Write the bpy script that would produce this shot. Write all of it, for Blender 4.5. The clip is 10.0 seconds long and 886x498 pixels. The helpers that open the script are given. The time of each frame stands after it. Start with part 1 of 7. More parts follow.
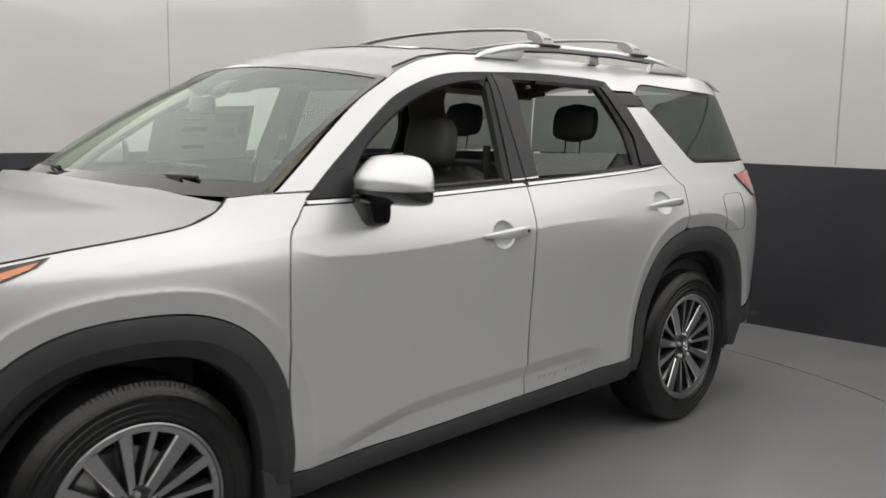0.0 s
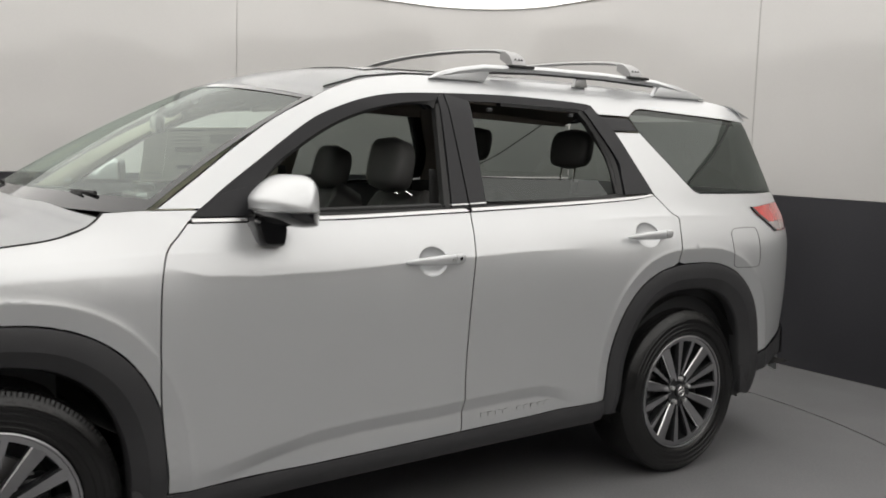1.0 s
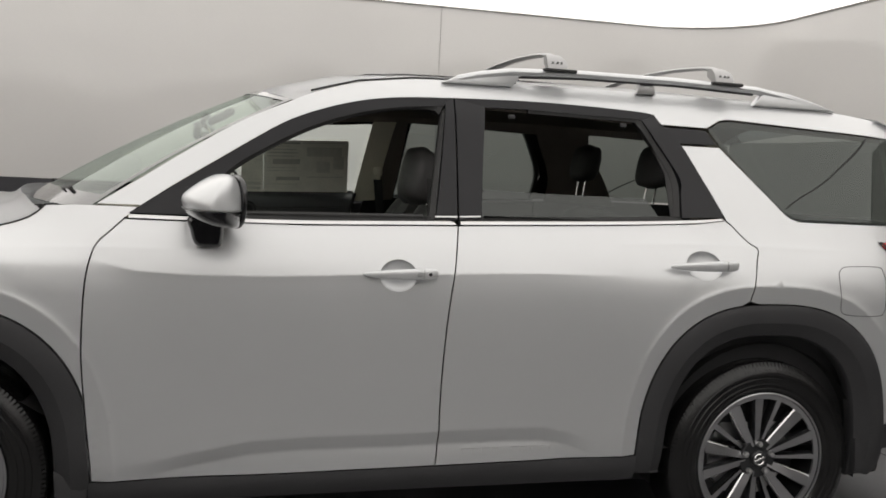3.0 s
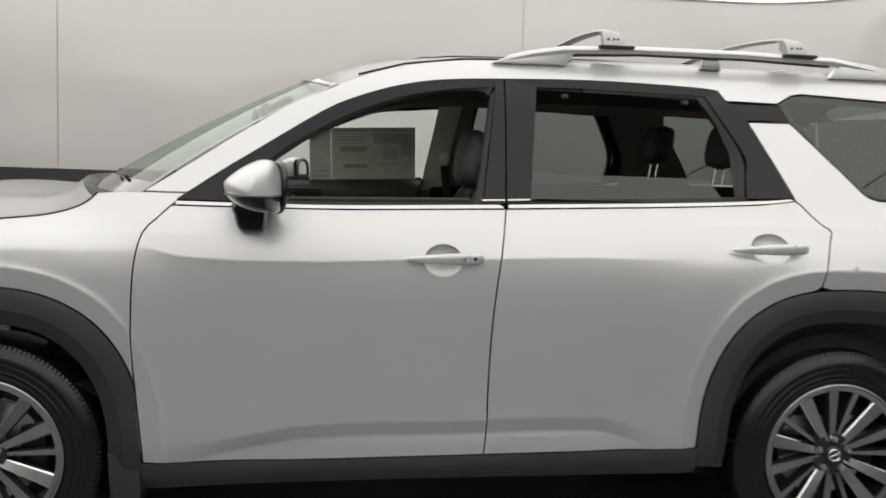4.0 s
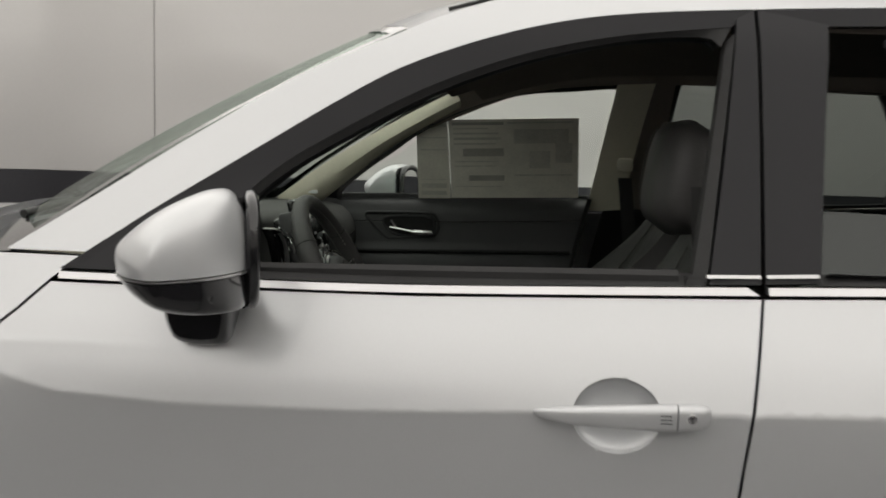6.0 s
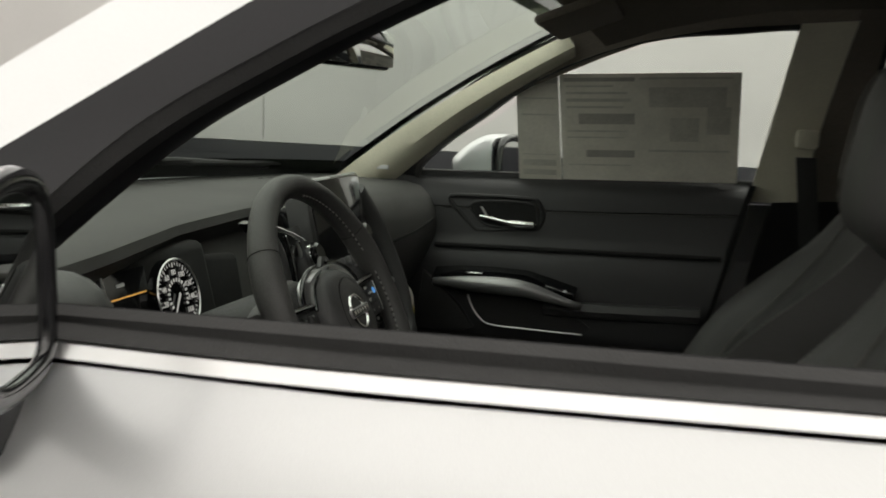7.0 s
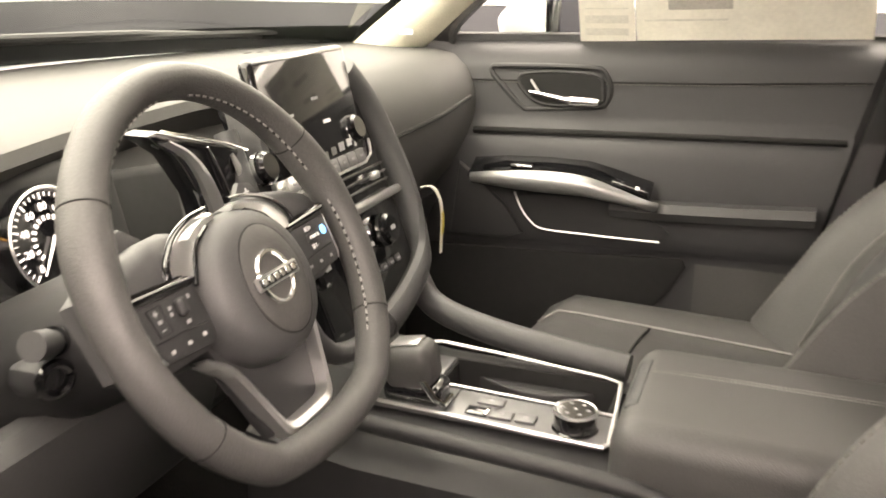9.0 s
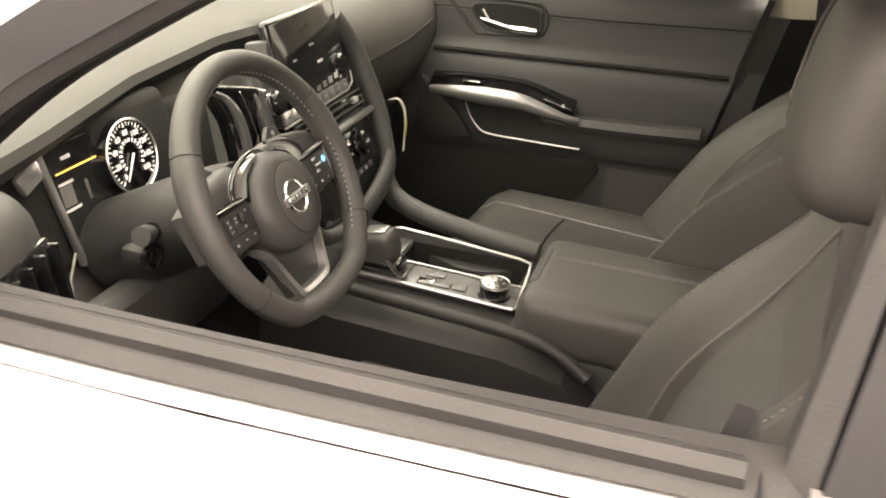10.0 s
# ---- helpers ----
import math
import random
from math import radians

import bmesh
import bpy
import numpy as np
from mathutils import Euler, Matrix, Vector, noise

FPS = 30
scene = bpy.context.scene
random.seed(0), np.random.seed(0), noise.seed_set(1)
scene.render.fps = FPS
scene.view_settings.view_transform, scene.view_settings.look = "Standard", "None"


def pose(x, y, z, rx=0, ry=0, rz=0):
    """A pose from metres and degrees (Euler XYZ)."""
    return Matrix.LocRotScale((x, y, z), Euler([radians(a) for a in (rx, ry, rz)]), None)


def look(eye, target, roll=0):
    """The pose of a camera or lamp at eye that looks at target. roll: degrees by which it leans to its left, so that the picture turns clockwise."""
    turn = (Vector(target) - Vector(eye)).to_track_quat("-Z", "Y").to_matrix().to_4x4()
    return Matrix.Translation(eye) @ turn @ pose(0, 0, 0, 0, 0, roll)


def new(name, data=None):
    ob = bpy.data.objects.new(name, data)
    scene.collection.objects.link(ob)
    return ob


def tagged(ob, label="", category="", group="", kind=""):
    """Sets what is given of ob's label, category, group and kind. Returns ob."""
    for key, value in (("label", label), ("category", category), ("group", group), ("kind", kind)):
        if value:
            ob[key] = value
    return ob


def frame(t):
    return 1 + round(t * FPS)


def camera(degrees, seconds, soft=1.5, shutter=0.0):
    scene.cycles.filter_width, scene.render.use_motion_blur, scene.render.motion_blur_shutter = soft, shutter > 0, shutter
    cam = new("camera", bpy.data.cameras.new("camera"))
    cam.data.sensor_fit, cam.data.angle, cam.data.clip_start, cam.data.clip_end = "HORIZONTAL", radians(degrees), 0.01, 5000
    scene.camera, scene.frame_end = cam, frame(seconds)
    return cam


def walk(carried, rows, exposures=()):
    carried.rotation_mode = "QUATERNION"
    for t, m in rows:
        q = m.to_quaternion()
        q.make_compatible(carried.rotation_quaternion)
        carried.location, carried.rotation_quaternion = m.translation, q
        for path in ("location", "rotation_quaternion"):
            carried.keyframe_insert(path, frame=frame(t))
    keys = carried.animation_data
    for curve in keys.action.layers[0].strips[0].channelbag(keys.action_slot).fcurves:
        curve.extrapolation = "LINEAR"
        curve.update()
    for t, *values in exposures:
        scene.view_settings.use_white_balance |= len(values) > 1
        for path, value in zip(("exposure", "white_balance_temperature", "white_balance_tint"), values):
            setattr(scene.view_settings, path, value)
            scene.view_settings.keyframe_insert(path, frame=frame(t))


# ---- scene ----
import collections

from mathutils.geometry import delaunay_2d_cdt

# The car stands along x: nose towards -x, front axle at x 0, rear axle at x 2.9; the driver's side faces -y.
cam = camera(51.6, 10.0, soft=1.7, shutter=0.4)
PATH = [
    (0, (-1.122, -3.234, 1.476), (0.281, -1.836, 1.199), 0.9),
    (0.5, (-0.771, -3.485, 1.465), (0.516, -1.974, 1.213), 1.2),
    (1, (-0.39, -3.674, 1.462), (0.755, -2.049, 1.243), 1.7),
    (1.5, (0.011, -3.803, 1.459), (0.988, -2.068, 1.273), 2.0),
    (2, (0.374, -3.904, 1.46), (1.179, -2.081, 1.291), 2.9),
    (2.5, (0.688, -3.916, 1.401), (1.31, -2.021, 1.255), 3.1),
    (2.7, (0.779, -3.934, 1.404), (1.334, -2.019, 1.253), 3.1),
    (3.8, (1.096, -4.014, 1.408), (1.37, -2.043, 1.208), 2.2),
    (4, (1.117, -3.941, 1.389), (1.349, -1.964, 1.191), 2.0),
    (4.5, (1.14, -3.576, 1.399), (1.298, -1.59, 1.218), 1.6),
    (5, (1.197, -3.153, 1.424), (1.252, -1.162, 1.237), 0.9),
    (5.5, (1.26, -2.717, 1.433), (1.229, -0.728, 1.233), 1.2),
    (5.7, (1.276, -2.536, 1.437), (1.201, -0.548, 1.231), 1.3),
    (6.8, (1.395, -1.674, 1.417), (0.976, 0.261, 1.134), 2.7),
    (7, (1.381, -1.523, 1.414), (0.894, 0.395, 1.121), 2.5),
    (7.5, (1.362, -1.22, 1.429), (0.722, 0.63, 1.017), 2.3),
    (8, (1.343, -0.967, 1.401), (0.602, 0.811, 0.863), 1.5),
    (8.5, (1.338, -0.892, 1.397), (0.581, 0.854, 0.784), 0.8),
    (9, (1.372, -1.031, 1.405), (0.713, 0.761, 0.809), 0.2),
    (9.5, (1.409, -1.245, 1.505), (0.867, 0.535, 0.772), 1.9),
    (10, (1.505, -1.4, 1.635), (0.973, 0.315, 0.755), 3.4),
]
EXPOSURE = [(0, 0.05, 6500, 10), (1.5, -0.05, 6550, 10), (2.5, -0.2, 6600, 11), (4.0, 0.0, 6600, 11), (4.5, -0.25, 6650, 11), (5.5, -0.25, 6650, 11), (6.8, -0.05, 6700, 9), (7.5, 1.55, 7100, 14), (8.0, 2.35, 7400, 25), (8.5, 3.05, 7500, 24), (9.0, 3.3, 7800, 22), (10, 2.7, 8000, 19)]
walk(cam, [(t, look(eye, target, roll)) for t, eye, target, roll in PATH], EXPOSURE)

# ---- light: a closed studio, lit by its luminous ceiling ----
world = bpy.data.worlds.new("studio_world")
scene.world = world
world.use_nodes = True
world.node_tree.nodes["Background"].inputs[0].default_value = (0.5, 0.5, 0.5, 1)
world.node_tree.nodes["Background"].inputs[1].default_value = 0.0
CEILING_GLOW = 1.5

ROOM_X0, ROOM_X1, ROOM_Y0, ROOM_Y1, ROOM_Z = -2.6, 5.3, -5.2, 3.6, 2.78
BAND = 1.2


# ---- materials ----
def material(name, color, rough=0.5, metal=0.0, grain=0.0, grain_size=200.0, stain=0.0, stain_size=3.0, bump=0.0, bump_size=300.0,
             bump_stretch=(1, 1, 1), bump_detail=3.0, coat=0.0, emit=None, strength=0.0, transmission=0.0, ior=1.45, sheen=0.0, spec=0.5, rough_var=0.0, random_tone=0.0):
    """A Principled material whose colour varies at two scales, with a fine relief."""
    m = bpy.data.materials.new(name)
    m.use_nodes = True
    nt = m.node_tree
    b = nt.nodes["Principled BSDF"]
    b.inputs["Base Color"].default_value = (*color, 1)
    b.inputs["Roughness"].default_value = rough
    b.inputs["Metallic"].default_value = metal
    b.inputs["Coat Weight"].default_value = coat
    b.inputs["Coat Roughness"].default_value = 0.06
    b.inputs["Transmission Weight"].default_value = transmission
    b.inputs["IOR"].default_value = ior
    b.inputs["Sheen Weight"].default_value = sheen
    b.inputs["Specular IOR Level"].default_value = spec
    if emit:
        b.inputs["Emission Color"].default_value = (*emit, 1)
        b.inputs["Emission Strength"].default_value = strength
    where = nt.nodes.new("ShaderNodeTexCoord")
    last = None
    for amount, size, detail in ((grain, grain_size, 4.0), (stain, stain_size, 5.0)):
        if not amount:
            continue
        n = nt.nodes.new("ShaderNodeTexNoise")
        n.inputs["Scale"].default_value, n.inputs["Detail"].default_value = size, detail
        nt.links.new(where.outputs["Object"], n.inputs["Vector"])
        r = nt.nodes.new("ShaderNodeMapRange")
        r.inputs["From Min"].default_value, r.inputs["From Max"].default_value = 0.3, 0.7
        r.inputs["To Min"].default_value, r.inputs["To Max"].default_value = 1 - amount, 1 + amount
        nt.links.new(n.outputs["Fac"], r.inputs["Value"])
        mix = nt.nodes.new("ShaderNodeVectorMath")
        mix.operation = "SCALE"
        if last is None:
            mix.inputs[0].default_value = color
        else:
            nt.links.new(last, mix.inputs[0])
        nt.links.new(r.outputs["Result"], mix.inputs["Scale"])
        last = mix.outputs["Vector"]
        if rough_var and size == stain_size:
            q = nt.nodes.new("ShaderNodeMapRange")
            q.inputs["From Min"].default_value, q.inputs["From Max"].default_value = 0.3, 0.7
            q.inputs["To Min"].default_value, q.inputs["To Max"].default_value = rough - rough_var, rough + rough_var
            nt.links.new(n.outputs["Fac"], q.inputs["Value"])
            nt.links.new(q.outputs["Result"], b.inputs["Roughness"])
    if last is not None:
        nt.links.new(last, b.inputs["Base Color"])
    if bump:
        n = nt.nodes.new("ShaderNodeTexNoise")
        n.inputs["Scale"].default_value, n.inputs["Detail"].default_value = bump_size, bump_detail
        long = nt.nodes.new("ShaderNodeVectorMath")
        long.operation = "MULTIPLY"
        long.inputs[1].default_value = bump_stretch
        nt.links.new(where.outputs["Object"], long.inputs[0])
        nt.links.new(long.outputs["Vector"], n.inputs["Vector"])
        k = nt.nodes.new("ShaderNodeBump")
        k.inputs["Strength"].default_value, k.inputs["Distance"].default_value = 1.0, bump
        nt.links.new(n.outputs["Fac"], k.inputs["Height"])
        nt.links.new(k.outputs["Normal"], b.inputs["Normal"])
    return m


def glass(name, color, rough=0.0, gloss_least=0.06):
    """Thin car glass: tinted, see-through, glossier towards its edge-on view."""
    m = bpy.data.materials.new(name)
    m.use_nodes = True
    nt = m.node_tree
    nt.nodes.remove(nt.nodes["Principled BSDF"])
    clear, gloss, mix, edge, power, scale = (nt.nodes.new(k) for k in ("ShaderNodeBsdfTransparent", "ShaderNodeBsdfGlossy", "ShaderNodeMixShader", "ShaderNodeLayerWeight", "ShaderNodeMath", "ShaderNodeMath"))
    clear.inputs["Color"].default_value = (*color, 1)
    gloss.inputs["Roughness"].default_value = rough
    gloss.inputs["Color"].default_value = (0.95, 1, 0.97, 1)
    edge.inputs["Blend"].default_value = 0.5
    power.operation, scale.operation = "POWER", "MULTIPLY_ADD"
    power.inputs[1].default_value = 4.0
    scale.inputs[1].default_value, scale.inputs[2].default_value = 0.28, gloss_least
    nt.links.new(edge.outputs["Facing"], power.inputs[0])
    nt.links.new(power.outputs[0], scale.inputs[0])
    nt.links.new(scale.outputs[0], mix.inputs["Fac"])
    nt.links.new(clear.outputs["BSDF"], mix.inputs[1])
    nt.links.new(gloss.outputs["BSDF"], mix.inputs[2])
    nt.links.new(mix.outputs["Shader"], nt.nodes["Material Output"].inputs["Surface"])
    return m


PAINT = material("silver_paint", (0.60, 0.61, 0.618), rough=0.38, metal=0.55, grain=0.03, grain_size=900, stain=0.015, stain_size=2.0, coat=0.6)
CLADDING = material("grey_black_moulded_plastic", (0.035, 0.035, 0.037), rough=0.52, grain=0.12, grain_size=500, stain=0.08, stain_size=6, bump=0.0004, bump_size=900)
TRIM = material("satin_black_trim", (0.013, 0.013, 0.015), rough=0.34, spec=0.3, grain=0.06, grain_size=300, stain=0.05, stain_size=5)
GLOSS_BLACK = material("gloss_black", (0.01, 0.01, 0.011), rough=0.12, stain=0.1, stain_size=8, coat=0.6)
RUBBER = material("black_rubber", (0.018, 0.018, 0.018), rough=0.6, grain=0.15, grain_size=300, stain=0.15, stain_size=9, bump=0.0005, bump_size=400)
TYRE = material("tyre_rubber", (0.008, 0.008, 0.008), rough=0.27, grain=0.2, grain_size=120, stain=0.25, stain_size=7, bump=0.0002, bump_size=350)
CHROME = material("bright_chrome", (0.8, 0.8, 0.79), rough=0.12, metal=1.0, stain=0.04, stain_size=12)
BAR_ALLOY = material("anodised_bar", (0.36, 0.36, 0.36), rough=0.36, metal=0.8, stain=0.05, stain_size=10)
SATIN = material("satin_silver", (0.6, 0.6, 0.6), rough=0.28, metal=0.9, stain=0.05, stain_size=10)
MACHINED = material("machined_alloy", (0.72, 0.72, 0.72), rough=0.22, metal=1.0, grain=0.06, grain_size=250, stain=0.04)
# Machined alloy greyed: the dark surroundings it mirrors are put into the colour.
SPOKE_FACE = material("machined_spoke_face_dimmed", (0.38, 0.38, 0.39), rough=0.3, metal=0.9, grain=0.05, grain_size=250, stain=0.05, stain_size=9)
ALLOY_DARK = material("dark_painted_alloy", (0.035, 0.036, 0.038), rough=0.3, metal=0.4, stain=0.08, stain_size=8, coat=0.3)
# Serves black parts, and recesses and wells whose shade is put into the colour.
DARK = material("underbody_and_shade_black", (0.008, 0.008, 0.008), rough=0.85, grain=0.2, grain_size=60, stain=0.2)
WINDSCREEN = glass("green_tinted_screen", (0.72, 0.80, 0.75), gloss_least=0.12)
CLEAR_GLASS = glass("green_tinted_glass", (0.94, 1.0, 0.965), gloss_least=0.03)
PRIVACY = glass("dark_privacy_glass", (0.25, 0.275, 0.26))
HALF_GLASS = glass("grey_privacy_glass", (0.16, 0.165, 0.17), gloss_least=0.06)
RED_LENS = material("red_lens", (0.55, 0.03, 0.02), rough=0.12, stain=0.15, stain_size=30, coat=0.8)
CLEAR_LENS = material("pale_lens", (0.30, 0.25, 0.24), rough=0.15, stain=0.15, stain_size=30, coat=0.8)
AMBER_LENS = material("amber_lens", (0.60, 0.22, 0.10), rough=0.15, stain=0.15, stain_size=30, coat=0.8)
WALL_WHITE = material("glossy_white_wall", (0.57, 0.561, 0.548), rough=0.11, grain=0.01, grain_size=60, stain=0.04, stain_size=0.7, bump=0.03, bump_size=1.0, bump_stretch=(1, 1, 1.6), bump_detail=0.6, spec=0.8, rough_var=0.05, coat=0.4)
WALL_DARK = material("charcoal_wall_band", (0.035, 0.035, 0.04), rough=0.4, grain=0.08, grain_size=80, stain=0.12, stain_size=1.5, bump=0.0008, bump_size=30, rough_var=0.08)
FLOOR = material("grey_epoxy_floor", (0.20, 0.20, 0.203), rough=0.2, grain=0.06, grain_size=90, stain=0.05, stain_size=1.2, bump=0.0005, bump_size=20, rough_var=0.05)
CEILING = material("luminous_stretch_ceiling", (0.85, 0.85, 0.84), rough=0.6, stain=0.02, emit=(1.0, 0.975, 0.94), strength=CEILING_GLOW)
SEAM = material("wall_joint_grey", (0.35, 0.34, 0.33), rough=0.5, stain=0.1)


# ---- builders ----
def finish(me, mat, name, parent, label, angle=38):
    me.materials.append(mat)
    ob = new(name, me)
    if angle:
        me.shade_smooth()
        me.set_sharp_from_angle(angle=radians(angle))
    if parent is not None:
        ob.parent = parent
    if label:
        tagged(ob, label)
    return ob


def part(name, bm, mat, parent=None, label="", angle=38):
    """Links a bmesh as one mesh object under a thing or a part."""
    bmesh.ops.recalc_face_normals(bm, faces=bm.faces)
    me = bpy.data.meshes.new(name)
    bm.to_mesh(me)
    bm.free()
    return finish(me, mat, name, parent, label, angle)


def empty(name, parent=None, at=(0, 0, 0), label="", category="", group="", kind=""):
    ob = new(name)
    ob.empty_display_size = 0.1
    ob.location = at
    if parent is not None:
        ob.parent = parent
    return tagged(ob, label, category, group, kind)


def rbox(sx, sy, sz, r=0.01, seg=2, m=None):
    """A box with rounded edges, centred, moved by m."""
    bm = bmesh.new()
    bmesh.ops.create_cube(bm, size=1, matrix=Matrix.Diagonal((sx, sy, sz, 1)))
    if r:
        bmesh.ops.bevel(bm, geom=bm.edges[:], offset=min(r, 0.49 * min(sx, sy, sz)), segments=seg, profile=0.5, affect="EDGES")
    if m is not None:
        bmesh.ops.transform(bm, matrix=m, verts=bm.verts)
    return bm


def moved(bm, m):
    bmesh.ops.transform(bm, matrix=m, verts=bm.verts)
    return bm


def grid_bm(rows, close_u=False, close_v=False):
    """A sheet through rows of points."""
    bm = bmesh.new()
    vs = [[bm.verts.new(p) for p in row] for row in rows]
    nu, nv = len(vs), len(vs[0])
    for i in range(nu if close_u else nu - 1):
        for j in range(nv if close_v else nv - 1):
            bm.faces.new((vs[i][j], vs[(i + 1) % nu][j], vs[(i + 1) % nu][(j + 1) % nv], vs[i][(j + 1) % nv]))
    return bm


def loft(sections, cap=True):
    """A closed skin through rings of points, capped at both ends."""
    bm = grid_bm(sections, close_v=True)
    if cap:
        bm.verts.ensure_lookup_table()
        n = len(sections[0])
        bm.faces.new([bm.verts[i] for i in range(n)])
        bm.faces.new([bm.verts[len(sections) * n - n + i] for i in range(n)])
    return bm


def smooth_line(points, n=40, closed=False):
    """A Catmull-Rom line through points, resampled evenly."""
    p = [np.array(q, float) for q in points]
    k = len(p)
    out = []
    span = k if closed else k - 1
    for i in range(span):
        if closed:
            a, b, c, d = p[(i - 1) % k], p[i], p[(i + 1) % k], p[(i + 2) % k]
        else:
            a, b, c, d = p[max(i - 1, 0)], p[i], p[i + 1], p[min(i + 2, k - 1)]
        for s in np.linspace(0, 1, 12, endpoint=False):
            out.append(0.5 * (2 * b + (c - a) * s + (2 * a - 5 * b + 4 * c - d) * s * s + (3 * b - a - 3 * c + d) * s ** 3))
    out.append(p[0] if closed else p[-1])
    out = np.array(out)
    length = np.concatenate([[0], np.cumsum(np.linalg.norm(np.diff(out, axis=0), axis=1))])
    at = np.linspace(0, length[-1], n + 1 if closed else n)
    res = np.stack([np.interp(at, length, out[:, i]) for i in range(out.shape[1])], 1)
    return res[:-1] if closed else res


def sweep(points, radius, sides=10, closed=False, flat=1.0, up=(0, 0, 1)):
    """A tube along a line; radius may be a number or a function of the way (0 to 1). flat squashes it along up."""
    pts = [Vector(p) for p in points]
    n = len(pts)
    rings = []
    for i, p in enumerate(pts):
        t = (pts[(i + 1) % n] - pts[i - 1]) if closed else (pts[min(i + 1, n - 1)] - pts[max(i - 1, 0)])
        t.normalize()
        side = t.cross(Vector(up))
        side = side.normalized() if side.length > 1e-4 else t.orthogonal().normalized()
        top = side.cross(t)
        r = radius(i / max(1, n - 1)) if callable(radius) else radius
        rings.append([p + side * (r * math.cos(a)) + top * (r * flat * math.sin(a)) for a in [2 * math.pi * k / sides for k in range(sides)]])
    if closed:
        return grid_bm(rings, close_u=True, close_v=True)
    return loft(rings)


def lathe(profile, n=48, m=None, close=False):
    """Turns (radius, height) pairs round z."""
    rows = [[(r * math.cos(a), r * math.sin(a), h) for r, h in profile] for a in [2 * math.pi * k / n for k in range(n)]]
    bm = grid_bm(rows, close_u=True, close_v=close)
    if m is not None:
        bmesh.ops.transform(bm, matrix=m, verts=bm.verts)
    bmesh.ops.remove_doubles(bm, verts=bm.verts, dist=1e-5)
    return bm


def prism(poly, depth, r=0.0, m=None, seg=2):
    """A polygon in its own x, y plane, thickened by depth along z, with rounded rims."""
    bm = bmesh.new()
    f = bm.faces.new([bm.verts.new((x, y, 0)) for x, y in poly])
    ext = bmesh.ops.extrude_face_region(bm, geom=[f])
    bmesh.ops.translate(bm, vec=(0, 0, depth), verts=[v for v in ext["geom"] if isinstance(v, bmesh.types.BMVert)])
    if r:
        rim = [e for e in bm.edges if abs(e.verts[0].co.z - e.verts[1].co.z) < 1e-6]
        bmesh.ops.bevel(bm, geom=rim, offset=r, segments=seg, profile=0.5, affect="EDGES")
    if m is not None:
        bmesh.ops.transform(bm, matrix=m, verts=bm.verts)
    return bm


XZ = Matrix(((1, 0, 0, 0), (0, 0, -1, 0), (0, 1, 0, 0), (0, 0, 0, 1)))  # a drawing's x, y to the world's x, z; its depth to -y


# ---- the room ----
def rounded_room(inset, radius, n=10):
    """The plan of the room, with rounded corners, anticlockwise."""
    x0, x1, y0, y1 = ROOM_X0 - inset, ROOM_X1 + inset, ROOM_Y0 - inset, ROOM_Y1 + inset
    r = radius + inset
    out = []
    for cx, cy, a0 in ((x1 - r, y0 + r, -90), (x1 - r, y1 - r, 0), (x0 + r, y1 - r, 90), (x0 + r, y0 + r, 180)):
        for k in range(n + 1):
            a = radians(a0 + 90 * k / n)
            out.append((cx + r * math.cos(a), cy + r * math.sin(a)))
    return out


def wall_ring(z0, z1, thick, radius):
    a, b = rounded_room(0, radius), rounded_room(thick, radius)
    ring = [[(*p, z0) for p in a], [(*p, z1) for p in a], [(*p, z1) for p in b], [(*p, z0) for p in b]]
    bm = grid_bm(ring, close_u=True, close_v=True)
    return bm


CORNER = 0.9
tagged(part("wall_upper", wall_ring(BAND, ROOM_Z + 0.1, 0.12, CORNER), WALL_WHITE), "glossy white stretched wall above a dark band", "wall", kind="structure")
tagged(part("wall_lower_band", wall_ring(0.0, BAND - 0.004, 0.123, CORNER), WALL_DARK), "charcoal painted band along the foot of the wall", "wall", kind="structure")
bm = bmesh.new()
bm.faces.new([bm.verts.new((*p, ROOM_Z)) for p in rounded_room(0.05, CORNER)])
for f in bm.faces:
    f.normal_flip()
ext = bmesh.ops.extrude_face_region(bm, geom=bm.faces[:])
bmesh.ops.translate(bm, vec=(0, 0, 0.05), verts=[v for v in ext["geom"] if isinstance(v, bmesh.types.BMVert)])
tagged(part("ceiling", bm, CEILING), "luminous white stretched ceiling of the studio", "ceiling", kind="structure")
bm = sweep([(*p, ROOM_Z - 0.008) for p in rounded_room(-0.008, CORNER)], 0.007, 6, closed=True)
tagged(part("ceiling_trim", bm, SEAM), "thin grey edge profile round the ceiling", "trim", kind="structure")

TURN_X, TURN_R = 1.45, 2.98
bm = bmesh.new()
outer = rounded_room(0.1, CORNER)
inner = [(TURN_X + (TURN_R + 0.012) * math.cos(a), (TURN_R + 0.012) * math.sin(a)) for a in [2 * math.pi * k / 120 for k in range(120)]]
vo = [bm.verts.new((*p, 0)) for p in outer]
vi = [bm.verts.new((*p, 0)) for p in inner]
for ring in (vo, vi):
    for i in range(len(ring)):
        bm.edges.new((ring[i], ring[(i + 1) % len(ring)]))
bmesh.ops.triangle_fill(bm, use_beauty=True, edges=bm.edges[:])
inside = [f for f in bm.faces if (f.calc_center_median() - Vector((TURN_X, 0, 0))).length < TURN_R * 0.98]
bmesh.ops.delete(bm, geom=inside, context="FACES_ONLY")
ext = bmesh.ops.extrude_face_region(bm, geom=bm.faces[:])
bmesh.ops.translate(bm, vec=(0, 0, -0.1), verts=[v for v in ext["geom"] if isinstance(v, bmesh.types.BMVert)])
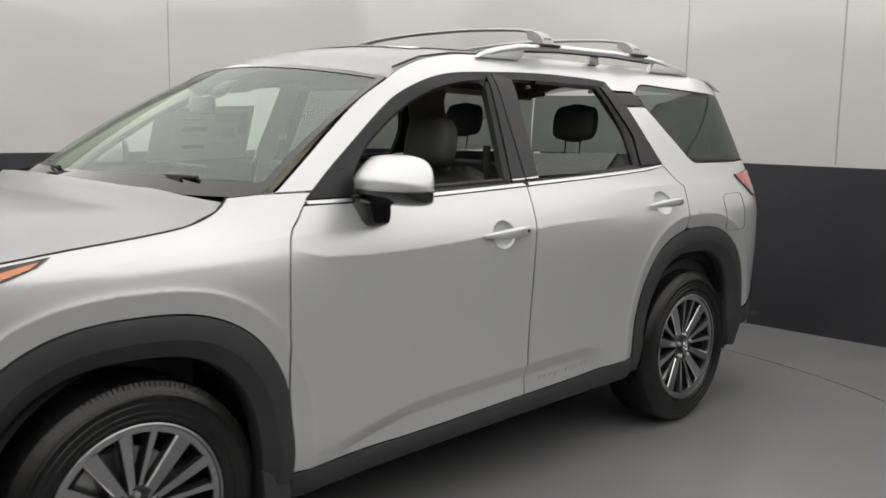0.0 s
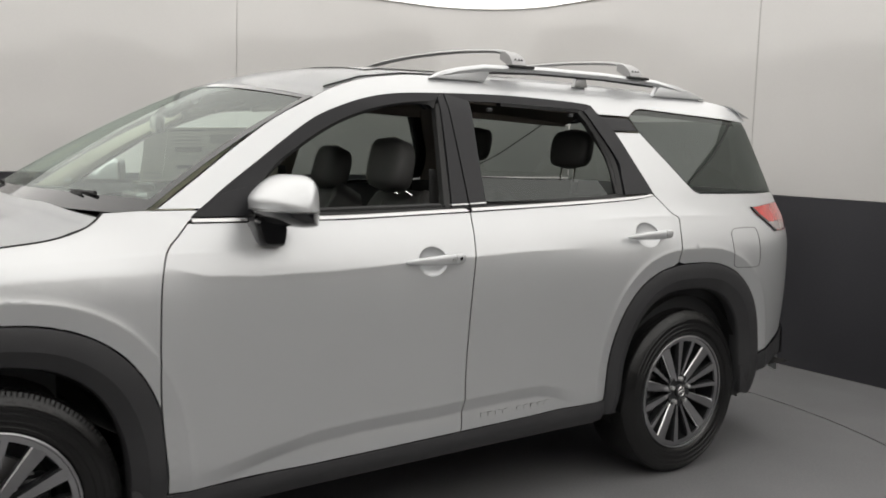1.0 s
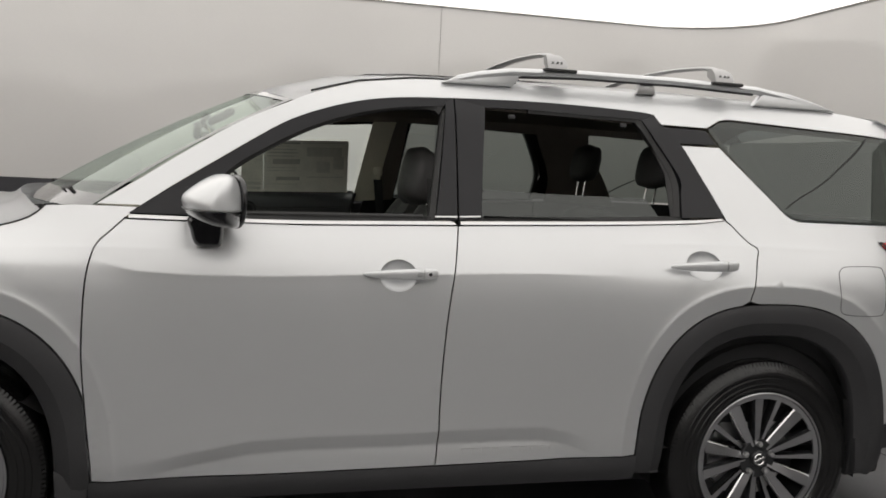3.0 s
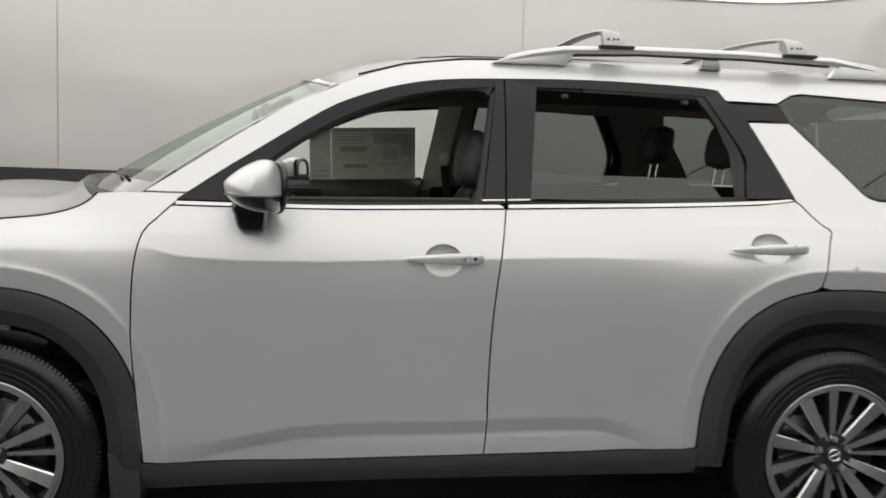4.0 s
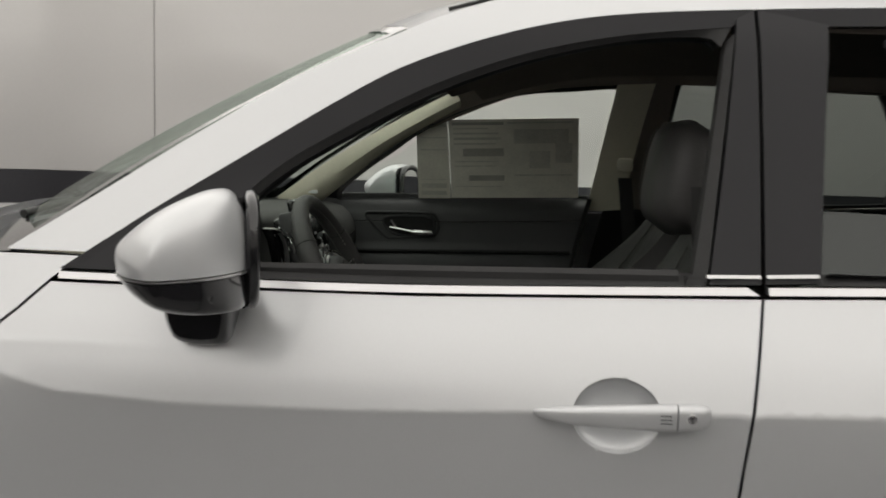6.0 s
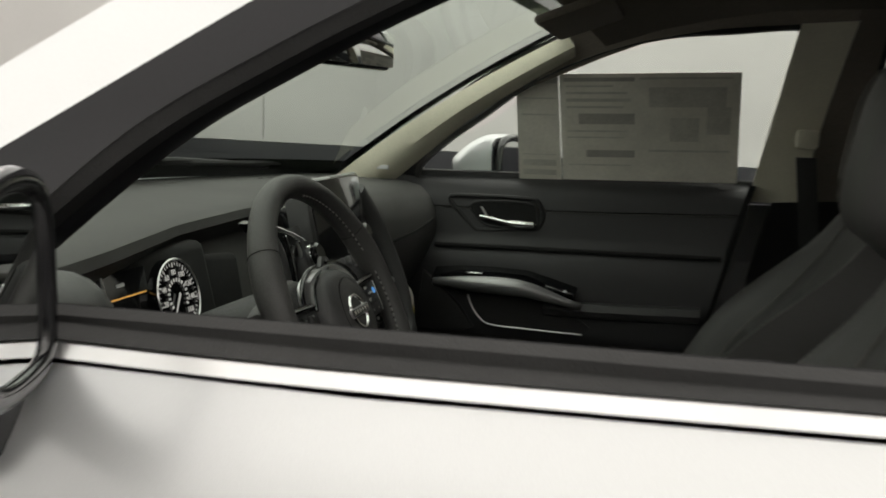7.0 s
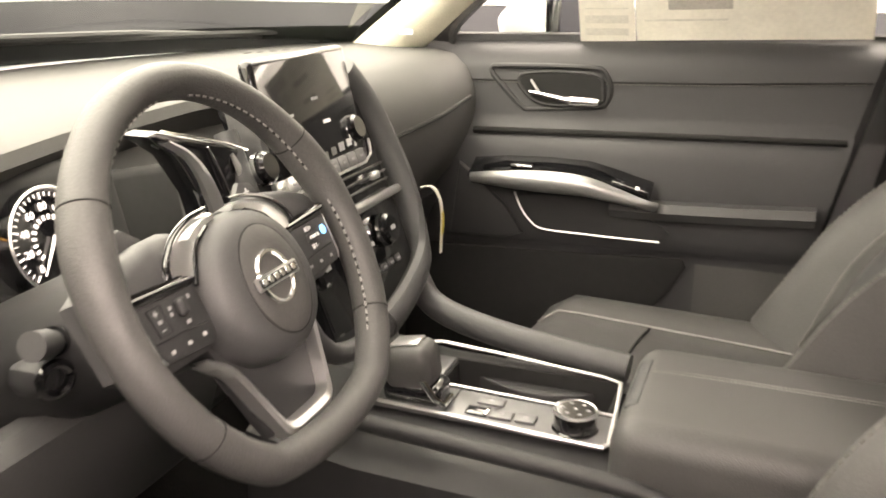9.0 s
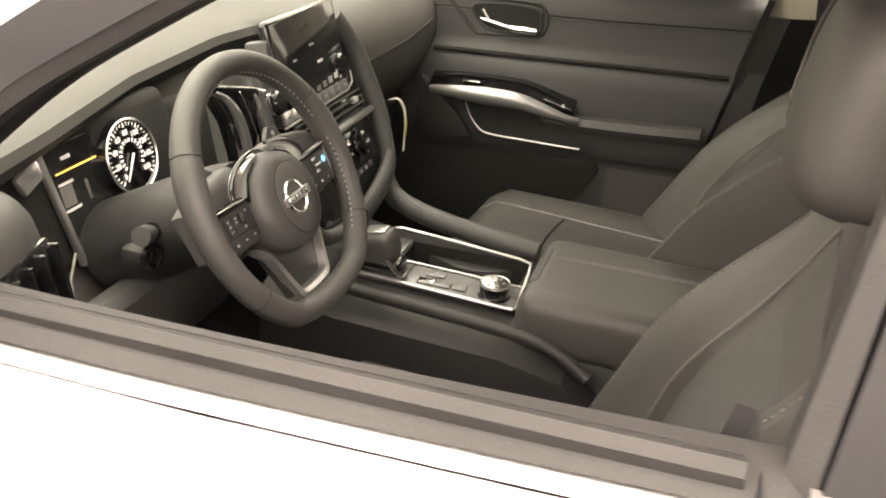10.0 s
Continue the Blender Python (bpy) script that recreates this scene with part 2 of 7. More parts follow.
tagged(part("floor", bm, FLOOR), "grey epoxy studio floor with a soft sheen", "floor", kind="structure")
bm = lathe([(0, 0.0), (TURN_R - 0.004, 0.0), (TURN_R, -0.004), (TURN_R, -0.08), (0, -0.08)], 120, Matrix.Translation((TURN_X, 0, 0)))
tagged(part("turntable", bm, FLOOR), "round grey turntable let into the floor", "turntable", kind="structure")
for name, (x, y, sx, sy) in (("wall_joint_1", (ROOM_X1 - 0.001, -0.655, 0.004, 0.008)), ("wall_joint_2", (-1.07, ROOM_Y1 - 0.001, 0.008, 0.004)), ("wall_joint_3", (ROOM_X1 - 0.001, 0.54, 0.004, 0.005)), ("wall_joint_4", (2.6, ROOM_Y1 - 0.001, 0.005, 0.004))):
    tagged(part(name, rbox(sx, sy, ROOM_Z - BAND - 0.03, 0, 1, Matrix.Translation((x, y, (ROOM_Z + BAND) / 2))), SEAM), "thin vertical joint in the white wall", "trim", kind="structure")

# ---- the car: its side surface ----
ZS = [0.15, 0.25, 0.30, 0.36, 0.42, 0.45, 0.49, 0.53, 0.60, 0.70, 0.80, 0.90, 1.0, 1.06, 1.10, 1.15, 1.20, 1.24, 1.615, 1.70, 1.76, 1.9]
WS = [0.86, 0.90, 0.93, 0.955, 0.970, 0.974, 0.975, 0.974, 0.974, 0.979, 0.984, 0.986, 0.984, 0.978, 0.966, 0.945, 0.918, 0.897, 0.722, 0.66, 0.60, 0.44]
ZF = np.arange(0.15, 1.9, 0.005)
WF = np.interp(ZF, ZS, WS)
kern = np.exp(-0.5 * (np.arange(-9, 10) / 3.0) ** 2)
WF = np.convolve(np.pad(WF, 9, mode="edge"), kern / kern.sum(), mode="valid")
LOWX = [0.50, 0.571, 0.663, 0.81, 0.996, 1.185, 1.495, 1.633, 1.873, 2.016, 2.099, 2.185, 2.228, 2.4]
LOWZ = [0.365, 0.373, 0.383, 0.412, 0.447, 0.460, 0.465, 0.471, 0.480, 0.480, 0.462, 0.434, 0.423, 0.42]
ARCH = {"front": (0.0, 0.36, 0.518, 0.583, 2.5), "rear": (2.895, 0.36, 0.525, 0.622, 2.6)}
HANDLES = ((1.468, 1.054, 0.063, 0.052), (2.598, 1.115, 0.070, 0.051))


CREASES = (([0.515, 0.622, 0.801, 1.075, 1.356, 1.644, 1.94], [1.078, 1.05, 1.040, 1.042, 1.055, 1.064, 1.074], 0.42, 2.35, 0.0036),
           ([2.2, 2.5, 2.83, 3.2], [1.178, 1.19, 1.192, 1.185], 2.2, 3.3, 0.0036),
           ([-0.6, 0.099, 0.269, 0.507], [1.06, 1.102, 1.110, 1.120], -0.7, 0.95, 0.0022))


def ease(t):
    t = np.clip(t, 0, 1)
    return t * t * (3 - 2 * t)


def half_width(x, z):
    """How far the body's side stands out from the car's middle at (x, z)."""
    x, z = np.asarray(x, float), np.asarray(z, float)
    w = np.interp(z, ZF, WF)
    w = w - 0.62 * np.clip(x - 3.3, 0, None) ** 2 - 0.16 * np.clip(0.25 - x, 0, None) ** 2
    w = w - 0.06 * ease((z - 1.06) / 0.14) * ease((0.55 - x) / 0.35)
    for cx, cz, a, b, n in ARCH.values():
        rho = ((np.abs(x - cx) / a) ** n + (np.clip(z - cz, 0, None) / b) ** n) ** (1 / n)
        d = (rho - 1) * 0.56
        w = w + 0.014 * np.where(d < 0.062, np.clip(d / 0.062, 0, 1), 0.35 * np.exp(-((d - 0.062) / 0.012)) + 0.65 * np.exp(-((d - 0.062) / 0.15) ** 2)) * ease((1.25 - z) / 0.2)
    line = np.interp(x, LOWX, LOWZ)
    fade = ease((x - 0.55) / 0.35) * ease((2.25 - x) / 0.2)
    d = z - line
    dip = np.where(d >= 0, np.clip(1 - d / 0.048, 0, 1), np.where(d > -0.006, 1.0, np.clip(1 + (d + 0.006) / 0.075, 0, 1)))
    w = w - 0.021 * fade * dip
    for line_x, line_z, x0, x1, high in CREASES:
        d = np.abs(z - np.interp(x, line_x, line_z))
        w = w + high * ease((x - x0) / 0.25) * ease((x1 - x) / 0.4) * np.exp(-d / 0.022)
    for hx, hz, rx, rz in HANDLES:
        q = ((x - hx) / rx) ** 2 + ((z - hz) / rz) ** 2
        w = w - 0.027 * np.clip(1 - q, 0, None) ** 0.6
    return w


def side_normal(x, z, s):
    e = 0.001
    dx = (half_width(x + e, z) - half_width(x - e, z)) / (2 * e)
    dz = (half_width(x, z + e) - half_width(x, z - e)) / (2 * e)
    n = np.stack([-dx, s * np.ones_like(dx), -dz], -1)
    return n / np.linalg.norm(n, axis=-1, keepdims=True)


def inset_poly(poly, d):
    """The polygon drawn in by d."""
    p = np.array(poly, float)
    area = 0.5 * np.sum(p[:, 0] * np.roll(p[:, 1], -1) - np.roll(p[:, 0], -1) * p[:, 1])
    if area < 0:
        p = p[::-1]
    a, b = np.roll(p, 1, 0), np.roll(p, -1, 0)
    e1, e2 = p - a, b - p
    n1 = np.stack([-e1[:, 1], e1[:, 0]], 1) / np.linalg.norm(e1, axis=1, keepdims=True)
    n2 = np.stack([-e2[:, 1], e2[:, 0]], 1) / np.linalg.norm(e2, axis=1, keepdims=True)
    m = n1 + n2
    m /= np.linalg.norm(m, axis=1, keepdims=True)
    k = d / np.clip((m * n1).sum(1), 0.35, 1)
    return p + m * k[:, None]


def inside(points, poly, margin):
    """Which points lie within the polygon, clear of its rim."""
    p, q = points, np.array(poly, float)
    odd = np.zeros(len(p), bool)
    near = np.full(len(p), 9.0)
    for a, b in zip(q, np.roll(q, -1, 0)):
        cross = ((a[1] > p[:, 1]) != (b[1] > p[:, 1]))
        with np.errstate(divide="ignore", invalid="ignore"):
            at = (b[0] - a[0]) * (p[:, 1] - a[1]) / (b[1] - a[1]) + a[0]
        odd ^= cross & (p[:, 0] < at)
        e = b - a
        t = np.clip(((p - a) @ e) / max(e @ e, 1e-12), 0, 1)
        near = np.minimum(near, np.linalg.norm(p - (a + t[:, None] * e), axis=1))
    return odd & (near > margin)


def feature_points():
    """Points along the creases, arch shoulders and handle recesses of the side, where its mesh must be fine."""
    out = []
    for hx, hz, rx, rz in HANDLES:
        for k in (1.12, 1.035, 1.0, 0.985, 0.95, 0.88, 0.78, 0.62, 0.42, 0.2):
            out += [(hx + k * rx * math.cos(a), hz + k * rz * math.sin(a)) for a in np.linspace(0, 2 * math.pi, 49)[:-1]]
    for x in np.arange(0.56, 2.26, 0.02):
        z = float(np.interp(x, LOWX, LOWZ))
        out += [(x, z + d) for d in (0.056, 0.048, 0.044, 0.024, 0.004, 0.0, -0.006, -0.010, -0.04, -0.078)]
    for line_x, line_z, x0, x1, high in CREASES:
        for x in np.arange(x0, x1, 0.02):
            z = float(np.interp(x, line_x, line_z))
            out += [(x, z + d) for d in (0.05, 0.028, 0.014, 0.005, 0.0, -0.005, -0.014, -0.028, -0.05)]
    for cx, cz, a, b, e in ARCH.values():
        for d in (0.03, 0.057, 0.062, 0.067, 0.076, 0.09, 0.12):
            k = 1 + d / 0.56
            for t in np.linspace(0, math.pi, 110):
                c, s_ = math.cos(t), math.sin(t)
                out.append((cx + k * a * math.copysign(abs(c) ** (2 / e), c), cz + k * b * s_ ** (2 / e)))
    return np.array(out)


FEATURES = feature_points()


def side_panel(name, poly, mat, parent, s=-1, out=0.0, gap=0.0025, step=0.04, fine=True, lip=0.02, label=""):
    """A body panel: the outline in (x, z) laid on the side surface of the car, with its rim folded inwards."""
    poly = inset_poly(poly, gap) if gap else np.array(poly, float)
    area = 0.5 * np.sum(poly[:, 0] * np.roll(poly[:, 1], -1) - np.roll(poly[:, 0], -1) * poly[:, 1])
    if area < 0:
        poly = poly[::-1]
    rim_pts = []
    for a, b in zip(poly, np.roll(poly, -1, 0)):
        k = max(1, int(math.ceil(np.linalg.norm(b - a) / 0.02)))
        rim_pts += [a + (b - a) * i / k for i in range(k)]
    rim_pts = np.array(rim_pts)
    gx, gz = np.meshgrid(np.arange(poly[:, 0].min(), poly[:, 0].max(), step), np.arange(poly[:, 1].min(), poly[:, 1].max(), step))
    free = np.concatenate([np.stack([gx.ravel(), gz.ravel()], 1), FEATURES]) if fine else np.stack([gx.ravel(), gz.ravel()], 1)
    free = free[inside(free, rim_pts, 0.002)]
    flat = [Vector(p) for p in np.concatenate([rim_pts, free])]
    got = delaunay_2d_cdt(flat, [], [list(range(len(rim_pts)))], 1, 1e-6)
    co = np.array([(v.x, 0, v.y) for v in got[0]])
    faces = [list(f) for f in got[2]]
    count = collections.Counter(frozenset((f[i], f[i - 1])) for f in faces for i in range(len(f)))
    rim = [(f[i - 1], f[i]) for f in faces for i in range(len(f)) if count[frozenset((f[i], f[i - 1]))] == 1]
    y = half_width(co[:, 0], co[:, 2]) + out
    verts = np.stack([co[:, 0], s * y, co[:, 2]], 1)
    nor = side_normal(co[:, 0], co[:, 2], s)
    all_v, all_n, all_f = list(map(tuple, verts)), list(map(tuple, nor)), []
    flip = sum(np.cross(verts[f[1]] - verts[f[0]], verts[f[2]] - verts[f[0]])[1] for f in faces) * s < 0
    for f in faces:
        all_f.append(f[::-1] if flip else f)
    for a, b in rim:
        i = len(all_v)
        pa, pb = verts[a], verts[b]
        e = pb - pa
        q = [pa, pb, pb - np.array((0, s * lip, 0)), pa - np.array((0, s * lip, 0))]
        nrm = np.array((e[2], 0, -e[0]))
        nrm /= max(np.linalg.norm(nrm), 1e-9)
        all_v += [tuple(p) for p in q]
        all_n += [tuple(nrm)] * 4
        all_f.append([i, i + 1, i + 2, i + 3] if not flip else [i + 3, i + 2, i + 1, i])
    me = bpy.data.meshes.new(name)
    me.from_pydata(all_v, [], all_f)
    me.validate()
    me.shade_smooth()
    me.normals_split_custom_set_from_vertices(all_n)
    return finish(me, mat, name, parent, label, angle=0)


def side_point(x, z, out=0.0, s=-1):
    return (x, s * (float(half_width(x, z)) + out), z)


def side_ribbon(name, outer, inner, mat, parent, s=-1, off_outer=0.002, off_inner=-0.012, n=40, m=3, smooth=True, back=0.03, label="", crown=0.0):
    """A strip between two lines in (x, z), laid on the side surface and closed at its back."""
    a = smooth_line(outer, n) if smooth else np.array(outer, float)
    b = smooth_line(inner, n) if smooth else np.array(inner, float)
    rows = []
    for p, q in zip(a, b):
        row = []
        for k in range(m + 1):
            t = k / m
            x, z = p + (q - p) * t
            row.append(side_point(x, z, off_outer + (off_inner - off_outer) * t + crown * 4 * t * (1 - t), s))
        (x1, y1, z1), (x0, y0, z0) = row[-1], row[0]
        row += [(x1, y1 - s * back, z1), (x0, y0 - s * back, z0)]
        rows.append(row)
    bm = grid_bm(rows, close_v=True)
    bm.verts.ensure_lookup_table()
    k = len(rows[0])
    bm.faces.new([bm.verts[i] for i in range(k)])
    bm.faces.new([bm.verts[len(rows) * k - k + i] for i in range(k)])
    return part(name, bm, mat, parent, label)


def arch_line(which, scale_a, scale_b, a0, a1, n=40, grow=0.0):
    """Points along the rim of a wheel arch; angles in degrees from the rear, over the top, to the front."""
    cx, cz, a, b, e = ARCH[which]
    out = []
    for k in range(n):
        t = radians(a0 + (a1 - a0) * k / (n - 1))
        c, s_ = math.cos(t), math.sin(t)
        if s_ >= 0:
            x = cx + (a * scale_a + grow) * math.copysign(abs(c) ** (2 / e), c)
            z = cz + (b * scale_b + grow) * abs(s_) ** (2 / e)
        else:
            x = cx + (a * scale_a + grow) * math.copysign(1, c)
            z = cz + (b * scale_b + grow) * s_
        out.append((x, z))
    return out


car = empty("car", at=(1.45, 0, 0), label="silver metallic sport utility vehicle with black cladding, driver window open", category="car")


def on_car(ob):
    """Keeps a part built in world places where it is, under the car's empty."""
    ob.matrix_parent_inverse = Matrix.Translation((-1.45, 0, 0))
    return ob


# Outlines in (x, z).
DOORCUT = [(0.509, 0.368), (0.506, 0.440), (0.490, 0.591), (0.479, 0.745), (0.478, 0.876), (0.485, 1.023), (0.507, 1.122), (0.544, 1.163), (0.588, 1.208)]
BSEAM = [(1.628, 0.395), (1.635, 0.467), (1.633, 0.616), (1.636, 0.797), (1.647, 0.954), (1.669, 1.125), (1.682, 1.2245)]
ROCKER_TOP = [(0.509, 0.368), (0.998, 0.377), (1.628, 0.395), (1.981, 0.406), (2.372, 0.419)]
BELT = [(0.588, 1.208), (0.85, 1.207), (1.165, 1.209), (1.682, 1.2245), (2.263, 1.246), (2.584, 1.263), (2.716, 1.280)]
REAR_CUT = [(2.716, 1.280), (2.74, 1.262), (2.764, 1.235), (2.80, 1.20), (2.829, 1.180), (2.815, 1.135), (2.795, 1.057), (2.780, 0.990)]


def curve(points, n=30):
    return [tuple(p) for p in smooth_line(points, n)]


def between(line, x0, x1):
    return [p for p in line if x0 - 1e-6 <= p[0] <= x1 + 1e-6]


def clear_of_door(points, back=0.004):
    """Keeps the front arch's lines ahead of the door's front edge."""
    zs, xs = [p[1] for p in DOORCUT], [p[0] for p in DOORCUT]
    return [(min(x, float(np.interp(z, zs, xs)) - back) if 0 < x < 0.7 else x, z) for x, z in points]


rear_arch = arch_line("rear", 1, 1, 0, 180, 60)
front_arch = clear_of_door(arch_line("front", 1, 1, 0, 180, 60), 0.006)

door_front = curve(DOORCUT) + between(BELT, 0.60, 1.67) + curve(BSEAM)[::-1] + between(ROCKER_TOP, 0.52, 1.62)[::-1]
arch_door = [p for p in rear_arch if p[0] < 2.78 and p[1] > 0.425]
door_rear = curve(BSEAM) + between(BELT, 1.69, 2.70) + curve(REAR_CUT) + arch_door + [(2.372, 0.419)] + between(ROCKER_TOP, 1.64, 2.36)[::-1]
hood_cut = [(-0.80, 1.03), (-0.55, 1.08), (-0.20, 1.125), (0.06, 1.150), (0.205, 1.168), (0.30, 1.20), (0.346, 1.240)]
fender = curve(hood_cut) + [(0.44, 1.247), (0.54, 1.248), (0.60, 1.2475), (0.636, 1.247)] + curve(DOORCUT)[::-1] + [p for p in front_arch if p[1] > 0.375] + [(-0.60, 0.42), (-0.86, 0.50), (-0.90, 0.80)]
QTR_GLASS = [(2.705, 1.624), (2.735, 1.640), (2.77, 1.658), (2.812, 1.665), (3.101, 1.652), (3.433, 1.638), (3.60, 1.630), (3.655, 1.46), (3.715, 1.295), (3.45, 1.291), (3.138, 1.291), (3.031, 1.292), (2.995, 1.303), (2.973, 1.321), (2.900, 1.398), (2.742, 1.560)]
quarter = [(2.717, 1.286), (2.667, 1.389), (2.581, 1.555), (2.742, 1.556), (2.900, 1.394), (2.973, 1.317), (2.995, 1.299), (3.031, 1.288), (3.138, 1.287), (3.45, 1.287), (3.72, 1.291), (3.80, 1.10), (3.82, 0.75), (3.72, 0.585), (3.58, 0.56), (3.415, 0.515)] \
    + [p for p in rear_arch if p[1] > 0.53 and p[0] > 2.9] + [p for p in rear_arch if 2.786 < p[0] <= 2.9] + curve(REAR_CUT)[::-1]
TRIM_OUT = [(0.598, 1.216), (0.700, 1.297), (0.853, 1.399), (1.050, 1.527), (1.159, 1.582), (1.319, 1.635), (1.483, 1.664), (1.733, 1.678), (1.989, 1.685), (2.205, 1.683), (2.424, 1.675), (2.490, 1.667)]
ROOFLINE = [(0.500, 1.2505), (0.642, 1.347), (0.790, 1.449), (0.954, 1.552), (1.118, 1.630), (1.199, 1.667), (1.36, 1.714), (1.565, 1.742), (1.701, 1.746), (1.988, 1.753), (2.5, 1.757), (3.0, 1.748), (3.348, 1.728), (3.60, 1.70)]
rail_side = curve(ROOFLINE, 60) + [(3.66, 1.645), (3.60, 1.634), (3.433, 1.642), (3.101, 1.656), (2.812, 1.669), (2.77, 1.662), (2.705, 1.628), (2.511, 1.630)] + [p for p in curve(TRIM_OUT, 50)[::-1] if p[1] > 1.252] + [(0.643, 1.2505)]

for s, sname in ((-1, "left"), (1, "right")):
    on_car(side_panel("front_fender", fender, PAINT, car, s))
    fd = on_car(side_panel("front_door", door_front, PAINT, car, s))
    rd = on_car(side_panel("rear_door", door_rear, PAINT, car, s))
    on_car(side_panel("quarter_panel", quarter, PAINT, car, s))
    on_car(side_panel("roof_side", rail_side, PAINT, car, s, gap=0.001))
    if s < 0:
        door_l, rear_door_l = fd, rd
    else:
        door_r, rear_door_r = fd, rd
    # window frames
    fin = [(0.775, 1.236), (0.905, 1.376), (1.015, 1.452), (1.165, 1.534), (1.320, 1.592), (1.481, 1.627), (1.657, 1.645)]
    if s > 0:
        fin = [(0.690, 1.238), (0.694, 1.268), (0.722, 1.298), (0.79, 1.352), (0.885, 1.418), (0.990, 1.492), (1.150, 1.568), (1.314, 1.614)] + fin[5:]
    fout = [(0.60, 1.226)] + TRIM_OUT[1:7] + [(1.694, 1.675)]
    side_ribbon("window_frame", fout, fin, TRIM, fd, s, 0.003, -0.008, 50, 4)
    fseal = [(0.788, 1.240), (0.916, 1.368), (1.024, 1.442), (1.171, 1.523), (1.323, 1.581), (1.48, 1.618), (1.61, 1.628), (1.640, 1.612)]
    if s > 0:
        fseal = [(0.704, 1.240), (0.707, 1.264), (0.734, 1.292), (0.802, 1.346), (0.895, 1.410), (0.999, 1.482), (1.156, 1.557), (1.317, 1.603)] + fseal[5:]
    side_ribbon("window_seal", fin, fseal, RUBBER, fd, s, -0.010, -0.022, 50, 2)
    if s < 0:
        side_ribbon("inner_window_frame", fin, fseal, TRIM, fd, s, -0.045, -0.075, 50, 3, back=0.02)
    side_ribbon("pillar_cover", [(1.694, 1.675), (1.688, 1.45), (1.679, 1.243)], [(1.665, 1.660), (1.636, 1.44), (1.604, 1.240)], TRIM, fd, s, 0.004, 0.001, 16, 3)
    side_ribbon("pillar_seal", [(1.661, 1.634), (1.632, 1.44), (1.602, 1.240)], [(1.648, 1.620), (1.616, 1.43), (1.582, 1.240)], RUBBER, fd, s, -0.006, -0.02, 16, 2)
    rout = [(1.700, 1.676)] + TRIM_OUT[8:]
    rin = [(1.806, 1.650), (1.985, 1.653), (2.2, 1.649), (2.412, 1.646), (2.436, 1.640)]
    side_ribbon("window_frame", rout, rin, TRIM, rd, s, 0.003, -0.008, 40, 3)
    side_ribbon("window_frame", [(2.490, 1.667), (2.511, 1.632), (2.581, 1.555), (2.667, 1.386), (2.712, 1.290)], [(2.436, 1.640), (2.470, 1.58), (2.553, 1.432), (2.548, 1.36), (2.541, 1.284)], TRIM, rd, s, 0.003, 0.0, 40, 3)
    side_ribbon("window_seal", rin[1:] + [(2.470, 1.575), (2.545, 1.430), (2.536, 1.286)], [(1.985, 1.640), (2.2, 1.636), (2.395, 1.633), (2.418, 1.622), (2.455, 1.565), (2.524, 1.426), (2.516, 1.286)], RUBBER, rd, s, -0.01, -0.02, 50, 2, smooth=True)
    side_ribbon("pillar_cover", [(1.700, 1.676), (1.694, 1.45), (1.686, 1.244)], [(1.812, 1.652), (1.789, 1.455), (1.768, 1.248)], TRIM, rd, s, 0.004, 0.0, 16, 3)
    side_ribbon("pillar_cap", [(1.600, 1.2545), (1.679, 1.2570)], [(1.600, 1.2500), (1.679, 1.2525)], SATIN, fd, s, 0.006, 0.008, 2, 2, smooth=False, back=0.01)
    side_ribbon("pillar_cap", [(1.688, 1.2575), (1.764, 1.2610)], [(1.688, 1.2530), (1.764, 1.2565)], SATIN, rd, s, 0.006, 0.008, 2, 2, smooth=False, back=0.01)
    # belt mouldings
    side_ribbon("belt_moulding", [(0.60, 1.2215), (0.85, 1.2205), (1.165, 1.223), (1.66, 1.2385)], [(0.602, 1.2115), (0.85, 1.2105), (1.165, 1.2125), (1.676, 1.228)], SATIN, fd, s, 0.004, 0.006, 40, 2, label="thin bright belt strip")
    side_ribbon("belt_seal", [(0.78, 1.236), (1.165, 1.238), (1.60, 1.251)], [(0.78, 1.2225), (1.165, 1.2245), (1.60, 1.238)], RUBBER, fd, s, -0.02, 0.002, 40, 2)
    side_ribbon("belt_moulding", [(1.690, 1.2395), (2.263, 1.260), (2.584, 1.276), (2.70, 1.286)], [(1.690, 1.2285), (2.263, 1.2495), (2.584, 1.2665), (2.71, 1.281)], SATIN, rd, s, 0.004, 0.006, 40, 2, label="thin bright belt strip")
    side_ribbon("belt_seal", [(1.76, 1.257), (2.263, 1.274), (2.54, 1.288)], [(1.76, 1.2445), (2.263, 1.2615), (2.54, 1.2755)], RUBBER, rd, s, -0.02, 0.002, 40, 2)
    # quarter glass and the black band that leads to it
    on_car(side_panel("quarter_glass", QTR_GLASS, PRIVACY, car, s, out=-0.004, gap=0.003, lip=0.004))
    on_car(side_panel("pillar_band", [(2.520, 1.622), (2.700, 1.620), (2.738, 1.562), (2.575, 1.560)], TRIM, car, s, out=-0.004, gap=0.002))
    # wheel-arch cladding: an outer flat and an inner bevel
    for which in ("front", "rear"):
        o = arch_line(which, 1, 1, -1, 181, 60, grow=-0.003)
        mid = arch_line(which, 1, 1, -1, 181, 60, grow=-0.068)
        inn = arch_line(which, 1, 1, -1, 181, 60, grow=-0.122)
        if which == "front":
            o, mid = clear_of_door(o), clear_of_door(mid, 0.03)
        drop = 0.30
        o = [(o[0][0], drop + 0.03)] + o + [(o[-1][0], drop + 0.06)]
        mid = [(mid[0][0], drop + 0.02)] + mid + [(mid[-1][0], drop + 0.05)]
